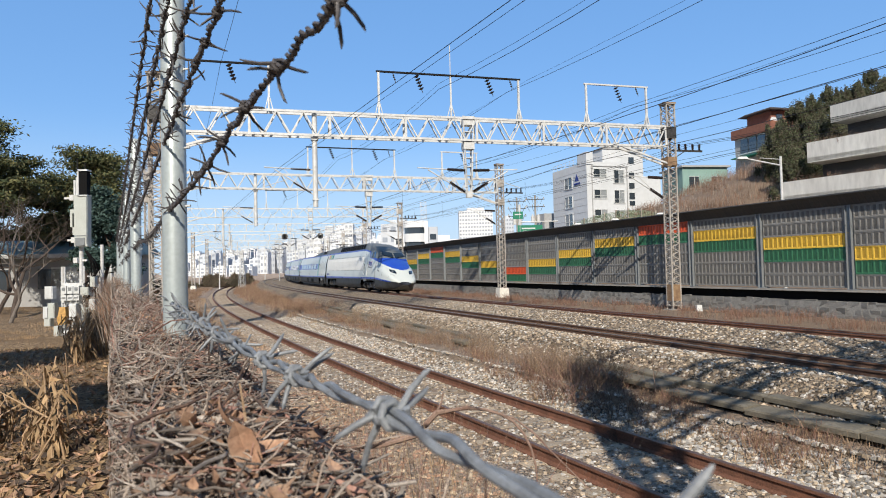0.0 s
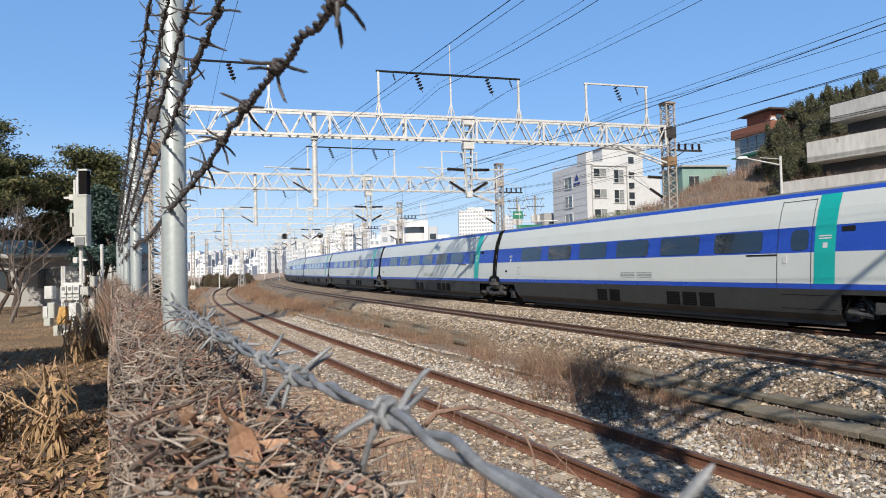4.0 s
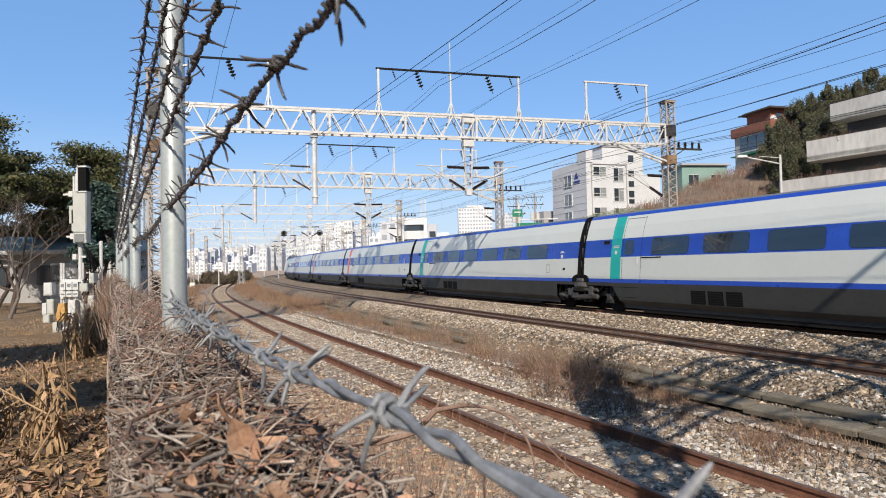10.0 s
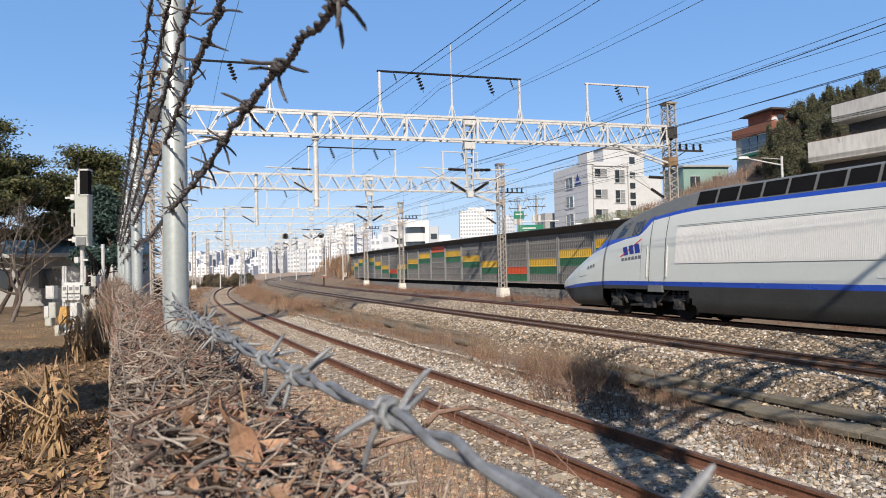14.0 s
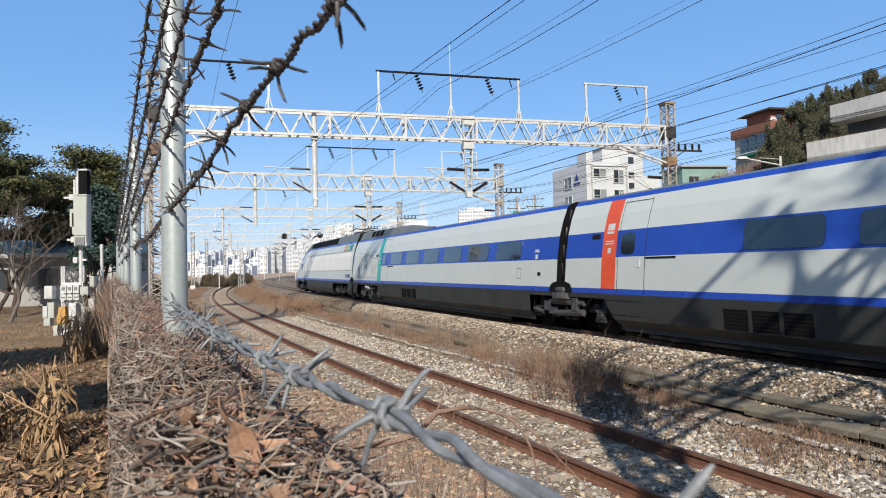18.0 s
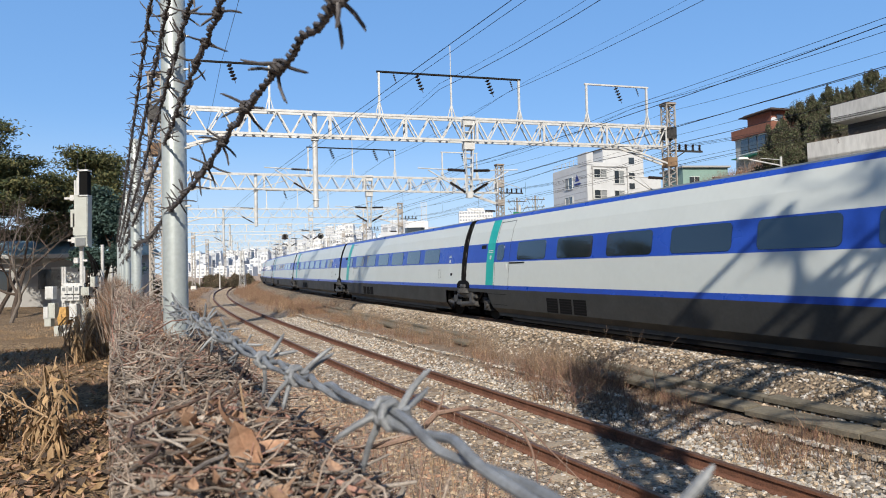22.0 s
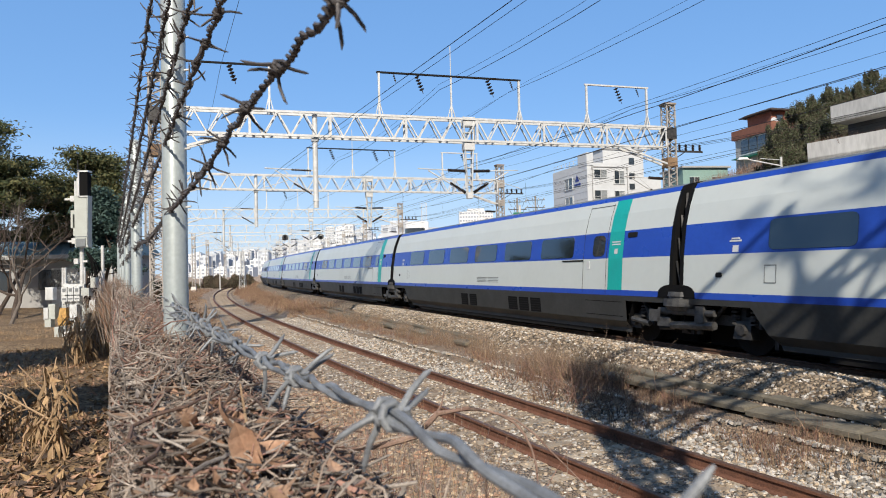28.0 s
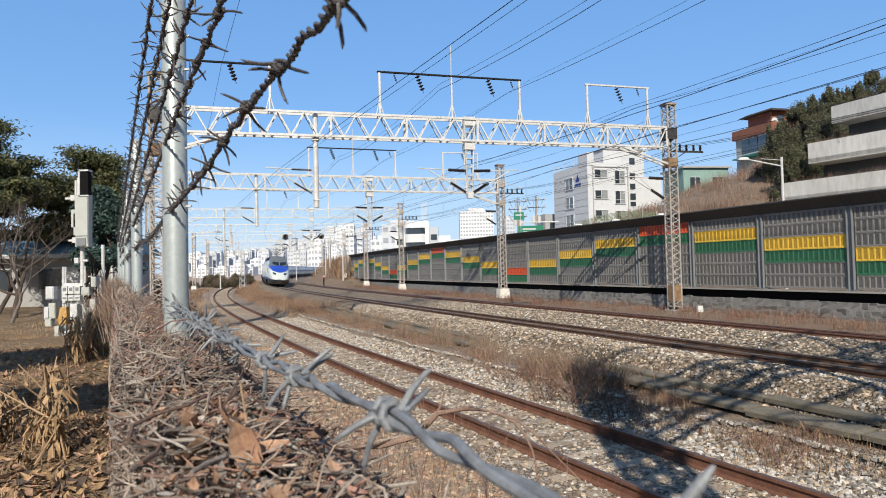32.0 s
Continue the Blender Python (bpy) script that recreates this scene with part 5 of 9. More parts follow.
def build_power(raised):
    """The power car, its nose towards +x."""
    car = thing("power_car", "white and grey high-speed power car with blue trim", "train car", group="cars of a high-speed train")
    xs = np.concatenate([[-11.2, -10.32, -9.92, -6.55, -6.15, -2, 1, 2.65, 2.8, 2.95], np.arange(3.1, 6.7, .12), [6.72], np.arange(6.8, 7.5, .1), [7.5], np.arange(7.57, 9.25, .07), np.arange(9.25, 11.02, .05), [11.04]])

    def levels(x):
        # rings follow the edges of the paint: white below the mask, blue, then grey above
        if x < 5.1:
            edge, grey = 3.37, 3.49
        else:
            edge = plain(x, float(np.interp(x, (5.1, 5.4, 5.7, 6.4, 7.0, 7.6, 8.2, 8.8, 9.4, 9.75, 9.93), (3.24, 2.95, 2.70, 2.62, 2.50, 2.38, 2.26, 2.12, 1.95, 1.84, 1.8))))
            grey = plain(x, float(np.interp(x, (5.1, 5.35, 5.6, 5.8, 6.4, 7.0, 7.6, 8.0), (3.35, 3.27, 2.98, 2.74, 2.67, 2.66, 2.62, 2.70))))
            grey = max(grey, edge + .02)
        edge = min(edge, 4.07)
        grey = min(4.09, max(edge + .01, grey))
        return np.concatenate([np.linspace(.3, .88, 4), [.90, 1.02, 1.15], np.linspace(1.25, edge, 22), np.linspace(edge, grey, 4)[1:], np.linspace(grey, 4.1, 16)[1:]])

    N_EDGE, N_GREY = 28, 31
    sec = []
    for x in xs:
        zz = levels(x)
        row = [power_point(x, z) for z in zz]
        sec.append([(x, y, h) for y, h in row] + [(x, -y, h) for y, h in reversed(row[:-1])])
    n = len(sec[0])
    nz = len(zz)
    g = Geo()
    g.v = [p for r in sec for p in r]

    def paint(x, z, j):
        # 0 white, 1 blue, 2 grey, 3 skirt, 4 dark lip
        if z < 1.02:
            if z < .9 and (-10.35 < x + .4 * (.9 - z) and x - .4 * (.9 - z) < -6.15 or 3.35 < x + .4 * (.9 - z) and x < 7.5):
                return None
            return 4 if x > 10.28 else 3
        if z < 1.15:
            return 1 if x < 10.4 else 4
        if j < N_EDGE or x > 9.93:
            return 0
        if j < N_GREY or x > 8.02:
            return 1
        return 2

    for i in range(len(xs) - 1):
        for j in range(n - 1):
            jj = j if j < nz - 1 else n - 2 - j
            x = (xs[i] + xs[i + 1]) / 2
            lv = levels(x)
            z = (lv[jj] + lv[jj + 1]) / 2
            y = (sec[i][j][1] + sec[i][j + 1][1]) / 2
            c = paint(x, z, jj)
            if c is None:
                continue
            g.f.append((i * n + j, (i + 1) * n + j, (i + 1) * n + j + 1, i * n + j + 1))
            g.m.append(c)
    for i in range(len(xs) - 1):
        if xs[i] > 7.45:                                # belly under the nose
            g.f.append((i * n, i * n + n - 1, (i + 1) * n + n - 1, (i + 1) * n))
            g.m.append(2)
    g.f.append(tuple((len(xs) - 1) * n + j for j in range(n)))
    g.m.append(4)
    part("end_wall", end_wall(MOTOR, -11.19, -1), M["car_dark"], car)
    part("body", g, [M["car_white"], M["car_blue"], M["car_grey"], M["car_skirt"], M["lip_dark"]], car, smooth=True)

    def patch(name, x0, x1, z0, z1, mat, label="", out=.014, r=.3, sides=(1, -1), lean=0.0, parent=None, k=20):
        gg = Geo()
        for sd in sides:
            ring = []
            for i in range(k):
                a = 2 * math.pi * i / k
                cx, cz = math.cos(a), math.sin(a)
                e = 2 / (2 + 10 * (1 - r))
                px, pz = abs(cx) ** e * (1 if cx > 0 else -1), abs(cz) ** e * (1 if cz > 0 else -1)
                ring.append(((x0 + x1) / 2 + px * (x1 - x0) / 2 + lean * pz, (z0 + z1) / 2 + pz * (z1 - z0) / 2))
            mid = ((x0 + x1) / 2, (z0 + z1) / 2)
            v = []
            for f_ in (0, .55, 1):
                for px, pz in (ring if f_ else [mid]):
                    qx, qz = mid[0] + (px - mid[0]) * f_, mid[1] + (pz - mid[1]) * f_
                    y, h = power_point(qx, qz)
                    v.append((qx + (out * .5 if qx > 9 else 0), sd * (y + out), h + (out if qx > 8.4 or qz > 3.5 else 0)))
            f = [(0, 1 + i, 1 + (i + 1) % k) for i in range(k)] + [(1 + i, 1 + k + i, 1 + k + (i + 1) % k, 1 + (i + 1) % k) for i in range(k)]
            gg.add(v, [q[::-1] if sd > 0 else q for q in f])
        return part(name, gg, mat, parent or car, label, smooth=True)

    def real_patch(name, x0, x1, z0, z1, mat, label, lean):
        xm = (x0 + x1) / 2
        patch(name, x0, x1, plain(xm, z0), plain(xm, z1), mat, label, lean=lean, r=.15)

    real_patch("side_window", 5.58, 6.08, 2.76, 3.2, M["glass_dark"], "small cab side window", -.04)
    real_patch("side_window", 6.4, 6.85, 2.74, 3.16, M["glass_dark"], "raked cab quarter window", -.16)
    # windscreen: two raked panes with grey pillars
    for sd in (1, -1):
        v, nu, nv = [], 8, 8
        for a in range(nu + 1):
            for b in range(nv + 1):
                p, q = a / nu, b / nv
                top = Vector((7.06 + .26 * p, .84 - .78 * p))
                low = Vector((7.60 + .36 * p, .92 - .86 * p))
                c = top.lerp(low, q)
                v.append((c.x + .012, sd * c.y, roof_point(c.x, c.y) + .014))
        f = [(a * (nv + 1) + b, (a + 1) * (nv + 1) + b, (a + 1) * (nv + 1) + b + 1, a * (nv + 1) + b + 1) for a in range(nu) for b in range(nv)]
        part("windscreen", Geo().add(v, f if sd < 0 else [q[::-1] for q in f]), M["glass_dark"], car, "raked windscreen pane", smooth=True)
        g = Geo()
        w0, w1 = Vector((8.0, sd * .12, roof_point(8.0, .12) + .03)), Vector((7.72, sd * .8, roof_point(7.72, .8) + .03))
        g.rod(w0, w1, .02, n=5).rod(w0, w0.lerp(w1, .2) + Vector((.03, 0, 0)), .03, n=5)
        part("wiper", g, M["black"], car)
    patch("headlight", 9.74, 10.2, 3.42, 3.9, M["glass_dark"], "dark almond-shaped headlight", r=.9, lean=.2)
    patch("headlamp", 9.88, 10.08, 3.55, 3.75, M["lamp_glass"], "clear lamp inside the headlight", r=.9, out=.022)
    # seams of the nose cone and of a side hatch
    g = Geo()
    for x0, x1, z0, z1 in ((10.16, 10.16, .5, 3.3), (10.16, 10.5, 3.3, 3.55), (5.5, 5.5, 1.2, 2.6), (8.5, 9.05, 1.75, 1.75), (9.05, 9.15, 1.75, 2.4), (8.5, 8.8, 2.95, 2.95), (8.8, 9.15, 2.95, 2.4)):
        for sd in (1, -1):
            v, k = [], 12
            for i in range(k + 1):
                x, z = x0 + (x1 - x0) * i / k, z0 + (z1 - z0) * i / k
                for d in (-1, 1):
                    y, h = power_point(x + (d * .006 if x0 == x1 or abs(z1 - z0) > abs(x1 - x0) else 0), z + (0 if x0 == x1 or abs(z1 - z0) > abs(x1 - x0) else d * .012))
                    v.append((x + (d * .006 if x0 == x1 or abs(z1 - z0) > abs(x1 - x0) else 0), sd * (y + .006), h + .003))
            g.add(v, [(2 * i, 2 * i + 1, 2 * i + 3, 2 * i + 2) for i in range(k)])
    part("seam", g, M["car_grey"], car, "thin dark seams of the nose panels")
    # cab door with handrails
    for x in (4.38, 5.08):
        part("door_seam", strip(MOTOR, x - .012, x + .012, 1.05, 3.3, .008), M["car_skirt"], car)
    for x in (4.28, 5.18):
        g = Geo()
        for sd in (1, -1):
            g.rod((x, sd * 1.44, 1.3), (x, sd * 1.42, 2.3), .02, n=6)
        part("handrail", g, M["galv"], car, "bright door handrail")
    part("step", Geo().box((4.73, 1.42, .92), (.62, .12, .22)).box((4.73, -1.42, .92), (.62, .12, .22)), M["car_grey"], car)
    # roof louvres
    for i in range(12):
        x = -5.6 + i * .78
        for sd in (1, -1):
            q = [(x - .35, sd * 1.195, 3.53), (x + .35, sd * 1.195, 3.53), (x + .35, sd * 1.05, 3.95), (x - .35, sd * 1.05, 3.95)]
            part("roof_louvre", Geo().add(q, [(0, 1, 2, 3) if sd < 0 else (3, 2, 1, 0)]), M["black"], car, "black roof louvre")
    # corrugated side panel
    pan = part("side_panel", strip(MOTOR, -10.8, 3.95, 1.72, 2.86, .008), M["car_panel"], car, "bright cream-white corrugated side panel")
    for sd in (-1, 1):
        g = Geo()
        for i in range(294):
            x = -10.75 + i * .05
            b0 = len(g.v)
            for dx, out in ((0, .008), (.017, .0115), (.034, .008)):
                g.v += [(x + dx, sd * (half(MOTOR, z) + out), z) for z in (1.76, 1.92, 2.57, 2.82)]
            for k in range(2):
                for j in range(3):
                    q = (b0 + k * 4 + j, b0 + (k + 1) * 4 + j, b0 + (k + 1) * 4 + j + 1, b0 + k * 4 + j + 1)
                    g.f.append(q if sd < 0 else q[::-1])
                    g.m.append(0)
        part("rib", g, M["car_panel"], pan, "fine upright ribs")
    for z in (1.70, 2.87, 2.91):
        part("crease", crease(MOTOR, -10.8, 3.95, z), M["car_grey"], car)
    # logos as plain shapes
    g = Geo()
    for sd in (1, -1):
        dx = -1 if sd > 0 else 1
        for k, (w, sk) in enumerate(((.22, .1), (.22, .1), (.24, .1))):
            x = 5.55 - dx * -.0 + k * .3 * (1 if sd < 0 else -1) + (0 if sd < 0 else .6)
            v = [(x, 2.25), (x + w, 2.25), (x + w + sk, 2.62), (x + sk, 2.62)]
            v = [(a, sd * (power_point(a, b)[0] + .012), power_point(a, b)[1]) for a, b in v]
            g.add(v, [(0, 1, 2, 3) if sd < 0 else (3, 2, 1, 0)])
    lg = part("logo", g, M["logo_blue"], car, "slanted blue logo blocks")
    g = Geo()
    for sd in (1, -1):
        v = [(5.5, 2.22), (5.62, 2.22), (6.6, 2.78), (6.5, 2.78)]
        v = [(12.1 - a if sd > 0 else a, b) for a, b in v]
        v = [(a, sd * (power_point(a, b)[0] + .016), power_point(a, b)[1]) for a, b in v]
        g.add(v, [(0, 1, 2, 3) if sd < 0 else (3, 2, 1, 0)] if sd < 0 else [(0, 1, 2, 3)])
    part("logo_swoosh", g, M["logo_red"], lg, "red slanted stroke")
    g = Geo()
    for sd in (1, -1):
        for k in range(6):
            x = 5.5 + k * .17
            v = [(x, 2.02), (x + .13, 2.02), (x + .13, 2.14), (x, 2.14)]
            v = [(a, sd * (power_point(a, b)[0] + .012), power_point(a, b)[1]) for a, b in v]
            g.add(v, [(0, 1, 2, 3) if sd < 0 else (3, 2, 1, 0)])
        for k in range(3):
            x = 8.05 + k * .17
            v = [(x, 2.2), (x + .12, 2.2), (x + .12, 2.42), (x, 2.42)]
            v = [(a, sd * (power_point(a, b)[0] + .012), power_point(a, b)[1]) for a, b in v]
            g.add(v, [(0, 1, 2, 3) if sd < 0 else (3, 2, 1, 0)])
    part("car_mark", g, M["marking_grey"], car, "small dark marks as plain bars")
    # rear sticker and maker's mark
    for sd in (1, -1):
        st = None
        edge = 0.0
        for w, c in ((.14, "logo_red"), (.14, "sticker_orange"), (.2, "logo_yellow"), (.28, "sticker_lime"), (.3, "sticker_green"), (.42, "car_teal"), (.57, "sticker_teal")):
            v = [(edge, 2.96), (edge + w, 2.96), (edge + w + .1, 3.33), (edge + .1, 3.33)]
            v = [(-10.5 + x if sd < 0 else -8.45 - x, sd * (half(MOTOR, z) + .012), z) for x, z in v]
            q = part("sticker", Geo().add(v, [(0, 1, 2, 3) if sd < 0 else (0, 1, 2, 3)[::-1]]), M[c], st or car, "rainbow sticker, red to teal")
            st = st or q
            edge += w
        g = Geo()
        for x0, x1, z0, z1 in ((.72, 1.75, 3.28, 3.295), (.72, 1.75, 3.005, 3.02), (1.735, 1.75, 3.005, 3.295)):
            v = [(x0, z0), (x1, z0), (x1, z1), (x0, z1)]
            v = [(-10.5 + x + (z - 2.96) * .27 if sd < 0 else -8.45 - x - (z - 2.96) * .27, sd * (half(MOTOR, z) + .017), z) for x, z in v]
            g.add(v, [(0, 1, 2, 3) if sd < 0 else (0, 1, 2, 3)[::-1]])
        part("sticker_line", g, M["marking"], st, "thin white outline")
        g = bars(MOTOR, -10.1 if sd < 0 else -9.95, 3.03, [(i * .19 + (.1 if i > 2 else 0), 0, .14, .12) for i in range(6)], .018, side=sd)
        g2 = bars(MOTOR, -10.1 if sd < 0 else -9.55, 3.19, [(i * .12, 0, .09, .05) for i in range(6)], .018, side=sd)
        g.add(g2.v, g2.f)
        part("sticker_marks", g, M["marking"], st, "white writing as plain bars")
    for sd in (1, -1):
        mm = None
        for s_ in ((0, 0, .15, .2), (.2, -.02, .2, .22), (.45, 0, .15, .2), (.65, 0, .16, .2), (.86, 0, .07, .2), (.98, 0, .13, .2)):
            q = part("maker_mark" if mm is None else "letter_block", bars(MOTOR, -10.75, 1.28, (s_,), .012, side=sd), M["logo_blue"], mm or car, "dark blue letter as a plain block")
            mm = mm or q
    g = strip(MOTOR, -2.6, -2.2, 1.3, 1.42, .01)
    part("data_plate", g, M["marking"], car, "small pale data plate")
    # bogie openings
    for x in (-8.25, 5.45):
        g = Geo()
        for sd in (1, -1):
            # black walls, carried low, stand in for the shade round the bogie
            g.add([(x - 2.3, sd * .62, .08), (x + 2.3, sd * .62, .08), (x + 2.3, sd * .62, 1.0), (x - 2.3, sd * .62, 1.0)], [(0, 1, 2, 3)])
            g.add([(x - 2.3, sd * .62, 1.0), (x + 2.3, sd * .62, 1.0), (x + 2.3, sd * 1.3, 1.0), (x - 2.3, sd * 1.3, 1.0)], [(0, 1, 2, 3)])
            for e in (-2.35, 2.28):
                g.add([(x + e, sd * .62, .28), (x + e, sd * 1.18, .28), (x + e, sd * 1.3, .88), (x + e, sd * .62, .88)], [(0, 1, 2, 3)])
        part("bogie_recess", g, M["black"], car, "black recess sheets standing for the shade round the bogie")
        add_bogie(car, x, False)
    part("snowplough", Geo().box((9.0, 0, .24), (1.2, 1.7, .16), taper=.8), M["black"], car)
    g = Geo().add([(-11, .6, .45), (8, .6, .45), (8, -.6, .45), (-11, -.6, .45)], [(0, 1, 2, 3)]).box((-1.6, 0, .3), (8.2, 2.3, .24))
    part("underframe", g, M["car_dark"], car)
    # pantograph
    p = part("pantograph", Geo().box((-8.6, 0, 4.18), (1.7, 1.1, .08)).rod((-8.0, .4, 4.1), (-8.0, .4, 4.3), .07).rod((-8.0, -.4, 4.1), (-8.0, -.4, 4.3), .07).rod((-9.2, 0, 4.1), (-9.2, 0, 4.3), .07), M["steel_grime"], car)
    g = Geo()
    if raised:
        g.rod((-8.1, .3, 4.25), (-9.4, .15, 4.7), .035).rod((-8.1, -.3, 4.25), (-9.4, -.15, 4.7), .035)
        g.rod((-9.4, .15, 4.7), (-8.2, .35, 5.12), .025).rod((-9.4, -.15, 4.7), (-8.2, -.35, 5.12), .025)
        zc = 5.16
    else:
        g.rod((-8.1, .3, 4.25), (-9.6, .2, 4.35), .03).rod((-9.6, -.2, 4.35), (-8.2, -.3, 4.45), .025)
        zc = 4.48
    for x in (-8.35, -8.05):
        g.bar((x, -.6, zc), (x, .6, zc), .05, .04)
        g.bar((x, .6, zc), (x, .85, zc - .2), .04, .04).bar((x, -.6, zc), (x, -.85, zc - .2), .04, .04)
    part("pantograph_arm", g, M["steel_grime"], p)
    return car


POWER_L, MOTOR_L, CAR_L = 22.5, 21.85, 18.7
LENGTHS = [POWER_L, MOTOR_L] + [CAR_L] * 16 + [MOTOR_L, POWER_L]
proto = {("power", True): build_power(True), ("power", False): build_power(False)}
for key in (("teal", 1, 1), ("orange", 1, 0), ("orange", 1, 0, "wide"), ("teal", 1, 0), ("teal", -1, 0), ("teal", -1, -1)):
    proto[key] = build_trailer(MOTOR_L if key[2] else CAR_L, key[0], key[1], key[2], 5.95 if len(key) > 3 else 3.77)
    if key != ("teal", -1, -1):                        # the shared bogie under the joint rides with the car ahead of it
        add_bogie(proto[key], -(MOTOR_L if key[2] else CAR_L) / 2, True)
used = set()


def take(key):
    """The built car itself first, copies after."""
    if key not in used:
        used.add(key)
        return proto[key]
    c = copy_thing(proto[key], Matrix())
    return c


def build_train(raised_end):
    cars = []
    for i in range(len(LENGTHS)):                      # 0 and 19 are power cars
        if i in (0, 19):
            c = take(("power", (i == 0) == (raised_end == 0)))
        elif i == 1:
            c = take(("teal", 1, 1))
        elif i == 18:
            c = take(("teal", -1, -1))
        elif i == 2:
            c = take(("orange", 1, 0, "wide"))
        else:
            c = take(("orange" if i in (2, 3, 4) else "teal", 1 if i <= 9 else -1, 0))
        if i in (2, 3, 4):
            tagged(c, "pale grey high-speed rail car with orange door band")
        cars.append(c)
    return cars


train_near, train_far = build_train(19), build_train(0)
LINE_NEAR, LINE_FAR = Rail(0.0), Rail(DTRACK)


def lead_far(t):
    """Far end of the train on the outer track; it comes towards the eye."""
    ease = float(np.interp(t, (0, 2, 5, 10.2, 11.2, 13.0, 13.5, 14.0), (0, 0, .28, .28, .82, .9, .6, .05)))
    return 34.6 + 388.1 - 29.2 * t - ease


def lead_near(t):
    """Leading end of the train on the middle track; it goes away."""
    return 5.75 + 29.75 * (t - 16.5) - 0.02 * (t - 16.5) ** 2 - float(np.interp(t, (0, 16.5, 17, 17.5, 18, 29, 30, 31), (.45, .45, .65, .4, .05, 0, -.2, 0)))


def car_pose(rail, a, b, flip):
    """Pose of a car whose far end is at a and near end at b."""
    p, q = rail.at(a), rail.at(b)
    d = (p - q).normalized()
    c = (p + q) / 2
    lean = Matrix.Rotation(CANT, 4, "X")
    m = Matrix.Translation(c) @ Matrix.Rotation(math.atan2(d.y, d.x), 4, "Z") @ lean
    return m @ Matrix.Rotation(math.pi, 4, "Z") if flip else m


def car_rows(rail, lead, off, L, flip):
    return [(t, car_pose(rail, lead(t) - off, lead(t) - off - L, flip)) for t in np.arange(0, 32.01, .5)]


# ---- plants: tools ----
def blades(name, label, category, places, height, width, n, spread, mats, seed, lean=.5, kind="stuff"):
    """Tufts of thin upright blades: places holds (x, y, z, size)."""
    r = np.random.default_rng(seed)
    P = np.asarray(places, float)
    P = np.repeat(P, n, 0)
    k = len(P)
    ang, rad = r.uniform(0, 2 * np.pi, k), spread * P[:, 3] * np.sqrt(r.uniform(0, 1, k))
    base = P[:, :3] + np.stack([np.cos(ang) * rad, np.sin(ang) * rad, np.zeros(k)], 1)
    h = height * P[:, 3] * r.uniform(.35, 1.1, k)
    la = r.uniform(0, 2 * np.pi, k)
    lv = np.stack([np.cos(la), np.sin(la), np.zeros(k)], 1) * (lean * h * r.uniform(.1, 1, k))[:, None]
    sa = r.uniform(0, 2 * np.pi, k)
    side = np.stack([np.cos(sa), np.sin(sa), np.zeros(k)], 1) * (width * r.uniform(.5, 1.3, k) / 2)[:, None]
    up = np.zeros((k, 3))
    up[:, 2] = h
    mid = base + up * .6 + lv * .4
    top = base + up + lv
    v = np.stack([base - side, base + side, mid + side * .7, mid - side * .7, top], 1).reshape(-1, 3)
    b = np.arange(k)[:, None] * 5
    f4, f3 = (b + [0, 1, 2, 3]).tolist(), (b + [3, 2, 4]).tolist()
    me = bpy.data.meshes.new(name)
    me.from_pydata(v.tolist(), [], f4 + f3)
    mats = mats if isinstance(mats, list) else [mats]
    for m in mats:
        me.materials.append(m)
    mi = r.integers(0, len(mats), k)
    me.polygons.foreach_set("material_index", np.concatenate([mi, mi]))
    me.update()
    return tagged(new(name, me), label, category, kind=kind)


def leaf_cloud(clumps, n, size, seed, flat=.5, shell=.55):
    """Small bent leaves filling ellipsoid clumps (x, y, z, rx, ry, rz)."""
    r = np.random.default_rng(seed)
    C = np.repeat(np.asarray(clumps, float), n, 0)
    k = len(C)
    d = r.normal(size=(k, 3))
    d /= np.linalg.norm(d, axis=1)[:, None]
    rad = shell + (1 - shell) * r.uniform(0, 1, k) ** .6
    rad *= 1 + .25 * r.normal(size=k)
    p = C[:, :3] + d * rad[:, None] * C[:, 3:]
    a, b = r.normal(size=(k, 3)), r.normal(size=(k, 3))
    a[:, 2] *= flat
    a /= np.linalg.norm(a, axis=1)[:, None]
    b -= a * np.sum(a * b, 1)[:, None]
    b /= np.linalg.norm(b, axis=1)[:, None]
    s = size * r.uniform(.6, 1.4, k)[:, None]
    v = np.stack([p - a * s, p - b * s * .38, p + a * s, p + b * s * .38], 1).reshape(-1, 3)
    g = np.arange(k)[:, None] * 4
    return v, (g + [0, 1, 2, 3])


def cloud_part(name, clumps, n, size, mats, parent, seed, label="", flat=.5, shell=.55):
    v, f = leaf_cloud(clumps, n, size, seed, flat, shell)
    me = bpy.data.meshes.new(name)
    me.from_pydata(v.tolist(), [], f.tolist())
    mats = mats if isinstance(mats, list) else [mats]
    for m in mats:
        me.materials.append(m)
    if len(mats) > 1:
        me.polygons.foreach_set("material_index", np.random.default_rng(seed + 1).integers(0, len(mats), len(f)))
    me.update()
    return part(name, me, None, parent, label)


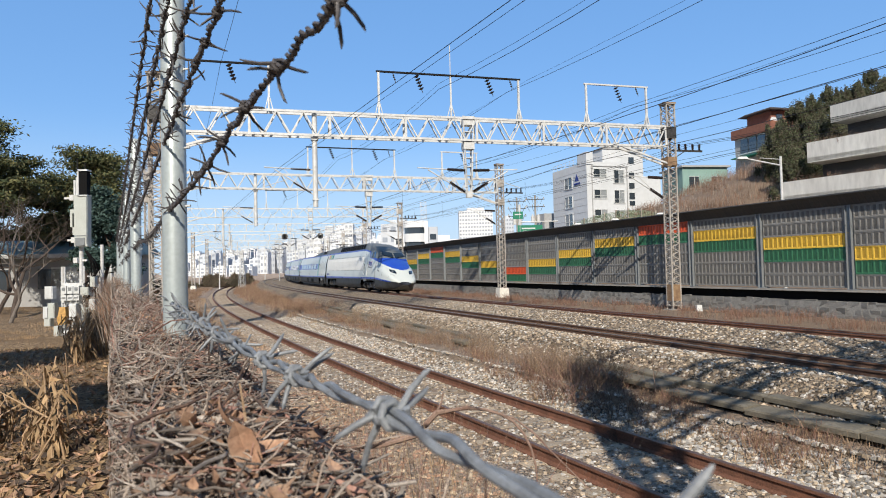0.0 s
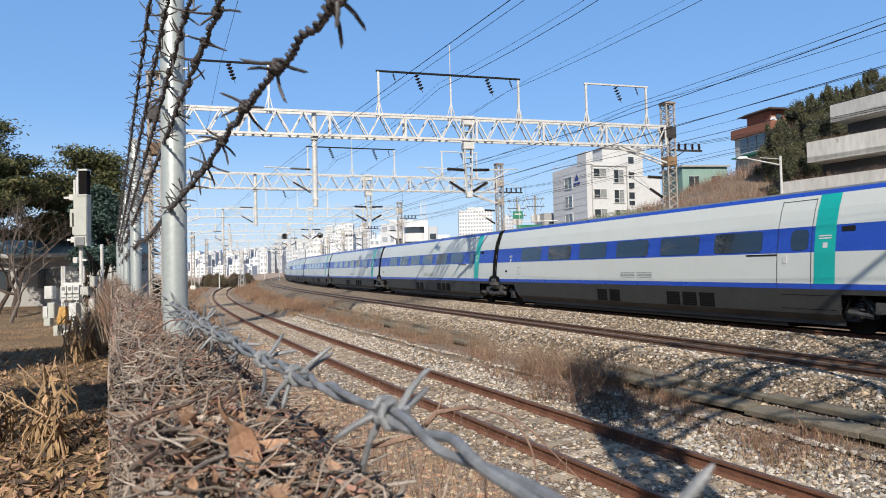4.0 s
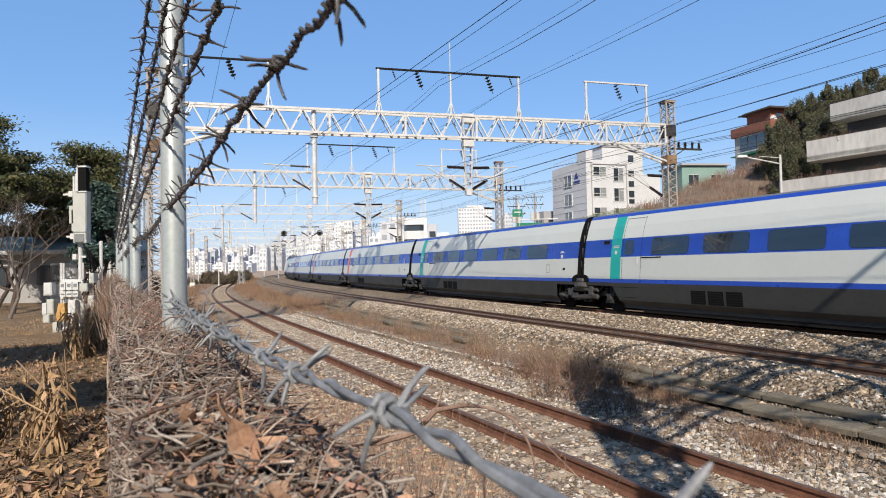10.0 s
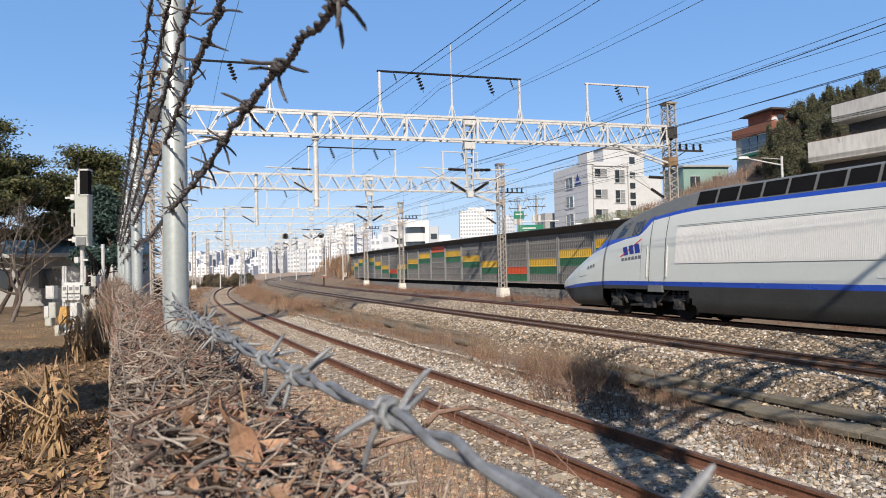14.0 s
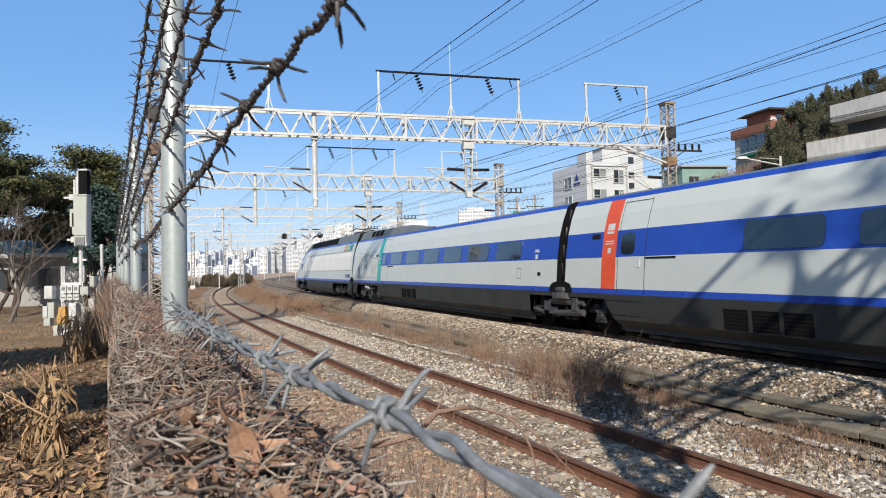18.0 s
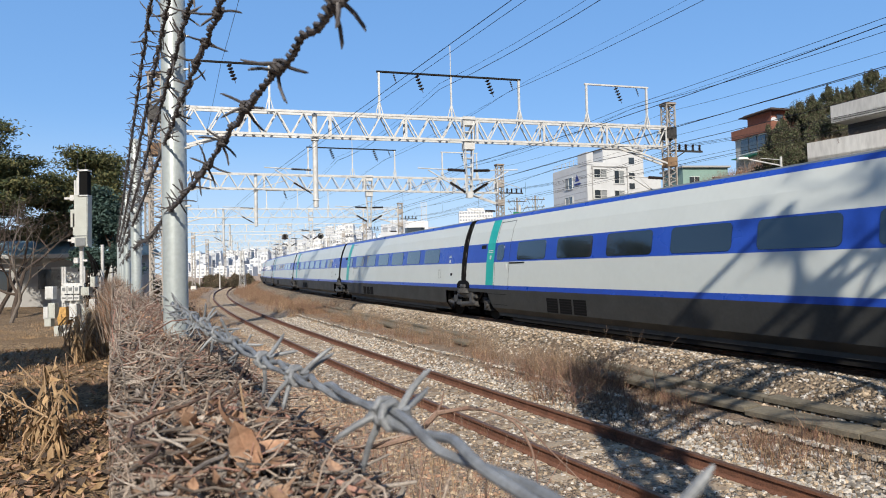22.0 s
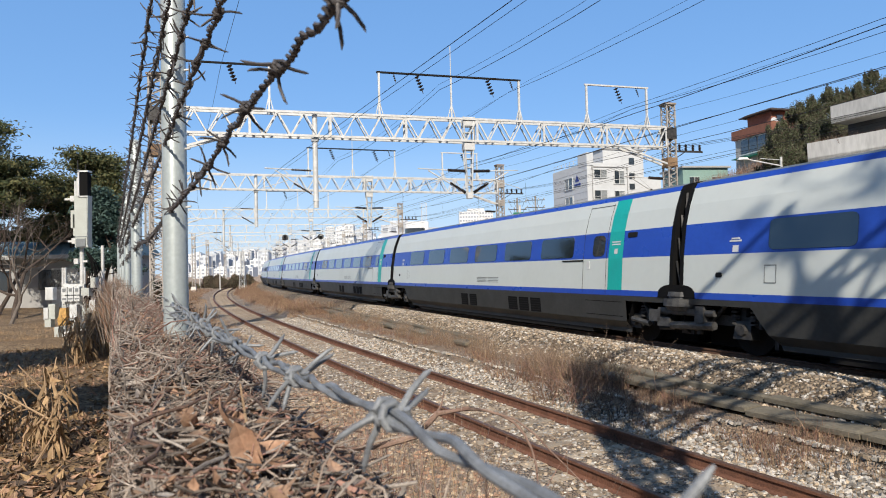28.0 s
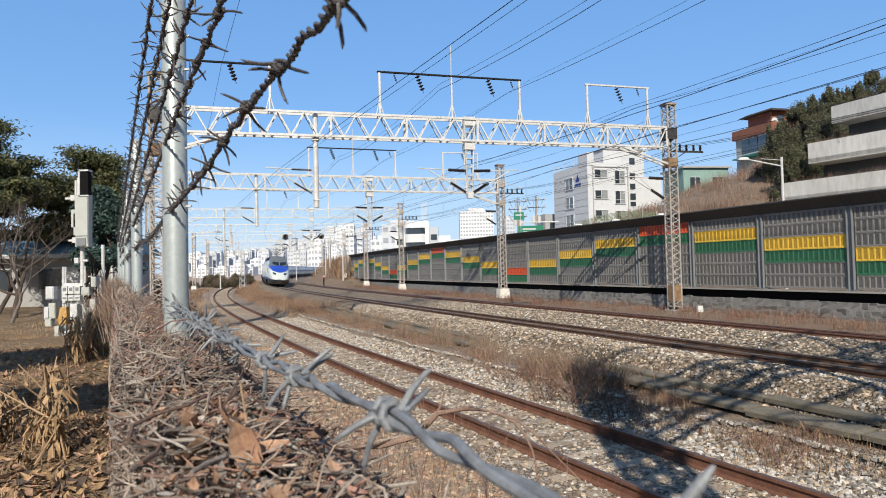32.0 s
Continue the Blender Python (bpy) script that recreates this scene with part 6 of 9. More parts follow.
def branch(g, r, p, d, length, rad, depth, wig=.25, split=(2, 3), tips=None, up=.1, n=5):
    """A limb that forks; tips collects the ends."""
    pts, rs = [p], [rad]
    k = 4
    for i in range(k):
        d = (d + Vector((r.gauss(0, wig), r.gauss(0, wig), r.gauss(0, wig) + up)) * .5).normalized()
        p = p + d * length / k
        pts.append(p)
        rs.append(rad * (1 - .45 * (i + 1) / k))
    g.tube(pts, rs, max(3, n))
    if depth == 0:
        if tips is not None:
            tips.append(p)
        return
    for i in range(r.randint(*split)):
        q = pts[r.randint(2, k)]
        e = (d + Vector((r.gauss(0, .7), r.gauss(0, .7), r.gauss(0, .45)))).normalized()
        branch(g, r, q, e, length * r.uniform(.55, .8), rad * .5, depth - 1, wig, split, tips, up, n - 1)
    branch(g, r, p, d, length * .7, rad * .5, depth - 1, wig, split, tips, up, n - 1)


# ---- the fence with barbed wire ----
H = EYE[2]


def barbed(g, a, b, r, barb, seed, pitch=.026, sag=0.0, step=.006, barb_gap=.105, nb=5, marks=(), bends=((0, 0), (1, 0)), kink=0.0):
    """Two strands twisted round each other with four-pointed barbs; marks give known knots and the way their barbs point."""
    rr = random.Random(seed)
    a, b = Vector(a), Vector(b)
    L = (b - a).length
    d = (b - a).normalized()
    u = d.orthogonal().normalized()
    w = d.cross(u)
    k = max(3, int(L / step))
    across, up = Vector((math.cos(FENCE_HEAD), -math.sin(FENCE_HEAD), 0)), Vector((0, 0, 1))
    bt, bz = [q[0] for q in bends], [q[1] for q in bends]
    ph1, ph2 = rr.uniform(0, 6), rr.uniform(0, 6)

    def centre(t):
        wob = kink * (math.sin(t * 61 + ph1) + .6 * math.sin(t * 143 + ph2))
        return a + d * t + up * (float(np.interp(t, bt, bz)) - sag * 4 * (t / L) * (1 - t / L) + wob) + across * kink * math.sin(t * 83 + ph2)

    for ph in (0, math.pi):
        pts = []
        for i in range(k + 1):
            t = L * i / k
            q = 2 * math.pi * t / pitch + ph + .7 * math.sin(t * 37 + ph1)
            pts.append(centre(t) + (u * math.cos(q) + w * math.sin(q)) * r * (1.05 + .35 * math.sin(t * 29 + ph2) ** 2))
        g.tube(pts, r, nb)
    knots = list(marks)
    t = max([m[0] for m in marks], default=0) + barb_gap * rr.uniform(.6, 1)
    while t < L:
        knots.append((t, None))
        t += barb_gap * rr.uniform(.85, 1.15)
    for t, ways in knots:
        c = centre(t)
        pts = []
        for i in range(18):                            # the barb wire's turns round the strands
            q = i * .95
            pts.append(c + d * ((i - 8.5) * r * .62) + (u * math.cos(q) + w * math.sin(q)) * r * 2.75)
        g.tube(pts, r * .95, nb)
        for j in range(4):
            if ways:
                o = (across * ways[j][0] + up * ways[j][1]).normalized()
            else:
                q = rr.uniform(0, 2 * math.pi)
                o = u * math.cos(q) + w * math.sin(q)
            e = (o + d * rr.uniform(-.45, .45)).normalized()
            s0 = c + d * ((-1.5 if j < 2 else 1.5) * r * 2.2) + o * r * 1.6
            ln = barb * rr.uniform(.8, 1.15)
            side = e.cross(d) * ln * rr.uniform(-.14, .14)
            g.tube([s0, s0 + e * ln * .45 + side, s0 + e * ln * .85 + side * 1.2, s0 + e * ln + side], [r * .85, r * .8, r * .68, r * .2], nb)


POSTS = [1.62, 4.37, 7.1, 9.85, 12.6, 15.3, 18.0, -1.1]


def build_fence():
    fn = thing("wire_fence", "overgrown fence with steel posts and barbed wire", "fence")
    for d in POSTS:
        g = Geo()
        tip = fence(d, .133, H + .84)
        foot = fence(d, .133, -.1)
        r = .028 if d < 3 else .032
        g.tube([foot, foot.lerp(tip, .5), tip, tip + Vector((0, 0, .012)), tip + Vector((0, 0, .02))], [r, r, r, r * .8, r * .2], 24 if d < 4 else 14)
        po = part("post", g, M["pole_paint"], fn, "pale blue-grey steel post", smooth=True)
        for z in (.16, .30, .40, .49, .57):
            if z * 1 + H < tip.z and d < 8:
                g = Geo()
                c = fence(d, .133, H + z)
                g.rod(c - Vector((.0, .0, 0)), c + Vector((r + .012, -.004, .002)), .003, n=5)
                part("hook", g, M["galv"], po)
    # strands: height above the eye, place across, how the height bends along the strand
    knots = ((.30, ((-.3, -1), (.5, -1), (.2, -1), (-1, .4))), (.45, ((-1, .25), (1, 0), (-1, -.35), (.4, -1))), (.593, ((-1, .35), (-.8, -.5), (.8, -.7), (.9, .1))), (.746, ((-.8, .7), (-1, -.1), (.5, -.8), (.1, -1))), (.89, ((-1, .4), (1, -.2), (.3, -1), (-.5, .9))))
    for h, a, seed, bends in ((.165, .122, 5, ((0, -.005), (.35, 0), (.5, .004), (.75, -.001), (.9, -.012), (1.5, -.014), (2.7, -.028), (3.3, -.005))), (.305, .111, 6, ((0, 0), (.75, 0), (1.1, .006), (3.3, 0))), (.40, .104, 7, ((0, 0), (3.3, 0))), (.49, .092, 8, ((0, 0), (3.3, 0))), (.57, .074, 9, ((0, 0), (3.3, 0)))):
        g = Geo()
        barbed(g, fence(.06, a, H + h), fence(3.35, a, H + h), .0019, .027, seed, marks=knots if seed == 5 else (), bends=bends, kink=.0013)
        barbed(g, fence(3.35, a, H + h), fence(12.0, a, H + h), .0022, .024, seed + 20, step=.02, nb=4, barb_gap=.11)
        part("barbed_wire", g, M["barb_dark"], fn, "dark weathered barbed wire strand")
    g = Geo()
    barbed(g, fence(.08, FENCE_W, H - .078), fence(1.7, FENCE_W, H - .066), .0023, .027, 31, pitch=.15, barb_gap=.15, kink=.0005, nb=8, step=.004,
           marks=((.05, ((.6, .8), (1, .3), (-.7, -.7), (0, -1))), (.214, ((1, .5), (1, .75), (-.85, -.6), (-.1, -1))), (.395, ((1, .45), (.9, .7), (-.7, -.8), (-.4, -1)))), bends=((0, 0), (.21, .004), (.4, -.004), (.65, -.008), (1.0, -.003), (1.62, 0)))
    barbed(g, fence(.62, FENCE_W + .008, H - .086), fence(1.5, FENCE_W - .01, H - .085), .0017, .018, 33, barb_gap=.12)
    part("barbed_wire", g, M["barb"], fn, "galvanised grey barbed wire strand")
    return fn


build_fence()


def build_vines():
    """Dead vines matted over the fence."""
    core = Geo()
    pts, ups = [], []
    for i in range(60):
        d = -.6 + i * .35
        t = FENCE_HEAD
        pts.append(fence(d, .065 + .015 * math.sin(d * 3.1), H - .205 + .02 * math.sin(d * 4.3)))
        ups.append((Vector((math.cos(t), -math.sin(t), 0)), Vector((0, 0, 1))))
    # the gaps' shade is put into this dark core, which also blocks light
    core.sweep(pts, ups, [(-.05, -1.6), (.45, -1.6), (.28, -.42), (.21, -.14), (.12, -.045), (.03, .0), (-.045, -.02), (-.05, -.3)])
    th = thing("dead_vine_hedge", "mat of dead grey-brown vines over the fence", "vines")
    part("core", core, M["brush_dark"], th, "solid dark core standing for shade between the stems")

    def surface(a, d=0.0):
        # top of the mat across the fence, lumpy along it
        lump = .011 * math.sin(d * 17 + 5 * math.sin(a * 21)) + .007 * math.sin(d * 41 + a * 60)
        return H - .145 + lump - .5 * max(0, a - .09) - 1.0 * max(0, a - .21) - 1.4 * max(0, a - .30) - 1.0 * max(0, .03 - a)

    def tame(p):
        # keeps a stem on the mat, off the path side
        t = FENCE_HEAD
        a = p.x * math.cos(t) - p.y * math.sin(t)
        k = max(.004 + .01 * math.sin(p.y * 40), min(.42, a)) - a
        return p + Vector((math.cos(t), -math.sin(t), 0)) * k

    def twigs(n, d0, d1, r0, r1, l0, l1, seed, a0=.012, a1=.18, lift=.02, pw=1.6, sides=4, flat=1.0):
        q = random.Random(seed)
        g = Geo()
        for _ in range(n):
            d = d0 + (d1 - d0) * q.random() ** pw
            a = q.uniform(a0, a1)
            drop = q.random() ** 2 * .06
            z = surface(a, d) - drop + q.uniform(-.005, lift)
            p = fence(d, a, z)
            yaw = q.gauss(0, .8) + (0 if q.random() < .7 else math.pi / 2)
            dr = fence(math.cos(yaw), math.sin(yaw), q.gauss(-.08, .22) * flat)
            dr.normalize()
            L = q.uniform(l0, l1)
            pts = [p - dr * L / 2]
            for _k in range(5):
                dr = (dr + Vector((q.gauss(0, .42), q.gauss(0, .42), q.gauss(-.03, .28) * flat))).normalized()
                pts.append(pts[-1] + dr * L / 5)
            pts = [tame(w) for w in pts]
            rr = q.uniform(r0, r1)
            g.tube(pts, [rr, rr, rr * .95, rr * .85, rr * .7, rr * .45], sides)
        return g

    part("vines", twigs(900, .38, 1.1, .0006, .0013, .05, .12, 11, a1=.22, pw=.9, sides=5, lift=.003, flat=.2), M["twig"], th, "thick grey stems lying on the mat")
    part("vines", twigs(720, .28, 1.9, .0009, .0020, .05, .15, 15, a0=.0, a1=.19, pw=.9, sides=6, lift=.012, flat=.35), M["vine_grey"], th, "coarse grey vine stems lying on the mat")
    part("vines", twigs(1000, .28, 1.7, .0008, .0018, .05, .14, 16, a0=.05, a1=.30, pw=.9, sides=6, lift=.012, flat=.35), M["vine_brown"], th, "coarse dark brown vine stems lying on the mat")
    part("vines", twigs(4800, .2, 1.4, .0004, .0014, .02, .08, 1, a1=.28, pw=.9, sides=4, lift=.012), M["twig"], th, "grey dead stems")
    part("vines", twigs(2200, .2, 1.4, .0003, .0010, .02, .075, 2, a1=.30, pw=.9, lift=.01), M["twig_red"], th, "red-brown thin stems")
    part("vines", twigs(4200, 1.0, 4.5, .0007, .0018, .05, .16, 3, a0=-.01, a1=.24, lift=.0, pw=1.5), M["twig"], th, "grey dead stems")
    part("vines", twigs(2200, 1.0, 4.5, .0006, .0016, .05, .16, 4, a0=-.01, a1=.27, pw=1.4, lift=.0), M["twig_red"], th, "red-brown thin stems")
    part("vines", twigs(2600, 4.0, 18, .002, .004, .1, .3, 5, a0=-.02, a1=.15, lift=-.03, pw=1.3), M["twig"], th, "grey dead stems")
    part("vines", twigs(1500, .3, 1.6, .0004, .0012, .03, .09, 8, a0=.27, a1=.40, pw=.9, lift=.01), M["twig_red"], th, "red-brown stems on the slope")
    part("vines", twigs(1100, .3, 1.6, .0004, .0014, .03, .09, 9, a0=.27, a1=.40, pw=.9, lift=.01), M["twig"], th, "grey dead stems")
    # stems hanging down both faces
    g = Geo()
    q = random.Random(77)
    for _ in range(1500):
        d = .25 + 7 * q.random() ** 2.2
        left = q.random() < .45
        a = .012 - .02 * q.random() if left else .30 + .08 * q.random()
        p = fence(d, a, surface(a) - q.random() * .5)
        dr = Vector((q.gauss(0, .35), q.gauss(0, .35), -1)).normalized()
        L = q.uniform(.12, .4)
        pts = [p]
        for _k in range(4):
            dr = (dr + Vector((q.gauss(0, .25), q.gauss(0, .25), q.gauss(0, .12)))).normalized()
            pts.append(pts[-1] + dr * L / 4)
        pts = [tame(w) for w in pts] if left else pts
        rr = q.uniform(.0009, .0024)
        g.tube(pts, [rr, rr, rr * .9, rr * .8, rr * .5], 4)
    part("vines", g, M["twig"], th, "stems hanging down the fence")
    # curled dead leaves caught in the mat
    g = Geo()
    for i in range(2000):
        d = .3 + 2.2 * q.random() ** 1.4
        a = q.uniform(.03, .30)
        s = q.uniform(.003, .0095)
        if i < 9:                                      # the large curled leaves lying on top
            d, a, s = .48 + .016 * i, .085 + .03 * math.sin(i * 2.4), (.023, .016, .021, .014, .019, .013, .024, .015, .018)[i]
        elif i < 44:
            d, a, s = q.uniform(.36, .85), q.uniform(.05, .24), q.uniform(.009, .019)
        c = fence(d, a, surface(a, d) + (q.uniform(.006, .014) if i < 44 else q.uniform(-.01, .012)))
        m = Euler((q.gauss(0, .7), q.gauss(0, .7), q.uniform(0, 6.28))).to_matrix()
        v = []
        for iu in range(5):
            for iv in range(3):
                u, w_ = iu / 4 * 2 - 1, iv - 1
                wd = math.sqrt(max(0, 1 - u * u)) * .45
                v.append(c + m @ Vector((u * s, w_ * wd * s, s * (.35 * w_ * w_ * wd + .3 * u * u + q.gauss(0, .05)))))
        g.add(v, [(x * 3 + y, (x + 1) * 3 + y, (x + 1) * 3 + y + 1, x * 3 + y + 1) for x in range(4) for y in range(2)])
    part("dead_leaves", g, M["dry_leaf"], th, "curled brown dead leaves")
    # a dry bramble stem that arches out of the mat, with two drooping ends, and a thin upright stalk
    g = Geo()
    g.tube([fence(d, a, H + h) for d, a, h in ((.9, .26, -.26), (.85, .34, -.255), (.832, .388, -.243), (.825, .419, -.213), (.815, .44, -.210), (.805, .46, -.207), (.79, .482, -.21), (.777, .501, -.217), (.765, .514, -.227), (.755, .524, -.243), (.745, .529, -.262), (.736, .530, -.285), (.725, .525, -.325))], [.003, .0035, .0044, .0046, .0028, .0034, .002, .0024, .0019, .002, .0017, .0016, .0008], 7)
    g.tube([fence(d, a, H + h) for d, a, h in ((.79, .482, -.21), (.765, .515, -.222), (.745, .535, -.242), (.729, .549, -.263), (.707, .566, -.288), (.682, .584, -.315))], [.0015, .0014, .0015, .0012, .001, .0006], 6)
    g.tube([fence(d, a, H + h) for d, a, h in ((.825, .419, -.213), (.83, .43, -.20), (.832, .435, -.183))], [.002, .0015, .0006], 5)
    part("bramble_stem", g, M["bramble"], th, "dry reddish bramble stem arching over the siding")
    g = Geo()
    g.tube([fence(.56, .102, H - .16), fence(.575, .103, H - .13), fence(.59, .101, H - .10)], [.0013, .0012, .0008], 5)
    part("stalk", g, M["dry_grass"], th, "thin straw stalk")
    # flat grey strips of bark and leaf lying along the mat
    for n, mat, label in ((1800, "vine_grey", "grey strips of dead bark"), (900, "thicket", "dull brown leaf scraps"), (1500, "twig_red", "thin red-brown leaf scraps")):
        g = Geo()
        for i in range(n):
            d = .3 + 1.5 * q.random() ** 1.2
            a = q.uniform(.015, .30) if mat != "twig_red" else q.uniform(.09, .31)
            s = q.uniform(.006, .022)
            wd = q.uniform(.10, .24)
            c = fence(d, a, surface(a, d) + q.uniform(-.010, .009))
            m = Euler((q.gauss(0, .45), q.gauss(0, .2), math.pi / 2 - FENCE_HEAD + math.pi + q.gauss(0, .8))).to_matrix()
            v = []
            bend = q.gauss(.25, .25)
            for iu in range(5):
                u = iu / 2 - 1
                h = math.sqrt(max(.04, 1 - u * u)) * wd
                for sgn in (-1, 0, 1):
                    v.append(c + m @ Vector((u * s, sgn * h * s, s * (bend * u * u + .3 * wd * abs(sgn) + q.gauss(0, .03)))))
            g.add(v, [(x * 3 + y, (x + 1) * 3 + y, (x + 1) * 3 + y + 1, x * 3 + y + 1) for x in range(4) for y in range(2)])
        part("dead_leaves", g, M[mat], th, label)
    return th


build_vines()


# ---- weeds and brush along the tracks ----
def strip_places(n, s0, s1, o0, o1, seed, size=(.6, 1.2), pw=1.0, bare=-.25):
    r = np.random.default_rng(seed)
    s = s0 + (s1 - s0) * r.uniform(0, 1, n) ** pw
    o = r.uniform(o0, o1, n)
    P = np.array([line(a, b).xy[:] for a, b in zip(s, o)])
    z, _ = ground_z(P[:, 0], P[:, 1])
    patchy = np.sin(s * 1.9 + 2 * np.sin(o * 3.1)) + .8 * np.sin(s * .77 + o * 4.0) + r.normal(0, .6, n)
    keep = patchy > bare
    return np.c_[P, z, r.uniform(*size, n) * np.clip(.75 + .3 * patchy, .45, 1.3)][keep]


def side_places(n, s0, s1, o0, o1, seed, size=(.6, 1.2), pw=1.0):
    r = np.random.default_rng(seed)
    s = s0 + (s1 - s0) * r.uniform(0, 1, n) ** pw
    o = r.uniform(o0, o1, n)
    P = np.array([siding(a, b).xy[:] for a, b in zip(s, o)])
    z, _ = ground_z(P[:, 0], P[:, 1])
    return np.c_[P, z, r.uniform(*size, n)]


def fence_places(n, d0, d1, a0, a1, seed, size=(.6, 1.2), pw=1.0):
    r = np.random.default_rng(seed)
    d = d0 + (d1 - d0) * r.uniform(0, 1, n) ** pw
    a = r.uniform(a0, a1, n)
    P = np.array([fence(x, y).xy[:] for x, y in zip(d, a)])
    z, _ = ground_z(P[:, 0], P[:, 1])
    return np.c_[P, z, r.uniform(*size, n)]


blades("dry_weeds", "dry straw-coloured weeds between the tracks", "weeds", strip_places(640, -3, 75, -4.2, -3.1, 1, pw=1.4), .28, .006, 50, .26, [M["dry_grass"], M["brush_red"], M["twig_red"]], 2, lean=.9)
blades("dry_weeds", "tall thin dry grass beside the cable trough", "weeds", strip_places(420, 2.5, 24, -3.7, -2.7, 51, (.5, 1.2), 1.3), .46, .005, 70, .24, [M["dry_grass"], M["thicket"], M["twig"]], 52, lean=.5)
blades("dry_weeds", "low dry grass under the cable trough", "weeds", strip_places(240, -6, 4, -3.9, -3.1, 53, (.4, 1.0)), .2, .004, 40, .2, [M["dry_grass"], M["thicket"], M["twig_red"]], 54, lean=.9)
blades("dry_weeds", "sparse dry grass on the track shoulder", "weeds", strip_places(500, -4, 50, -5.0, -2.6, 3, pw=1.4), .2, .01, 14, .2, M["dry_grass"], 4)
blades("brush", "red-brown brush along the siding", "brush", side_places(520, 24, 110, 1.9, 4.6, 5), .5, .011, 66, .5, [M["dry_grass"], M["brush_red"], M["twig_red"], M["dry_grass"]], 6, lean=.9)
blades("brush", "brown brush beyond the siding", "brush", side_places(420, 18, 100, -7.5, -2.3, 55), .46, .011, 60, .5, [M["thicket"], M["brush_red"], M["dry_grass"]], 56, lean=.9)
blades("brush", "brown dry brush at the foot of the barrier", "brush", strip_places(900, 0, 80, 9.4, 12.7, 7, bare=.5), .42, .010, 60, .5, [M["thicket"], M["brush_red"], M["twig_red"]], 8, lean=.9)
blades("brush", "red-brown brush on the bank beyond the barrier", "brush", strip_places(500, 92, 150, 9.5, 24, 9, (.8, 1.6)), 1.3, .06, 36, .8, [M["brush_red"], M["dry_grass"]], 10)
blades("brush", "tall dry weeds along the fence", "brush", fence_places(200, 13, 30, -.4, .0, 11, (.6, 1.2)), .95, .012, 26, .22, [M["dry_grass"], M["twig"]], 12)
blades("dry_weeds", "dry weeds between fence and siding", "weeds", fence_places(900, .5, 18, .45, 2.0, 13, (.4, 1.3), 1.8), .34, .004, 30, .2, [M["dry_grass"], M["brush_red"], M["twig_red"]], 14, lean=.8)
blades("dry_weeds", "short dry weeds beside the siding rails", "weeds", side_places(260, -4, 60, -2.4, -1.5, 15, (.4, 1.0)), .22, .008, 22, .18, M["dry_grass"], 16)
blades("hill_grass", "brown dry grass on the hillside", "grass", strip_places(1700, 8, 62, 19, 50, 17, (.6, 1.3)), .8, .022, 60, 1.1, [M["thicket"], M["brush_red"], M["twig"]], 18)
blades("dry_grass", "pale dry grass on the trodden ground", "grass", fence_places(900, 2.0, 24, -7, -.5, 19, (.4, 1.1), 1.3), .13, .008, 20, .25, [M["dry_grass"], M["yellow_leaf"]], 20)


def near_stems():
    # wiry stems that rise beside the mat, below the wire
    r = np.random.default_rng(41)
    n = 420
    d, a = .45 + 3.5 * r.uniform(0, 1, n) ** 1.3, r.uniform(.24, .75, n)
    P = [(*fence(x, y).xy, H - 1.15 - 1.1 * (y - .24), 1) for x, y in zip(d, a)]
    blades("dry_weeds", "wiry brown stems on the bank under the fence", "weeds", P, .42, .0028, 16, .12, [M["brush_red"], M["dry_grass"], M["twig_red"]], 42, lean=.5)
    n = 150
    d, a = .6 + .6 * r.uniform(0, 1, n), r.uniform(.28, .46, n)
    P = [(*fence(x, y).xy, H - .66 - .3 * (y - .28), 1) for x, y in zip(d, a)]
    blades("dry_weeds", "thin straw stems standing under the wire", "weeds", P, .5, .0022, 7, .07, [M["dry_grass"], M["twig"], M["twig_red"]], 45, lean=.4)


near_stems()


def hedge_stems():
    # upright brown twigs that stand out of the far part of the mat, up to the eye's height
    r = np.random.default_rng(43)
    n = 300
    d, a = 4.2 + 10 * r.uniform(0, 1, n), r.uniform(.0, .08, n)
    P = [(*fence(x, y).xy, H - .40, q) for x, y, q in zip(d, a, r.uniform(.5, 1.1, n))]
    blades("dry_weeds", "upright brown twigs standing out of the overgrown fence", "weeds", P, .38, .005, 26, .07, [M["thicket"], M["brush_red"], M["twig"]], 44, lean=.8)


hedge_stems()


def bush(s, o, size, seed, mat, name="shrub", label="leafless dark twiggy shrub beside the tracks", n=34):
    r = random.Random(seed)
    p = line(s, o)
    p.z = zs(p.x, p.y)
    sh = thing(name, label, "shrub")
    for k, nm in enumerate(("stem", "twig")):
        g = Geo()
        for i in range(n // 2):
            d = Vector((r.gauss(0, .6), r.gauss(0, .6), 1)).normalized()
            branch(g, r, p + Vector((r.gauss(0, .34 * size), r.gauss(0, .34 * size), -.02)), d, size * r.uniform(.25, .5), (.006 * size + .001) * (1 - .25 * k), 2, .3, (1, 2), None, .05, 4)
        tagged(part(nm, g, mat, sh), kind="stuff")


bush(1.3, -3.75, 1.2, 21, M["thicket"], label="rounded shrub of dry brown twigs", n=84)
bush(2.1, -3.5, 1.05, 22, M["dry_grass"], label="rounded shrub of dry straw-brown twigs", n=48)
bush(3.0, -3.6, 1.0, 11, M["thicket"], label="dense dry brown shrub beside the tracks")
bush(4.2, -3.3, .95, 12, M["thicket"], label="dense dry brown shrub beside the tracks")
bush(1.3, -4.0, .95, 1, M["twig_red"], label="reddish leafless shrub beside the tracks")
bush(2.6, -3.9, .9, 2, M["twig_red"], label="reddish leafless shrub beside the tracks")
bush(.2, -4.3, .75, 3, M["brush_dark"])
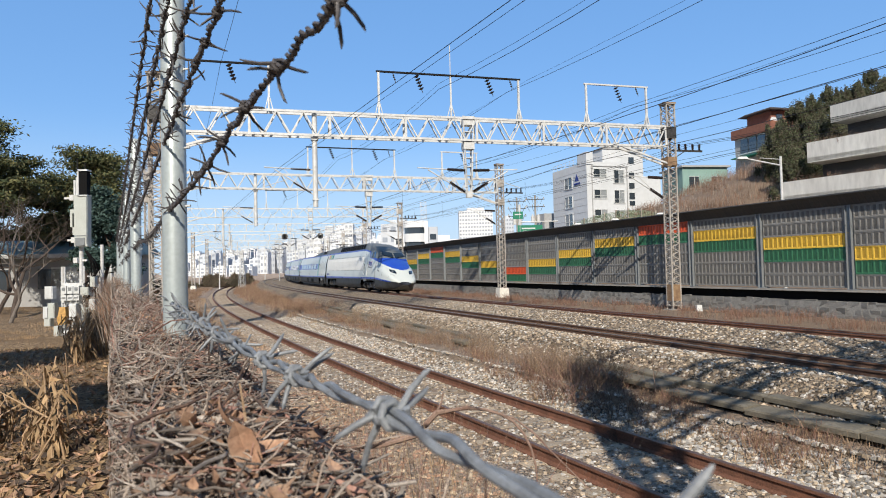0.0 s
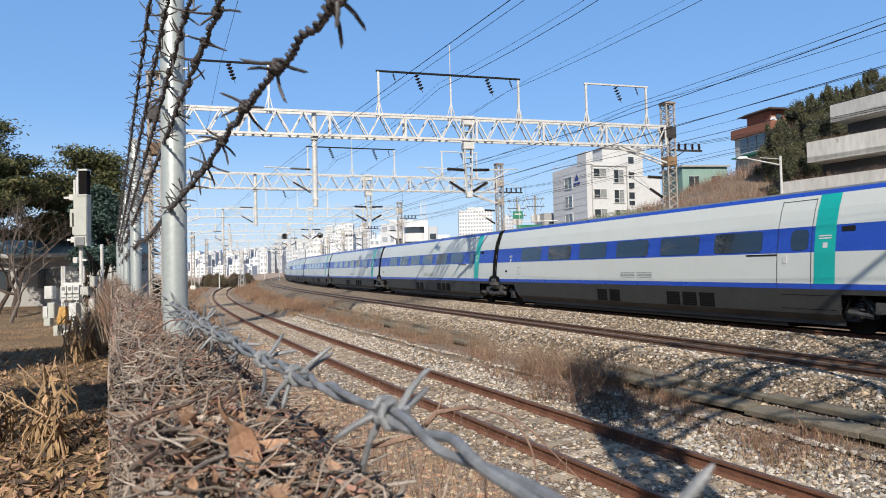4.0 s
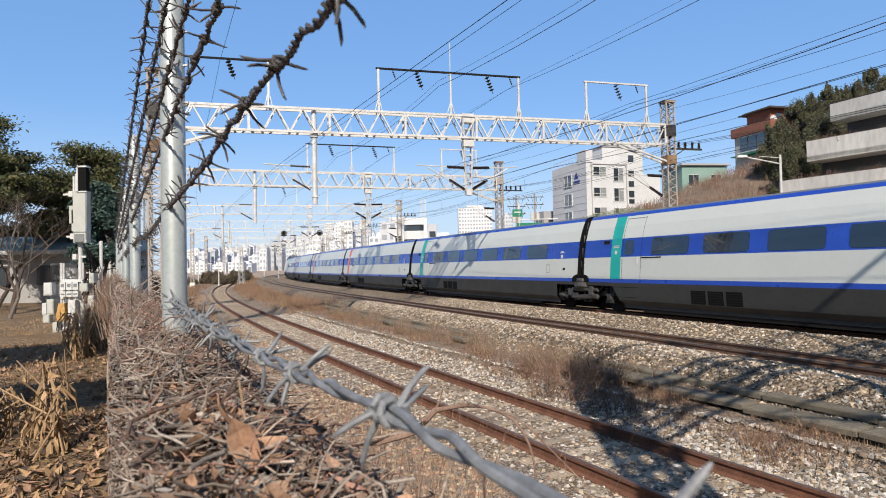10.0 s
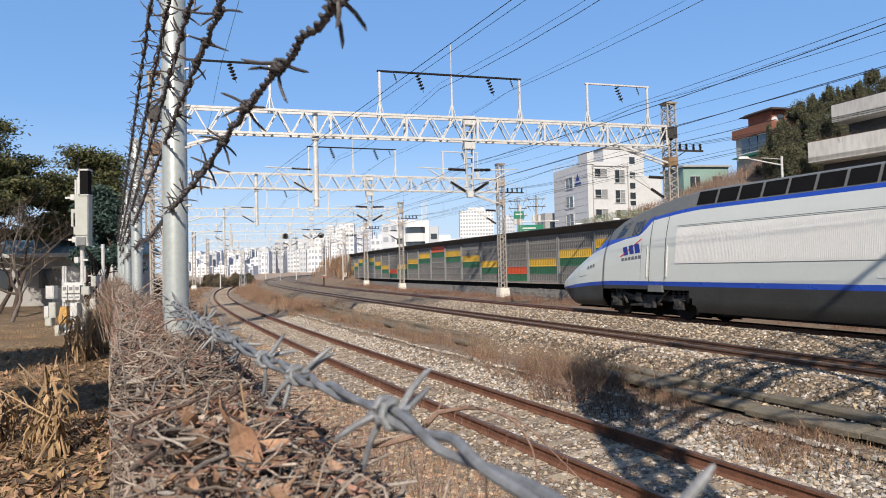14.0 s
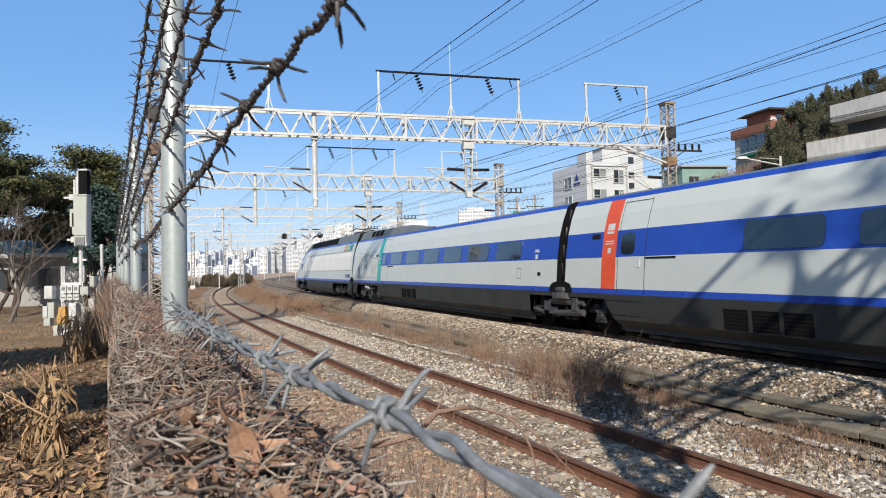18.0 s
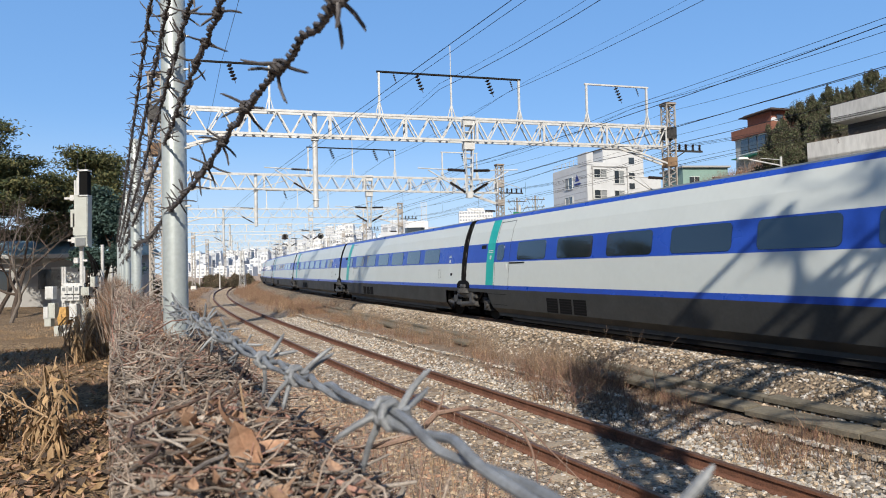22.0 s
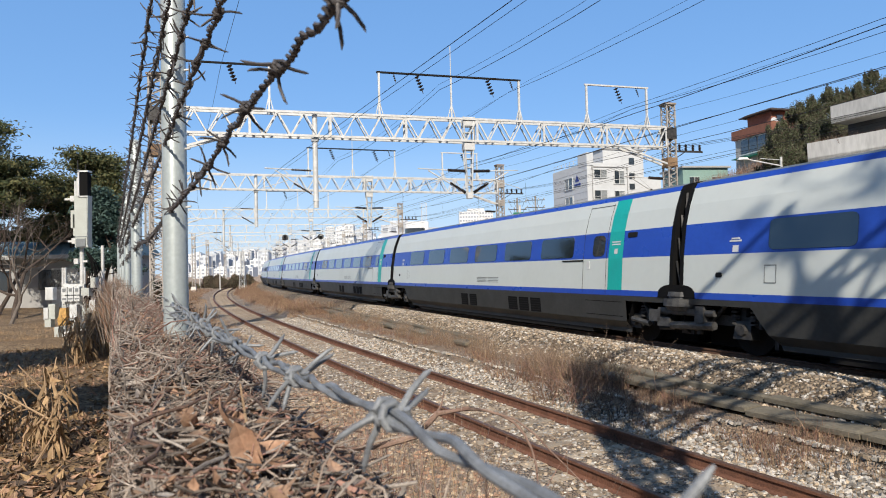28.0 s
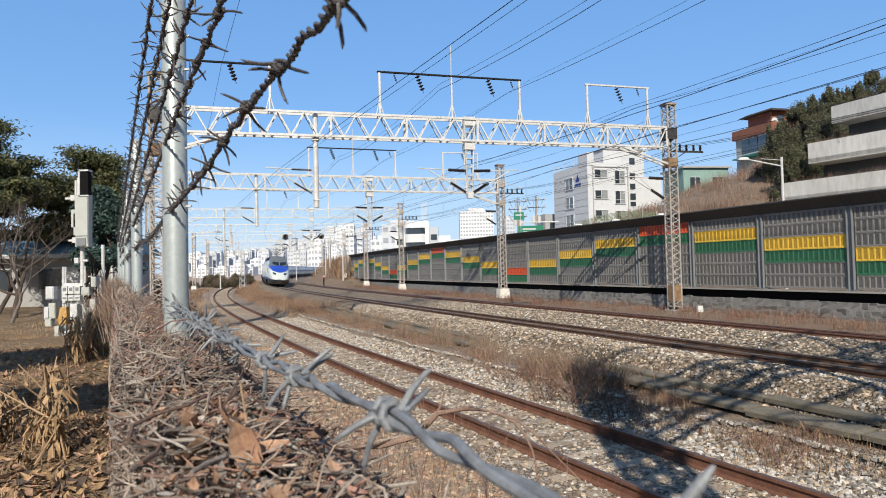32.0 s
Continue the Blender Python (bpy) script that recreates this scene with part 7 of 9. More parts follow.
bush(1.9, -4.35, .8, 6, M["brush_red"], label="reddish leafless shrub beside the tracks")
bush(3.6, -4.1, .7, 7, M["brush_red"], label="reddish leafless shrub beside the tracks")
bush(-.9, -5.1, .42, 4, M["brush_dark"], label="small dark weed on the ballast shoulder")


# ---- concrete cable trough between the tracks ----
def build_trough():
    r = random.Random(5)
    tr = thing("cable_trough", "weathered concrete cable trough lids beside the track", "cable trough")
    for row, o in ((0, -2.5), (1, -2.93)):
        s = -12.0
        while s < 30:
            L = 1.15 if s > 6 else 1.75
            if not (3.4 < s < 7.5):
                g = Geo().box((0, 0, 0), (.38, L - .03, .07)).box((0, 0, .045), (.36, L - .05, .02), taper=.93)
                m = frame_at(s + L / 2, o + r.gauss(0, .012), -.30 - .10 * row + r.gauss(0, .012)) @ pose(0, 0, 0, r.gauss(0, .8), r.gauss(-3, 1.6), r.gauss(0, .7))
                part("lid", g, M["trough"], tr, at=m)
            s += L
    return tr


build_trough()


# ---- buildings ----
M["render_white"] = material("render_white", (.63, .65, .67), .9, 0, (.56, .58, .595), .25, .6, .002, 20, fine=.05)
M["render_grey"] = material("render_grey", (.40, .40, .40), .9, 0, (.34, .34, .335), .3, .6, .002, 20, fine=.06)
# distance haze is put into these two pale, bluish wall colours
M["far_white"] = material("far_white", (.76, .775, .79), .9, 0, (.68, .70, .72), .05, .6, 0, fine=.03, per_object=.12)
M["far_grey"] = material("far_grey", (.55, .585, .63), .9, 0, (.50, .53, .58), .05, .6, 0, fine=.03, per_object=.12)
M["window_pane"] = glass("window_pane", (.03, .04, .05))
M["brick_red"] = material("brick_red", (.27, .115, .075), .9, 0, (.19, .075, .05), 2, .6, .003, 20, fine=.15)
M["teal_wall"] = material("teal_wall", (.25, .38, .345), .85, 0, (.20, .32, .29), .5, .6, .002, 20, fine=.08)
M["roof_dark"] = material("roof_dark", (.06, .045, .04), .85, 0, (.045, .035, .03), 2, .6, .003, 20, fine=.15)
M["roof_blue"] = material("roof_blue", (.30, .44, .50), .7, 0, (.24, .37, .43), 1, .6, 0, fine=.1)
M["sign_green"] = material("sign_green", (.01, .22, .12), .5, 0, fine=.03)
M["cabinet"] = material("cabinet", (.50, .53, .50), .5, 0, (.44, .46, .43), 4, .6, 0, fine=.06)
M["fence_green"] = material("fence_green", (.30, .38, .22), .6, 0, (.24, .31, .18), 2, .6, 0, fine=.1)


def building(name, label, corner, ux, w, dep, h, mat, floors, cols, depth_cols=0, win=(.55, .5), parapet=.6, group="", roof=None, wmat=None, frames=True):
    """A block with storeys of recessed windows. ux: direction of the front; the front looks to the right-hand normal's back."""
    ux = Vector((ux[0], ux[1], 0)).normalized()
    b = thing(name, label, "building", Matrix.Translation(corner) @ Matrix.Rotation(math.atan2(ux.y, ux.x), 4, "Z"), group)
    part("wall", Geo().box((w / 2, dep / 2, h / 2 - 1), (w, dep, h + 2)), mat, b)
    part("roof", Geo().box((w / 2, dep / 2, h + .1), (w - .4, dep - .4, .2)), roof or M["concrete"], b)
    if parapet:
        g = Geo()
        for c, sz in (((w / 2, .1, h + parapet / 2), (w, .2, parapet)), ((w / 2, dep - .1, h + parapet / 2), (w, .2, parapet)), ((.1, dep / 2, h + parapet / 2), (.2, dep - .4, parapet)), ((w - .1, dep / 2, h + parapet / 2), (.2, dep - .4, parapet))):
            g.box(c, sz)
        part("parapet", g, mat, b)
    fh = h / floors
    wm = wmat or M["window_pane"]
    for face, n, span in ((0, cols, w), (1, depth_cols, dep)):
        if not n:
            continue
        cw = span / n
        ww, wh = cw * win[0], fh * win[1]
        if face == 0:
            me = Geo().box((0, 0, 0), (ww, .12, wh)).mesh("pane", wm)
            fr = Geo().box((0, -.05, -wh / 2 - .03), (ww + .16, .1, .06)).box((0, -.03, 0), (.06, .08, wh)).box((0, -.03, wh / 2), (ww + .06, .08, .06)).mesh("window_frame", M["marking"])
        else:
            me = Geo().box((0, 0, 0), (.12, ww, wh)).mesh("pane", wm)
            fr = Geo().box((-.05, 0, -wh / 2 - .03), (.1, ww + .16, .06)).box((-.03, 0, 0), (.08, .06, wh)).box((-.03, 0, wh / 2), (.08, ww + .06, .06)).mesh("window_frame", M["marking"])
        for i in range(n):
            for k in range(floors):
                p = ((i + .5) * cw, -.03, (k + .55) * fh) if face == 0 else (-.03, (i + .5) * cw, (k + .55) * fh)
                wi = part("window", me, None, b, at=Matrix.Translation(p))
                if frames:
                    part("window_frame", fr, None, wi)
    return b


# white four-storey block behind the barrier
wb = building("office_building", "white four-storey building with paired sliding windows", (19.6, 84, 3.2), (1, .30), 6.3, 10, 12.1, M["render_white"], 4, 0, 0, parapet=.35)
M["curtain"] = material("curtain", (.30, .32, .33), .5, 0, (.22, .24, .25), 2, .6, 0, fine=.1)


def sliding_window(x, z, w, h, y=0.0, side=False):
    """Two sashes in a white frame; side: in the end wall."""
    def box(u, v, d, su, sv, sd):
        return ((d, u, v), (sd, su, sv)) if side else ((u, d, v), (su, sd, sv))
    wi = part("window", Geo().box(*box(x - w / 4, z, y - .02, w / 2 - .04, h - .04, .06)), M["window_pane"], wb)
    part("pane", Geo().box(*box(x + w / 4, z, y - .02, w / 2 - .04, h - .04, .06)), M["curtain"], wi, "pane with a grey curtain")
    for u, v, su, sv in ((x, z + h / 2, w + .1, .07), (x, z - h / 2, w + .22, .09), (x - w / 2, z, .07, h), (x + w / 2, z, .07, h), (x, z, .06, h), (x, z - h * .18, w, .05)):
        part("frame_bar", Geo().box(*box(u, v, y - .05, su, sv, .12)), M["marking"], wi)


for z, h in ((10.95, 1.15), (8.1, 1.2), (5.4, 1.2), (2.6, 1.2)):
    sliding_window(2.0, z, 1.95, h)
for z in (10.5, 7.75, 5.0, 2.2):
    sliding_window(4.9, z, 1.55, 1.8)
for z in (10.15, 7.45, 4.95, 2.2):
    sliding_window(5.1, z, 2.2, 1.65, side=True)
part("stair_tower", Geo().box((7.6, 6.4, 6.7), (6.6, 6.8, 16.4)), M["render_white"], wb)
part("tower_roof", Geo().box((7.6, 6.4, 14.98), (6.9, 7.1, .16)), M["render_grey"], wb)
for z, h in ((13.35, .9), (11.2, .8), (9.7, .8), (8.25, .9), (7.2, .6), (5.4, .9)):
    part("window", Geo().box((8.9, 2.97, z), (.85, .12, h)), M["window_pane"], wb, "narrow dark stair window")
part("wing", Geo().box((13.0, 8.0, 5.2), (4.4, 6, 12.4)), M["render_white"], wb)
part("corner_block", Geo().box((.45, 1.1, 12.95), (1.0, 2.4, 1.7)), M["render_white"], wb)
for y in np.arange(2.6, 9.9, 1.2):
    part("railing_post", Geo().rod((.12, y, 12.4), (.12, y, 13.3), .03, n=5), M["galv"], wb)
part("railing", Geo().rod((.12, 2.4, 13.3), (.12, 9.9, 13.3), .03, n=5).rod((.12, 2.4, 12.9), (.12, 9.9, 12.9), .02, n=5).rod((.9, .12, 13.2), (6.2, .12, 13.2), .025, n=5), M["galv"], wb)
part("cornice", Geo().box((3.6, -.06, 11.9), (5.4, .1, .1)), M["render_grey"], wb)
for k in range(1, 13):
    part("wall_joint", Geo().box((-.012, 5.0, k * .95), (.02, 9.9, .035)), M["render_grey"], wb)
part("roof_mark", Geo().add([(-.04, 2.1, 10.2), (-.04, 3.3, 10.2), (-.04, 2.7, 11.2)], [(0, 2, 1)]), M["logo_blue"], wb, "dark blue triangle sign on the side wall")
part("roof_mark", Geo().box((-.05, 2.6, 9.8), (.04, 1.7, .25)), M["logo_blue"], wb)
for x in (.75, 6.15):
    part("drain_pipe", Geo().rod((x, -.1, 0), (x, -.1, 12.0), .07).box((x, -.1, 11.7), (.22, .2, .3)), M["render_grey"], wb)
building("apartment_building", "grey block beside the white building", (15.7, 96, 3), (1, .3), 3.4, 3.4, 6.2, M["render_grey"], 2, 1, 1)
# brick house on the hill
hb = thing("brick_house", "red brick house with dark roof on the hillside", "house", Matrix.Translation((44.6, 85, 11.2)) @ Matrix.Rotation(.28, 4, "Z"))
part("wall", Geo().box((3.8, 3, 3.4), (7.6, 6, 10.6)), M["render_grey"], hb)
part("balcony", Geo().box((3.6, 2.5, 8.75), (8.2, 7.4, 1.3)), M["brick_red"], hb)
part("attic", Geo().box((4.6, 3.5, 10.3), (5.2, 4.4, 2.6)), M["brick_red"], hb)
part("roof", Geo().box((4.6, 3.5, 11.7), (6.6, 5.8, .35), taper=.85), M["roof_dark"], hb)
for x in (.9, 2.4, 3.9):
    part("window", Geo().box((x, -.05, 6.9), (1.3, .12, 2.0)), M["window_pane"], hb)
    part("window", Geo().box((x, -.05, 2.0), (1.2, .12, 1.6)), M["window_pane"], hb)
part("awning", Geo().box((3.2, -.8, 5.3), (7.0, 1.6, .12)), M["sign_green"], hb)
part("verandah_frame", Geo().box((3.3, -.12, 8.0), (7.0, .1, .14)).box((3.3, -.12, 5.9), (7.0, .1, .12)), M["roof_dark"], hb)
for x in (.1, 1.65, 3.15, 4.7, 6.5):
    part("verandah_post", Geo().box((x, -.12, 6.95), (.1, .1, 2.1)), M["marking"], hb)
part("attic_window", Geo().box((3.4, 1.24, 10.3), (1.0, .1, 1.3)), M["window_pane"], hb)
part("fascia", Geo().box((4.6, 3.5, 11.5), (6.9, 6.1, .12)), M["roof_dark"], hb)
part("air_conditioner", Geo().box((5.6, -.4, 4.5), (1.0, .5, .8)).box((5.6, -.67, 4.5), (.6, .04, .6)), M["marking"], hb)
for y in (.9, 2.5, 4.1):
    part("window", Geo().box((-.05, y, 6.9), (.12, 1.3, 2.0)), M["window_pane"], hb)
    part("window", Geo().box((-.05, y, 2.4), (.12, 1.1, 1.5)), M["window_pane"], hb)
part("verandah_rail", Geo().box((-.12, 2.6, 8.0), (.1, 5.4, .14)).box((-.12, 2.6, 5.8), (.1, 5.4, .14)), M["marking"], hb)
part("side_awning", Geo().box((-.7, 2.6, 5.2), (1.3, 5.6, .12)), M["sign_green"], hb)
part("satellite_dish", Geo().rod((1.6, .4, 9.8), (1.6, .25, 9.8), .55, .5, n=12), M["render_white"], hb)
# teal house
tb = building("teal_house", "low teal-painted house with flat grey roof", (35.6, 92, 11.2), (1, .15), 7.2, 6, 4.3, M["teal_wall"], 1, 2, 0, (.42, .4), .3)
part("eaves", Geo().box((3.6, 3, 4.7), (7.8, 6.8, .25)), M["render_grey"], tb)


# stepped concrete terraces
def terrace(p, q, h, back, group="hillside terraces"):
    t = thing("terrace_wall", "long pale concrete terrace parapet with dry plants", "terrace wall", group=group)
    p, q = Vector(p), Vector(q)
    d = (q - p).normalized()
    nrm = Vector((d.y, -d.x, 0))
    if nrm.x < 0:
        nrm = -nrm
    q2 = p + d * 26
    g = Geo()
    a, b, c, e = p, q2, q2 + nrm * .3, p + nrm * .3
    g.add([a, b, c, e] + [v + Vector((0, 0, h)) for v in (a, b, c, e)], [(0, 1, 2, 3), (4, 5, 6, 7), (0, 1, 5, 4), (1, 2, 6, 5), (2, 3, 7, 6), (3, 0, 4, 7)])
    part("parapet", g, M["terrace_wall"], t)
    g = Geo()
    z0 = Vector((0, 0, -.05))
    back_v = nrm * back
    up = Vector((0, 0, .35))
    g.add([p + z0, q2 + z0, q2 + back_v + z0, p + back_v + z0, p + z0 + up, q2 + z0 + up, q2 + back_v + z0 + up, p + back_v + z0 + up], [(3, 2, 1, 0), (4, 5, 6, 7), (0, 1, 5, 4), (3, 0, 4, 7)])
    part("slab", g, M["terrace_wall"], t)
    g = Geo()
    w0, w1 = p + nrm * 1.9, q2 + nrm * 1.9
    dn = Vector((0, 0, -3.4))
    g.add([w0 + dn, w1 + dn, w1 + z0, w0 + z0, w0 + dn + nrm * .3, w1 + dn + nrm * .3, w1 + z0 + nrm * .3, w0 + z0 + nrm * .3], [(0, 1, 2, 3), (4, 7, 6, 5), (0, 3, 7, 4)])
    # the shade under the terrace is put into this wall's dark colour
    part("back_wall", g, M["cap_dark"], t, "back wall coloured dark for the shade below the terrace")
    pl = [(*(p + d * (i * .22) + nrm * rng.uniform(.4, 1.3)).xy, p.z + h * .7, rng.uniform(.5, 1.2)) for i in range(118)]
    blades("dry_plants", "dry brown plants hanging over a terrace", "plants", pl, .8, .016, 60, .45, [M["thicket"], M["brush_red"], M["twig"]], int(p.z * 10))


terrace((21.71, 40, 5.58), (24.6, 35, 5.58), 1.2, 5)
terrace((25.87, 44, 8.66), (28.3, 39.75, 8.66), 1.38, 6)
terrace((30.14, 48, 12.34), (31.65, 44.25, 12.34), 1.3, 7)

# low green fence on the edge of the hill road
fe = thing("mesh_fence", "pale green mesh fence along the hill road", "fence")
prev = None
for s in np.arange(14.4, 60, 1.8):
    p = line(s, 19.6 + .125 * (s - 14.4))
    p.z = zs(p.x, p.y) - .1
    part("post", Geo().box(p + Vector((0, 0, .75)), (.1, .1, 1.5)), M["bark_pale"], fe)
    if prev is not None:
        g = Geo()
        for z in np.arange(.15, 1.35, .1):
            g.rod(prev + Vector((0, 0, z)), p + Vector((0, 0, z)), .016, n=4)
        for i in range(12):
            a = prev.lerp(p, i / 12)
            g.rod(a + Vector((0, 0, .1)), a + Vector((0, 0, 1.35)), .012, n=4)
        part("mesh_panel", g, M["fence_green"], fe)
    prev = p

# street lamp behind the barrier
lp = thing("street_lamp", "white street lamp on a tall pole behind the barrier", "street lamp", Matrix.Translation((16.9, 31, 0)))
part("pole", Geo().rod((0, 0, .1), (0, 0, 7.0), .08, .055, n=10), M["galv"], lp)
part("arm", Geo().rod((0, 0, 6.55), (-1.7, .1, 6.95), .035, n=8).rod((0, 0, 6.85), (-1.0, .05, 6.95), .015, n=6), M["galv"], lp)
part("lamp_head", Geo().box((-1.85, .1, 6.98), (.55, .2, .12), taper=.7), M["marking"], lp)
for s in (22, 31, 26.5):
    p = line(s, 17.5)
    l2 = thing("street_lamp", "white street lamp behind the barrier", "street lamp", Matrix.Translation((p.x, p.y, 0)))
    part("pole", Geo().rod((0, 0, .1), (0, 0, 4.9), .07, .05, n=8), M["galv"], l2)
    part("lamp_head", Geo().box((-.3, 0, 4.95), (.55, .2, .1), taper=.7).rod((0, 0, 4.85), (-.3, 0, 4.95), .03), M["marking"], l2)

# road sign gantry
sg = thing("road_sign", "green road sign on a pole above the road", "road sign", Matrix.Translation((9.3, 75, .2)))
part("pole", Geo().rod((0, 0, 0), (0, 0, 9), .15, n=8).rod((0, 0, 6.9), (4.6, 0, 6.9), .08), M["galv"], sg)
part("sign_board", Geo().box((1.2, -.1, 5.9), (3.0, .08, 1.2)).box((-.2, -.1, 7.7), (1.2, .08, .9)), M["sign_green"], sg)
part("sign_text", Geo().box((1.0, -.16, 6.1), (1.6, .03, .16)).box((.9, -.16, 5.75), (1.2, .03, .16)).box((-.2, -.16, 7.8), (.8, .03, .14)), M["marking"], sg, "white writing as plain bars")

# office block with rounded white bands
ob = thing("office_building", "white office block with dark window bands", "building", Matrix.Translation((-10.8, 150, -1)))


def rounded_front(g, x0, x1, y, r, z0, z1):
    """A storey's wall that turns round both front corners."""
    pts = [(x0, y + 10)] + [(x0 + r - r * math.cos(radians(15 * k)), y + r - r * math.sin(radians(15 * k))) for k in range(7)]
    pts += [(x1 - r + r * math.sin(radians(15 * k)), y + r - r * math.cos(radians(15 * k))) for k in range(7)] + [(x1, y + 10)]
    n = len(pts)
    v = [(x, w, z0) for x, w in pts] + [(x, w, z1) for x, w in pts]
    g.add(v, [(k, k + 1, n + k + 1, n + k) for k in range(n - 1)] + [tuple(range(n, 2 * n)), tuple(range(n - 1, -1, -1))])
    return g


part("core", rounded_front(Geo(), 1.5, 6.9, .5, 1.9, 0, 13.6), M["window_pane"], ob, "dark glazing behind the wall bands")
for z0, z1 in ((0, 4.2), (5.7, 7.7), (9.2, 11.2), (12.7, 14.3)):
    part("wall_band", rounded_front(Geo(), 1.3, 7.1, .2, 2.1, z0, z1), M["far_white"], ob, "rounded white wall band")
part("pier", Geo().box((6.9, 1.2, 7.1), (.9, 1.8, 14.2)), M["far_white"], ob)
part("side_wing", Geo().box((.3, 6, 5.4), (2.6, 9, 10.8)), M["far_white"], ob)
for z in (6.2, 9.4):
    part("window", Geo().box((.3, 1.45, z), (1.6, .2, 1.4)), M["window_pane"], ob, "dark window of the wing")
part("side_wing", Geo().box((8.4, 5, 6.4), (2.4, 7, 12.8)), M["far_grey"], ob)
for z in (5.4, 7.9, 10.4):
    part("window", Geo().box((8.5, 1.45, z), (1.5, .2, 1.3)), M["window_pane"], ob, "dark window of the wing")
g = Geo()
for x in (5.6, 6.9):
    for w in (3.4, 4.6):
        g.bar((x, w, 14), (x, w, 19), .12, .12)
for k in range(5):
    g.bar((5.6, 3.4, 14 + k), (6.9, 3.4, 15 + k), .08, .08).bar((6.9, 3.4, 14 + k), (5.6, 3.4, 15 + k), .08, .08).bar((5.6, 3.4, 15 + k), (6.9, 3.4, 15 + k), .08, .08)
part("roof_mast", g, M["far_grey"], ob, "lattice antenna frame on the roof")

# power poles with insulators and transformer cans behind the barrier
for x, y, h, n in ((9.6, 80, 10.6, 3), (11.95, 80, 10.8, 2)):
    up = thing("power_pole", "concrete power pole with crossarms, insulators and grey transformers", "utility pole", Matrix.Translation((x, y, 0)))
    part("pole", Geo().rod((0, 0, 0), (0, 0, h), .17, .11, n=10), M["concrete"], up)
    for k in range(n):
        z = h - .5 - k * .95
        arm = part("cross_arm", Geo().bar((-1.2, -.1, z), (1.2, -.1, z), .09, .09), M["steel_grime"], up)
        for j in range(4):
            part("insulator", Geo().rod((-1.1 + j * .73, -.1, z), (-1.1 + j * .73, -.1, z + .28), .07, .05, n=7), M["marking"], arm)
            g = Geo()
            g.tube([(-1.1 + j * .73, -.14, z + .25), (-1.0 + j * .6, -.3, z - .15), (-.7 + j * .45, -.25, z - .6)], .025, 5)
            part("jumper_wire", g, M["steel_grime"], arm)
    for j in (-1, 1):
        part("transformer", Geo().rod((.36 * j, -.2, h - 3.5), (.36 * j, -.2, h - 2.6), .24, n=12).rod((.36 * j, -.2, h - 2.6), (.36 * j, -.2, h - 2.4), .08, n=8), M["galv"], up, "grey transformer can")


def tower_block(x, y, w, d, h, turn, mat, floors, cols, name="apartment_tower", label="distant pale apartment tower"):
    b = thing(name, label, "building", Matrix.Translation((x, y, -1)) @ Matrix.Rotation(turn, 4, "Z"), "distant city blocks")
    part("wall", Geo().box((0, 0, h / 2), (w, d, h)), mat, b)
    part("roof", Geo().box((0, 0, h + .8), (w * .5, d * .6, 1.6)), mat, b)
    g = Geo()
    for i in range(cols):
        for k in range(floors):
            g.box((-w / 2 + (i + .5) * w / cols, -d / 2, (k + .5) * h / floors), (w / cols * .6, .3, h / floors * .45))
    tagged(part("glazing", g, M["hazed_pane"], b), kind="stuff")
    return b


r3 = random.Random(99)
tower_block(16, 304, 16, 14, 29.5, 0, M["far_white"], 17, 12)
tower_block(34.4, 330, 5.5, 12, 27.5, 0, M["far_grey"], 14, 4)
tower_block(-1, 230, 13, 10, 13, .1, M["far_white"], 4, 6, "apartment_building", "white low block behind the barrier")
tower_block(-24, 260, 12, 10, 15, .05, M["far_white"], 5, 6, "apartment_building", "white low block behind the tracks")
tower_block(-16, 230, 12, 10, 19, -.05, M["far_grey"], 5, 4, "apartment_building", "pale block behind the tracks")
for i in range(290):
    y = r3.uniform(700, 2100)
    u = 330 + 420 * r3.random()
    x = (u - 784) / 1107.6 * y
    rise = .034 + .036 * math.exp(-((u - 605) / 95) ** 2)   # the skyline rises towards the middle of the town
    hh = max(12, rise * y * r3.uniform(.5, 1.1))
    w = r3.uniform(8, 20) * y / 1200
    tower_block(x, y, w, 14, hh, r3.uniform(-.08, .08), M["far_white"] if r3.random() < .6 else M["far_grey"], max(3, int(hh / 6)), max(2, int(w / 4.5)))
for i in range(12):
    y = r3.uniform(380, 560)
    x = (r3.uniform(335, 440) - 784) / 1107.6 * y
    tower_block(x, y, r3.uniform(6, 12), 9, r3.uniform(4, 8), r3.uniform(-.2, .2), M["far_white"], 3, 4, "apartment_building", "white low building beyond the siding")

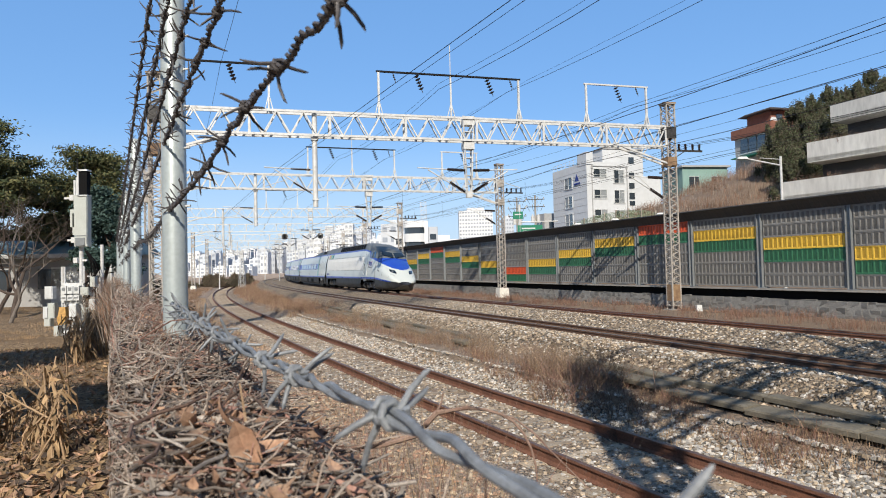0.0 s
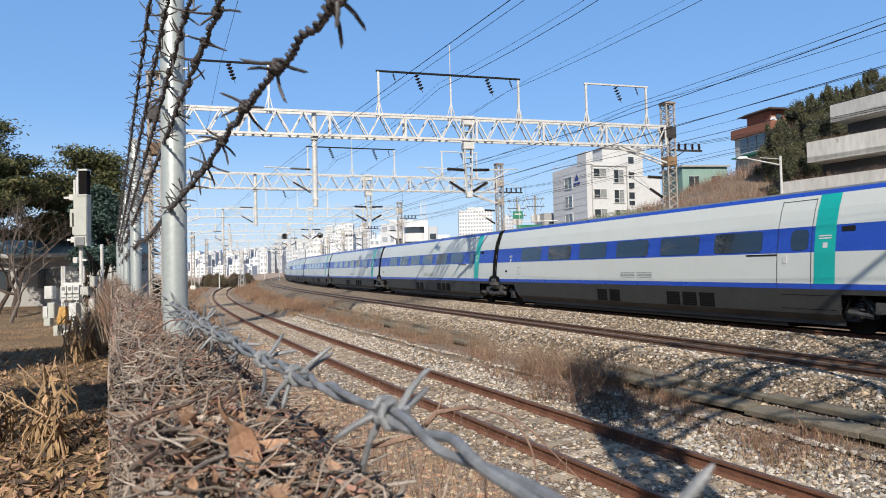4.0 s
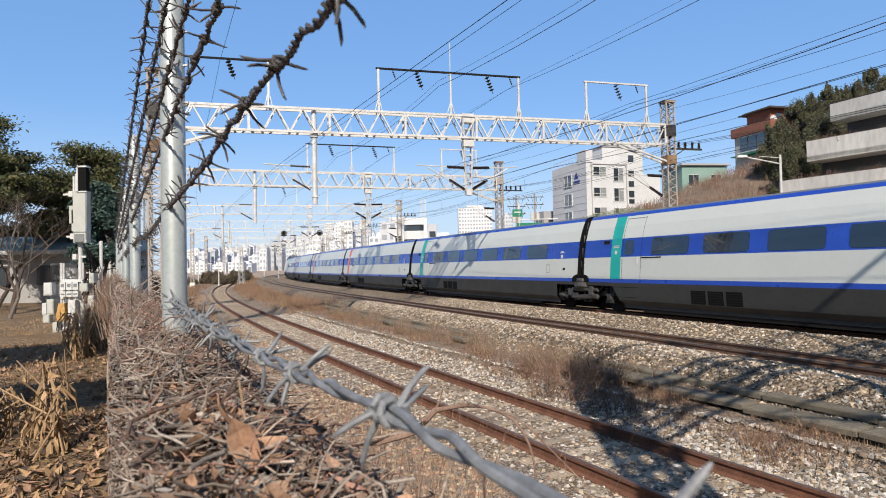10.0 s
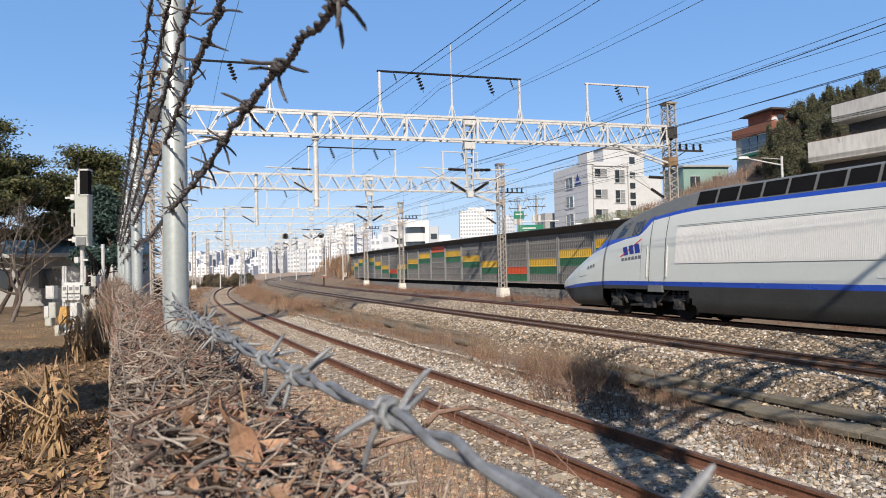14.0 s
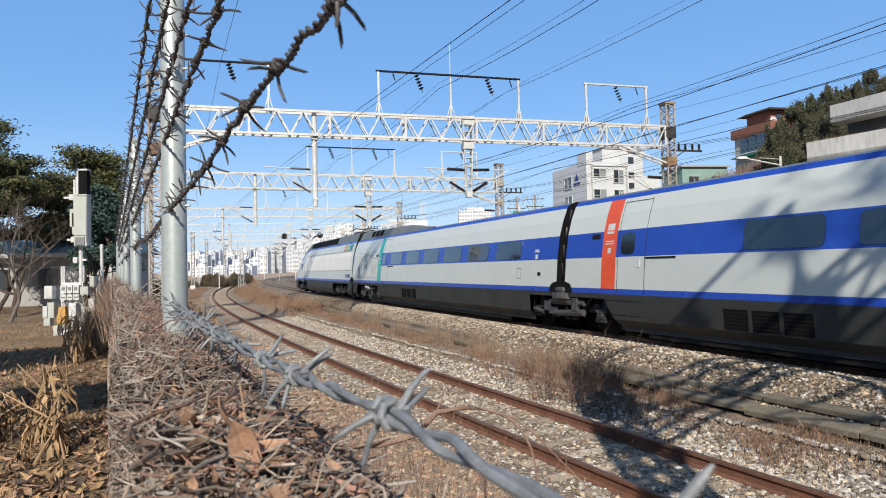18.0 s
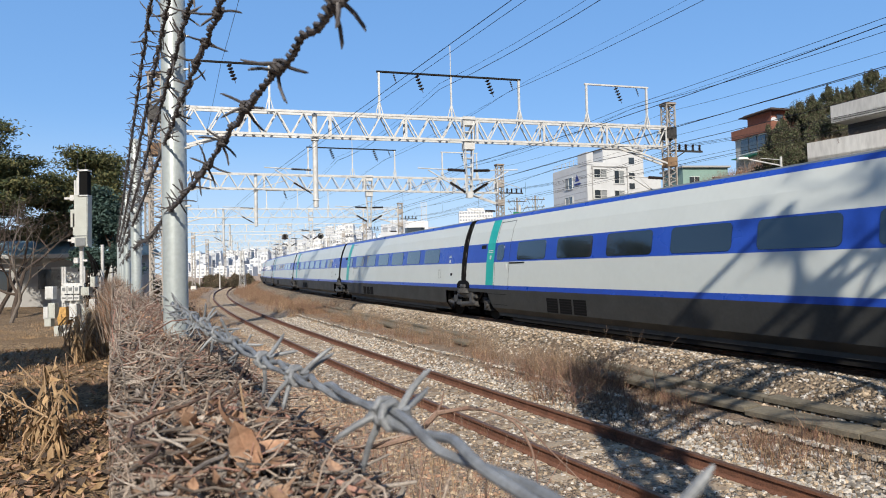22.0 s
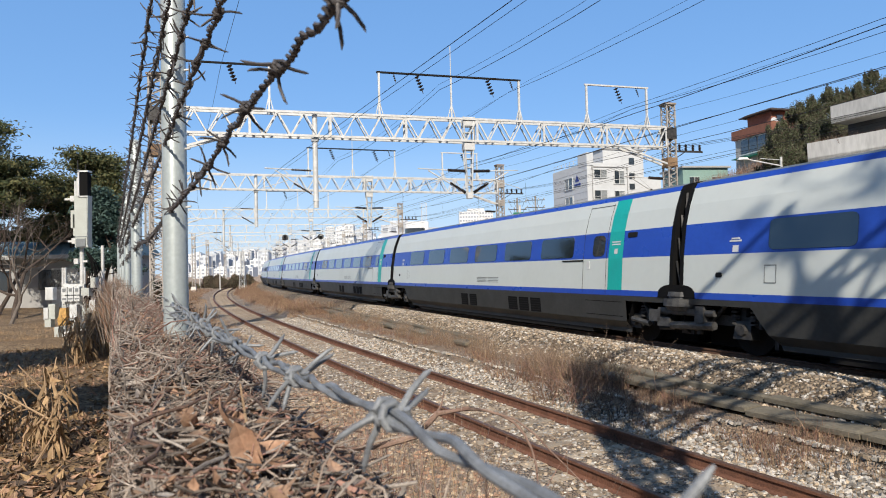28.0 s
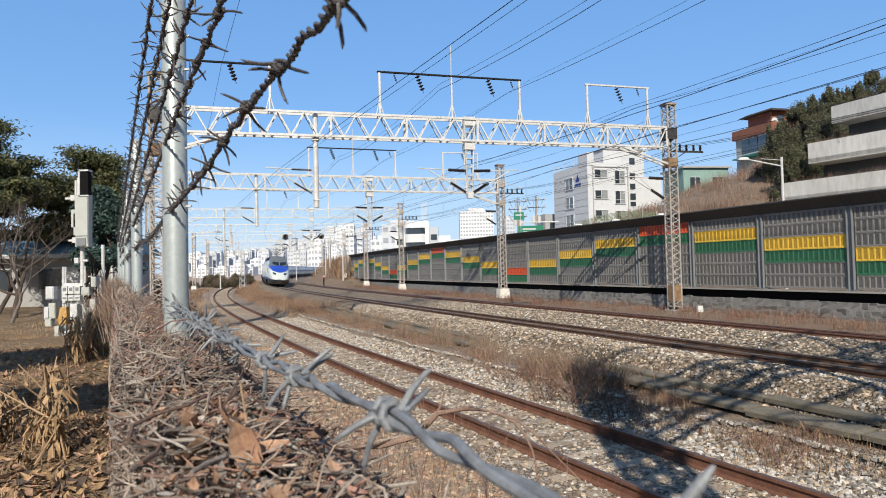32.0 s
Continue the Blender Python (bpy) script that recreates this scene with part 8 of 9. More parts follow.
# ---- west of the fence ----
def pine(x, y, h, seed, crown, mats, name="pine_tree", label="dark green pine with a broad layered crown", trunk=.16, clump=(1.0, .38)):
    r = random.Random(seed)
    z = zs(x, y)
    t = thing(name, label, "tree", Matrix.Translation((x, y, z)))
    g = Geo()
    pts = [Vector((0, 0, -.1))]
    for i in range(6):
        pts.append(Vector((r.gauss(0, .12) * i * .5, r.gauss(0, .12) * i * .5, h * .9 * (i + 1) / 6)))
    g.tube(pts, [trunk * (1 - .12 * i) for i in range(7)], 8)
    cl = []
    for i in range(crown[0]):
        k = r.uniform(crown[1], 1)
        q = pts[min(6, int(k * 6))]
        a = r.uniform(0, 6.28)
        reach = crown[2] * (1.15 - k) * r.uniform(.4, 1.1) + .3
        e = Vector((q.x + math.cos(a) * reach, q.y + math.sin(a) * reach, h * k + r.uniform(-.2, .3)))
        g.tube([Vector((q.x, q.y, h * k * .93)), (Vector((q.x, q.y, h * k)) + e) / 2, e], [trunk * .3, trunk * .2, trunk * .08], 5)
        s = r.uniform(.7, 1.2)
        cl.append((e.x, e.y, e.z + .1, clump[0] * s, clump[0] * s, clump[1] * s))
    part("trunk", g, M["bark"], t)
    cloud_part("crown", cl, 850, .08, mats, t, seed, "clumps of needles", .7, .25)
    return t


def bare_tree(x, y, h, seed, mat, label="leafless tree with forking branches", depth=4, trunk=.09, z=None, name="bare_tree"):
    r = random.Random(seed)
    t = thing(name, label, "tree", Matrix.Translation((x, y, zs(x, y) if z is None else z)))
    g = Geo()
    branch(g, r, Vector((0, 0, -.1)), Vector((r.gauss(0, .15), r.gauss(0, .15), 1)).normalized(), h * .38, trunk, depth, .28, (2, 2), None, .12, 7)
    part("trunk", g, mat, t)
    return t


pine(-20.6, 28, 8.3, 11, (40, .5, 3.6), [M["pine"], M["pine_sun"]], trunk=.2)
pine(-24.3, 29.6, 8.8, 1, (34, .42, 3.4), [M["pine"], M["pine_sun"]], trunk=.2)
pine(-19.6, 33, 6.9, 2, (26, .5, 2.9), [M["pine"], M["pine_sun"]], trunk=.17)
pine(-26.5, 29.0, 8.9, 3, (34, .4, 3.6), [M["pine"], M["pine_sun"]], trunk=.22)
pine(-16.2, 28.5, 6.7, 5, (16, .72, 2.2), [M["pine"], M["pine_sun"]], trunk=.12)
pine(-13.5, 25, 4.4, 4, (30, .35, 1.0), [M["pine_blue"]], "spruce_tree", "blue-green dense conifer beside the fence", .09, (.5, .3))
pine(-7.9, 4.2, 6.6, 12, (16, .84, 2.6), [M["pine"]], trunk=.12, clump=(.75, .25))
pine(-5.0, 2.5, 4.0, 13, (13, .84, 1.9), [M["pine"]], trunk=.09, clump=(.55, .25))
pine(-27.0, 37, 7.6, 14, (30, .3, 3.6), [M["pine"], M["pine"], M["brush_dark"]], trunk=.22)
pine(-22.5, 38, 7.0, 15, (30, .34, 3.4), [M["pine"], M["pine"], M["brush_dark"]], trunk=.2)
pine(-31.5, 37, 8.0, 16, (30, .3, 3.8), [M["pine"], M["pine"], M["brush_dark"]], trunk=.24)
bare_tree(-16.5, 24, 5.6, 3, M["bark"], trunk=.12, depth=5)
bare_tree(-19.0, 25.5, 5.4, 14, M["bark"], trunk=.13, depth=5)
bare_tree(-18.6, 26, 5.5, 8, M["bark"], trunk=.1)

# dark shrubs added to fill the gap under the pines with shade
for i, (x, y, h) in enumerate(((-23.5, 38.5, 3.6), (-27, 38, 3.6), (-20.5, 38, 3.2), (-17.5, 37, 3.4), (-30, 38, 3.8))):
    pine(x, y, h * .5, 20 + i, (18, .12, 1.7), [M["pine"], M["brush_dark"]], "evergreen_shrub", "dark shrub added for the shade under the pines", .08, (.7, .5))
for i, (x, y) in enumerate(((-20.2, 25.5), (-22.5, 27), (-14.9, 21.5))):
    bare_tree(x, y, 4.8, 70 + i, M["bark_grey"], trunk=.07)

# trees west of the path, mirrored in the train windows
for i, (x, y, h) in enumerate(((-19, 14, 6.5), (-21.5, 18.5, 7.5), (-23, 12, 7.0), (-17.5, 9.5, 5.8), (-25.5, 21, 8.0), (-20, 5.5, 6.5))):
    bare_tree(x, y, h, 90 + i, M["bark"], trunk=.12)
for i, (x, y, h) in enumerate(((-26, 16, 6.5), (-24, 8.5, 6.0), (-29, 22, 8.0))):
    pine(x, y, h, 60 + i, (26, .35, 2.6), [M["pine"], M["pine_sun"]], trunk=.16)

# tall bare tree by the fence behind the eye, whose boughs shade the tracks
def tall_tree(x, y, seed):
    r = random.Random(seed)
    t = thing("bare_tree", "tall leafless tree with a few dead leaf clumps", "tree", Matrix.Translation((x, y, zs(x, y))))
    g, tips = Geo(), []
    g.tube([(0, 0, -.1), (.1, .1, 4.6), (.3, 0, 9.3), (.7, .1, 11.8)], [.26, .2, .16, .13], 8)
    for p, d, ln in (((.3, 0, 9.3), (.6, .3, .8), 3.4), ((.5, 0, 10.6), (.1, .2, 1), 3.2), ((.7, .1, 11.8), (.75, -.2, .7), 3.4), ((.7, .1, 11.8), (.2, .3, 1), 2.6), ((.2, 0, 7.8), (.8, .2, .7), 3.0)):
        branch(g, r, Vector(p), Vector(d).normalized(), ln, .085, 3, .3, (1, 2), tips, .04, 6)
    part("trunk", g, M["bark"], t)
    cl = [(*q, .36, .36, .26) for q in tips if r.random() < .4]
    cloud_part("crown", cl, 46, .075, [M["dry_leaf"]], t, seed, "clumps of dead leaves", .7, .1)


tall_tree(5.0, -8.0, 31)
# unseen pines added in a ring behind the eye to block sky light
for i in range(16):
    a = radians(118 + i * 11.5)
    pine(math.sin(a) * (27 + 4 * (i % 3)) - 2, math.cos(a) * (27 + 5 * (i % 2)), 8.5 + 1.5 * (i % 3), 200 + i, (22, .15, 3.4), [M["pine"], M["brush_dark"]], trunk=.2, clump=(1.9, 1.2))

# low house with a blue roof behind the trees
hut = thing("low_house", "low white house with pale blue metal roof", "house", Matrix.Translation((-26.6, 31.6, .3)) @ Matrix.Rotation(.06, 4, "Z"))
# grey on a white house: the trees' shade is put into the wall colour
part("wall", Geo().box((5, 2, 1.4), (10, 4, 2.8)), M["render_grey"], hut)
g = Geo()
g.add([(-.4, -.6, 2.7), (10.4, -.6, 2.7), (10.4, 2, 3.6), (-.4, 2, 3.6), (10.4, 4.6, 2.7), (-.4, 4.6, 2.7), (-.4, -.6, 2.6), (10.4, -.6, 2.6)], [(0, 1, 2, 3), (3, 2, 4, 5), (6, 7, 1, 0), (0, 3, 5), (1, 4, 2)])
part("roof", g, M["roof_blue"], hut)
for x in (1.5, 4.0, 6.5):
    part("window", Geo().box((x, -.03, 1.5), (1.1, .1, 1.0)), M["window_pane"], hut)
part("door", Geo().box((7.4, -.03, 1.05), (1.6, .1, 2.1)), M["marking"], hut, "wide white door")
part("fascia", Geo().box((5, -.62, 2.66), (10.8, .06, .2)), M["marking"], hut)
part("roof_vent", Geo().box((6.2, 1.7, 3.75), (2.6, 1.0, .5), taper=.8), M["marking"], hut)
part("downpipe", Geo().rod((9.6, -.12, 0), (9.6, -.12, 2.6), .06, n=7), M["marking"], hut)

# signalling pole with boxes beside the fence
M["ochre_cloth"] = material("ochre_cloth", (.58, .36, .12), .85, 0, (.36, .20, .07), 14, .7, .004, 30, fine=.15)
sp = thing("telecom_pole", "steel pole with pale equipment cabinets and antennas", "equipment pole", Matrix.Translation((-9.25, 16, LEFT_Z)))
part("pole", Geo().rod((0, 0, -.1), (0, 0, 4.0), .05, n=12), M["galv"], sp)
part("rear_pole", Geo().rod((.42, .2, -.1), (.42, .2, 2.3), .04, n=8), M["galv"], sp)
cab = part("cabinet", Geo().box((.10, -.1, 2.9), (.33, .18, 1.3), taper=1.06), M["cabinet"], sp, "tall pale green-grey cabinet")
part("cabinet_seam", Geo().box((.10, -.194, 2.52), (.32, .012, .02)).box((.255, -.2, 2.92), (.012, .012, 1.2)), M["post_grey"], cab)
part("cabinet_vent", Geo().box((.09, -.2, 2.37), (.24, .03, .2)), M["post_grey"], cab)
an = part("antenna_box", Geo().box((.17, -.12, 3.86), (.2, .16, .6)), M["black"], sp, "black antenna panel in a white frame")
part("antenna_frame", Geo().box((.05, -.12, 3.86), (.04, .2, .66)).box((.16, -.12, 4.18), (.26, .2, .04)).box((.16, -.12, 3.54), (.26, .2, .03)), M["marking"], an)
for x, z0, z1 in ((-.12, 3.3, 3.95), (-.06, 2.9, 4.02), (-.01, 3.2, 4.05)):
    part("mast_pipe", Geo().rod((x, -.06, z0), (x, -.06, z1), .028, n=8), M["marking"], sp, "thin white mast pipe")
for x, z1 in ((-.06, 4.5), (.14, 4.38)):
    part("aerial", Geo().rod((x, -.05, 3.9), (x, -.05, z1), .009, n=5), M["wire_dark"], sp)
for z, w in ((3.5, .42), (2.42, .34), (1.9, .2)):
    part("bracket", Geo().bar((-w, 0, z), (.15, 0, z), .05, .05).box((-w * .4, -.05, z), (.1, .16, .14)), M["galv"], sp)
for x, z0, z1 in ((-.1, 2.55, 3.1), (-.16, 2.75, 3.2)):
    part("radio_unit", Geo().box((x, -.04, (z0 + z1) / 2), (.1, .16, z1 - z0)), M["cabinet"], sp, "slim pale radio unit")
part("brace", Geo().bar((-.55, -.12, -.1), (-.04, -.05, .42), .07, .07), M["galv"], sp, "slanting steel brace")
for x, z, w, h, mat in ((-.68, 1.1, .2, .32, "marking"), (-.62, .65, .17, .38, "cabinet"), (-.76, .6, .13, .3, "marking"), (-.08, .6, .18, .42, "marking"), (-.72, .36, .16, .2, "cabinet"), (-.5, .12, .12, .28, "cabinet"), (.40, .78, .14, .26, "marking"), (.22, 1.12, .2, .2, "cabinet"), (.24, .62, .2, .18, "cabinet"), (.2, .35, .22, .16, "post_grey"), (.42, 1.35, .12, .26, "cabinet")):
    bx = part("switch_box", Geo().box((x, -.18, z), (w, .16, h)), M[mat], sp, "small pale switch box")
    part("box_lid", Geo().box((x, -.265, z), (w * .8, .012, h * .84)), M[mat], bx)
mr = part("meter_board", Geo().box((-.21, -.015, 1.08), (.56, .03, .5)), M["galv"], sp)
for i in range(3):
    mb = part("meter", Geo().box((-.36 + i * .16, -.1, 1.16), (.14, .14, .2)), M["marking"], mr, "white meter box")
    part("meter_window", Geo().box((-.36 + i * .16, -.175, 1.18), (.08, .012, .08)), M["post_grey"], mb)
    mb = part("meter", Geo().box((-.36 + i * .16, -.1, .96), (.14, .14, .14)), M["marking"], mr, "white meter box")
    part("meter_window", Geo().box((-.36 + i * .16, -.175, .96), (.1, .012, .03)), M["post_grey"], mb)
for x in (-.5, -.44, .05):
    part("rack_post", Geo().rod((x, .02, -.1), (x, .02, 1.75), .028, n=7), M["galv"], sp)
part("yellow_cover", Geo().box((-.33, -.22, .56), (.24, .18, .34), taper=.6).box((-.31, -.24, .4), (.18, .2, .2), taper=1.2), M["ochre_cloth"], sp, "crumpled ochre cover")
for i in range(16):
    a = Vector((.12 + .06 * rng.random(), -.05, 2.14))
    b = Vector((rng.uniform(.05, .45), rng.uniform(-.12, .1), rng.uniform(.4, 1.5)))
    mdl = (a + b) / 2 + Vector((rng.uniform(.02, .35), 0, rng.uniform(-.3, .1)))
    part("cable", Geo().tube([a, (a + mdl) / 2 + Vector((.06, 0, .02)), mdl, (mdl + b) / 2 + Vector((-.04, 0, -.03)), b], .011, 5), M["black"], sp, "loose black cable")
for i, z in enumerate(np.arange(.3, 1.5, .17)):
    part("rung", Geo().bar((.1, .1, z), (.45, .1, z), .03, .035), M["galv"], sp)


# dried broad-leaved stalks near the fence
def stalk_clump(d, a, h, seed, label):
    r = random.Random(seed)
    p = fence(d, a)
    p.z = zs(p.x, p.y)
    t = thing("withered_plant", label, "plant", Matrix.Translation(p))
    g = Geo()
    for i in range(7):
        g.tube([(r.gauss(0, .06), r.gauss(0, .06), -.02), (r.gauss(0, .08), r.gauss(0, .08), h * .5), (r.gauss(0, .12), r.gauss(0, .12), h * r.uniform(.7, 1.05))], [.012, .01, .005], 5)
    part("stalk", g, M["dry_grass"], t)
    g = Geo()
    for i in range(24):
        z = r.uniform(.1, .85) * h
        a_ = r.uniform(0, 6.28)
        u = Vector((math.cos(a_), math.sin(a_), 0))
        w = Vector((-u.y, u.x, 0))
        L, wd = r.uniform(.18, .42) * h, r.uniform(.012, .03) * h
        pts = [Vector((0, 0, z)), u * L * .35 + Vector((0, 0, z + .03)), u * L * .7 + Vector((0, 0, z - L * .35)), u * L * .8 + Vector((0, 0, max(.02, z - L * .9)))]
        v = []
        for q, k in zip(pts, (.3, 1, .9, .2)):
            tw = w * (wd * k)
            v += [q - tw, q + tw + Vector((0, 0, r.gauss(0, .02)))]
        g.add(v, [(2 * i2, 2 * i2 + 1, 2 * i2 + 3, 2 * i2 + 2) for i2 in range(3)])
    part("leaf", g, M["yellow_leaf"], t, "hanging withered yellow-brown leaves")


stalk_clump(6.8, -.62, .42, 1, "withered maize-like plant with hanging dry leaves")
stalk_clump(6.2, -.46, .62, 2, "withered plant with pale dry leaves")
stalk_clump(6.7, -1.0, .6, 5, "withered dark plant with dry leaves")
stalk_clump(12.9, -.62, .85, 3, "withered yellow plant below the equipment pole")
stalk_clump(12.5, -.4, .75, 4, "bent tan stalks below the equipment pole")
stalk_clump(12.2, -.55, .6, 7, "bent tan stalks below the equipment pole")
stalk_clump(13.6, -.35, .9, 8, "bent tan stalks beside the fence")
stalk_clump(6.55, -.5, .8, 9, "withered plant with a tall pale stalk")
stalk_clump(6.9, -.85, .5, 10, "withered dark plant with dry leaves")


def scatter_leaves(n, d0, d1, a0, a1, size, seed, mats, name, label, pw=1.0):
    r = np.random.default_rng(seed)
    d, a = d0 + (d1 - d0) * r.uniform(0, 1, n) ** pw, r.uniform(a0, a1, n)
    t = FENCE_HEAD
    x, y = d * math.sin(t) + a * math.cos(t), d * math.cos(t) - a * math.sin(t)
    z, _ = ground_z(x, y)
    q = random.Random(seed)
    g = Geo()
    for px, py, pz in zip(x, y, z):
        s = size * q.uniform(.5, 1.4)
        m = Euler((q.gauss(0, .5), q.gauss(0, .5), q.uniform(0, 6.28))).to_matrix()
        c = Vector((px, py, pz + .012 + .02 * q.random()))
        v = [c + m @ Vector(w) * s for w in ((-1, 0, .2), (-.2, -.4, .1), (.9, 0, .25), (-.2, .4, .12), (.1, 0, -.05))]
        g.add(v, [(0, 1, 4), (1, 2, 4), (2, 3, 4), (3, 0, 4)])
        g.m[-4:] = [q.randint(0, len(mats) - 1)] * 4
    single(name, g, mats, label, "leaves", kind="stuff")


scatter_leaves(3400, 2.6, 7.5, -3.2, .15, .055, 6, [M["yellow_leaf"], M["dry_leaf"], M["thicket"], M["bark"]], "leaf_litter", "broad curled tan leaves on the ground", 1.1)
scatter_leaves(5000, 2.6, 16, -5, .2, .055, 1, [M["yellow_leaf"], M["dry_leaf"]], "leaf_litter", "fallen yellow and brown leaves on the ground", 1.4)
scatter_leaves(7000, 3, 14, .55, 2.9, .03, 2, [M["dry_leaf"], M["yellow_leaf"], M["twig"], M["thicket"]], "leaf_litter", "fallen brown leaves beside the siding", 1.3)


scatter_leaves(2600, .7, 5, .3, 1.5, .022, 3, [M["dry_leaf"], M["dry_grass"], M["stone"], M["twig"]], "leaf_litter", "brown leaf litter on the bank under the fence", 1.2)


# loose ballast stones where the line passes nearest
def scatter_stones(name, label, mats, n, pick, size, seed, sink=.35):
    r = np.random.default_rng(seed)
    x, y = pick(n, r)
    z, _ = ground_z(x, y)
    base = np.array([(-1, -1, -.7), (1, -.8, -.7), (.9, 1, -.7), (-.8, .9, -.7), (-.7, -.6, .6), (.6, -.7, .75), (.7, .6, .55), (-.6, .7, .8)], float)
    faces = np.array([(0, 1, 5, 4), (1, 2, 6, 5), (2, 3, 7, 6), (3, 0, 4, 7), (4, 5, 6, 7)])
    v = base[None] * r.uniform(.65, 1.3, (n, 8, 3)) * (size * r.uniform(.55, 1.5, n))[:, None, None]
    v[:, :, 2] *= .75
    a, b = r.uniform(0, 6.28, n), r.normal(0, .5, n)
    ca, sa, cb, sb = np.cos(a), np.sin(a), np.cos(b), np.sin(b)
    vx, vz = v[:, :, 0] * cb[:, None] + v[:, :, 2] * sb[:, None], -v[:, :, 0] * sb[:, None] + v[:, :, 2] * cb[:, None]
    wx, wy = vx * ca[:, None] - v[:, :, 1] * sa[:, None], vx * sa[:, None] + v[:, :, 1] * ca[:, None]
    v = np.stack([wx + x[:, None], wy + y[:, None], vz + z[:, None] + size * sink * .5], -1)
    f = (np.arange(n)[:, None, None] * 8 + faces).reshape(-1, 4)
    me = bpy.data.meshes.new(name)
    me.from_pydata(v.reshape(-1, 3).tolist(), [], f.tolist())
    for m in mats:
        me.materials.append(m)
    me.polygons.foreach_set("material_index", np.repeat(r.integers(0, len(mats), n), 5))
    me.update()
    tagged(new(name, me), label, "stones", kind="stuff")


def on_siding(s0, s1, o0, o1, pw=1.0):
    def pick(n, r):
        s, o = s0 + (s1 - s0) * r.uniform(0, 1, n) ** pw, r.uniform(o0, o1, n)
        t = np.interp(s, NS, NTH)
        return np.interp(s, NS, NX) + o * np.cos(t), np.interp(s, NS, NY) - o * np.sin(t)
    return pick


def on_line(s0, s1, o0, o1, pw=1.0):
    def pick(n, r):
        s, o = s0 + (s1 - s0) * r.uniform(0, 1, n) ** pw, r.uniform(o0, o1, n)
        t = np.interp(s, SS, TH)
        return np.interp(s, SS, PX) + o * np.cos(t), np.interp(s, SS, PY) - o * np.sin(t)
    return pick


scatter_stones("ballast_stones", "grey broken stones beside the siding", [M["stone_grey"], M["stone_grey"], M["stone"]], 14000, on_siding(-7, 26, .85, 2.2, 1.3), .027, 1)
scatter_stones("ballast_stones", "brown and grey stones between the siding rails", [M["stone"], M["stone_grey"]], 9500, on_siding(-7, 22, -1.7, .9, 1.3), .024, 2, sink=.0)
scatter_stones("ballast_stones", "pale ballast stones on the main track shoulder", [M["stone"], M["stone"], M["stone_grey"]], 12000, on_line(-7, 24, -2.9, -.95, 1.3), .025, 3)
scatter_stones("ballast_stones", "pale ballast stones between the main tracks", [M["stone"], M["stone"], M["stone_grey"]], 9000, on_line(-7, 24, .9, 3.5, 1.2), .027, 4)
scatter_stones("ballast_stones", "stones and clods between fence and siding", [M["stone"], M["dry_leaf"], M["stone"]], 9000, on_siding(-7, 14, -4.0, -1.5, 1.2), .026, 5, sink=.2)


# trees on the hill
def hill_tree(x, y, h, w, seed, mats, label):
    r = random.Random(seed)
    z = zs(x, y) - .3
    t = thing("evergreen_tree", label, "tree", Matrix.Translation((x, y, z)))
    g = Geo()
    cl = []
    for i in range(3):
        branch(g, r, Vector((0, 0, 0)), Vector((r.gauss(0, .3), r.gauss(0, .3), 1)).normalized(), h * .4, .1, 2, .25, (2, 2), None, .1, 5)
    for i in range(14):                                # upright shoots round the top
        a, q = r.uniform(0, 6.28), w * r.uniform(0, .75)
        cl.append((math.cos(a) * q, math.sin(a) * q, h * r.uniform(.9, 1.12) - .3 * q, .16, .16, .5))
    for i in range(46):
        k = r.uniform(.12, 1.08)
        a = r.uniform(0, 6.28)
        q = w * math.sin(math.pi * min(.95, k * .8 + .15)) * r.uniform(.3, 1)
        s = r.uniform(.5, 1.0)
        cl.append((math.cos(a) * q, math.sin(a) * q, h * k, .55 * s, .55 * s, .75 * s))
    part("trunk", g, M["bark"], t)
    cloud_part("crown", cl, 420, .075, mats, t, seed, "clumps of small dark leaves", 1.6, .1)


hr = random.Random(13)
for i, (u, v, y) in enumerate(((1345, 300, 52), (1375, 290, 54), (1400, 260, 55), (1430, 240, 57), (1395, 310, 48), (1360, 335, 46), (1450, 225, 60), (1480, 215, 62), (1510, 190, 63), (1545, 175, 64), (1420, 300, 50), (1335, 340, 50), (1570, 165, 62), (1600, 150, 62))):
    x = (u + 48 - 784) / 1107.6 * y
    hill_tree(x, y, hr.uniform(3.5, 5.1), 1.9, 40 + i, [M["evergreen"], M["evergreen"], M["pine"], M["brush_dark"]], "dark feathery evergreen on the slope")
for i, (x, y) in enumerate(((27.5, 42), (26.8, 38), (31, 46), (28.8, 39.5), (33, 47))):
    bare_tree(x, y, 4.2, 60 + i, M["bark_pale"], "thin pale leafless tree on the terrace", 3, .05)
for i in range(11):
    x, y = -48 + i * 1.25 + hr.uniform(-1, 1), 116 + hr.uniform(-6, 6)
    hill_tree(x, y, hr.uniform(1.0, 2.5), 1.6, 80 + i, [M["brush_dark"], M["evergreen"], M["thicket"]], "dark low bush beyond the siding")

# dwarf signal and posts far along the line
for s, o, h in ((88, 7.6, 1.2),):
    p = line(s, o)
    q = thing("signal_post", "short dark ground signal with red and white head", "signal", Matrix.Translation((p.x, p.y, zs(p.x, p.y))))
    part("post", Geo().rod((0, 0, -.1), (0, 0, h), .09, n=8), M["black"], q)
    part("head", Geo().box((0, 0, h + .12), (.26, .24, .2)), M["logo_red"], q)
    part("cap", Geo().box((0, 0, h + .34), (.3, .3, .14)), M["marking"], q)
def on_ground(px_x, y):
    x = px_x * y
    return Vector((x, y, zs(x, y)))


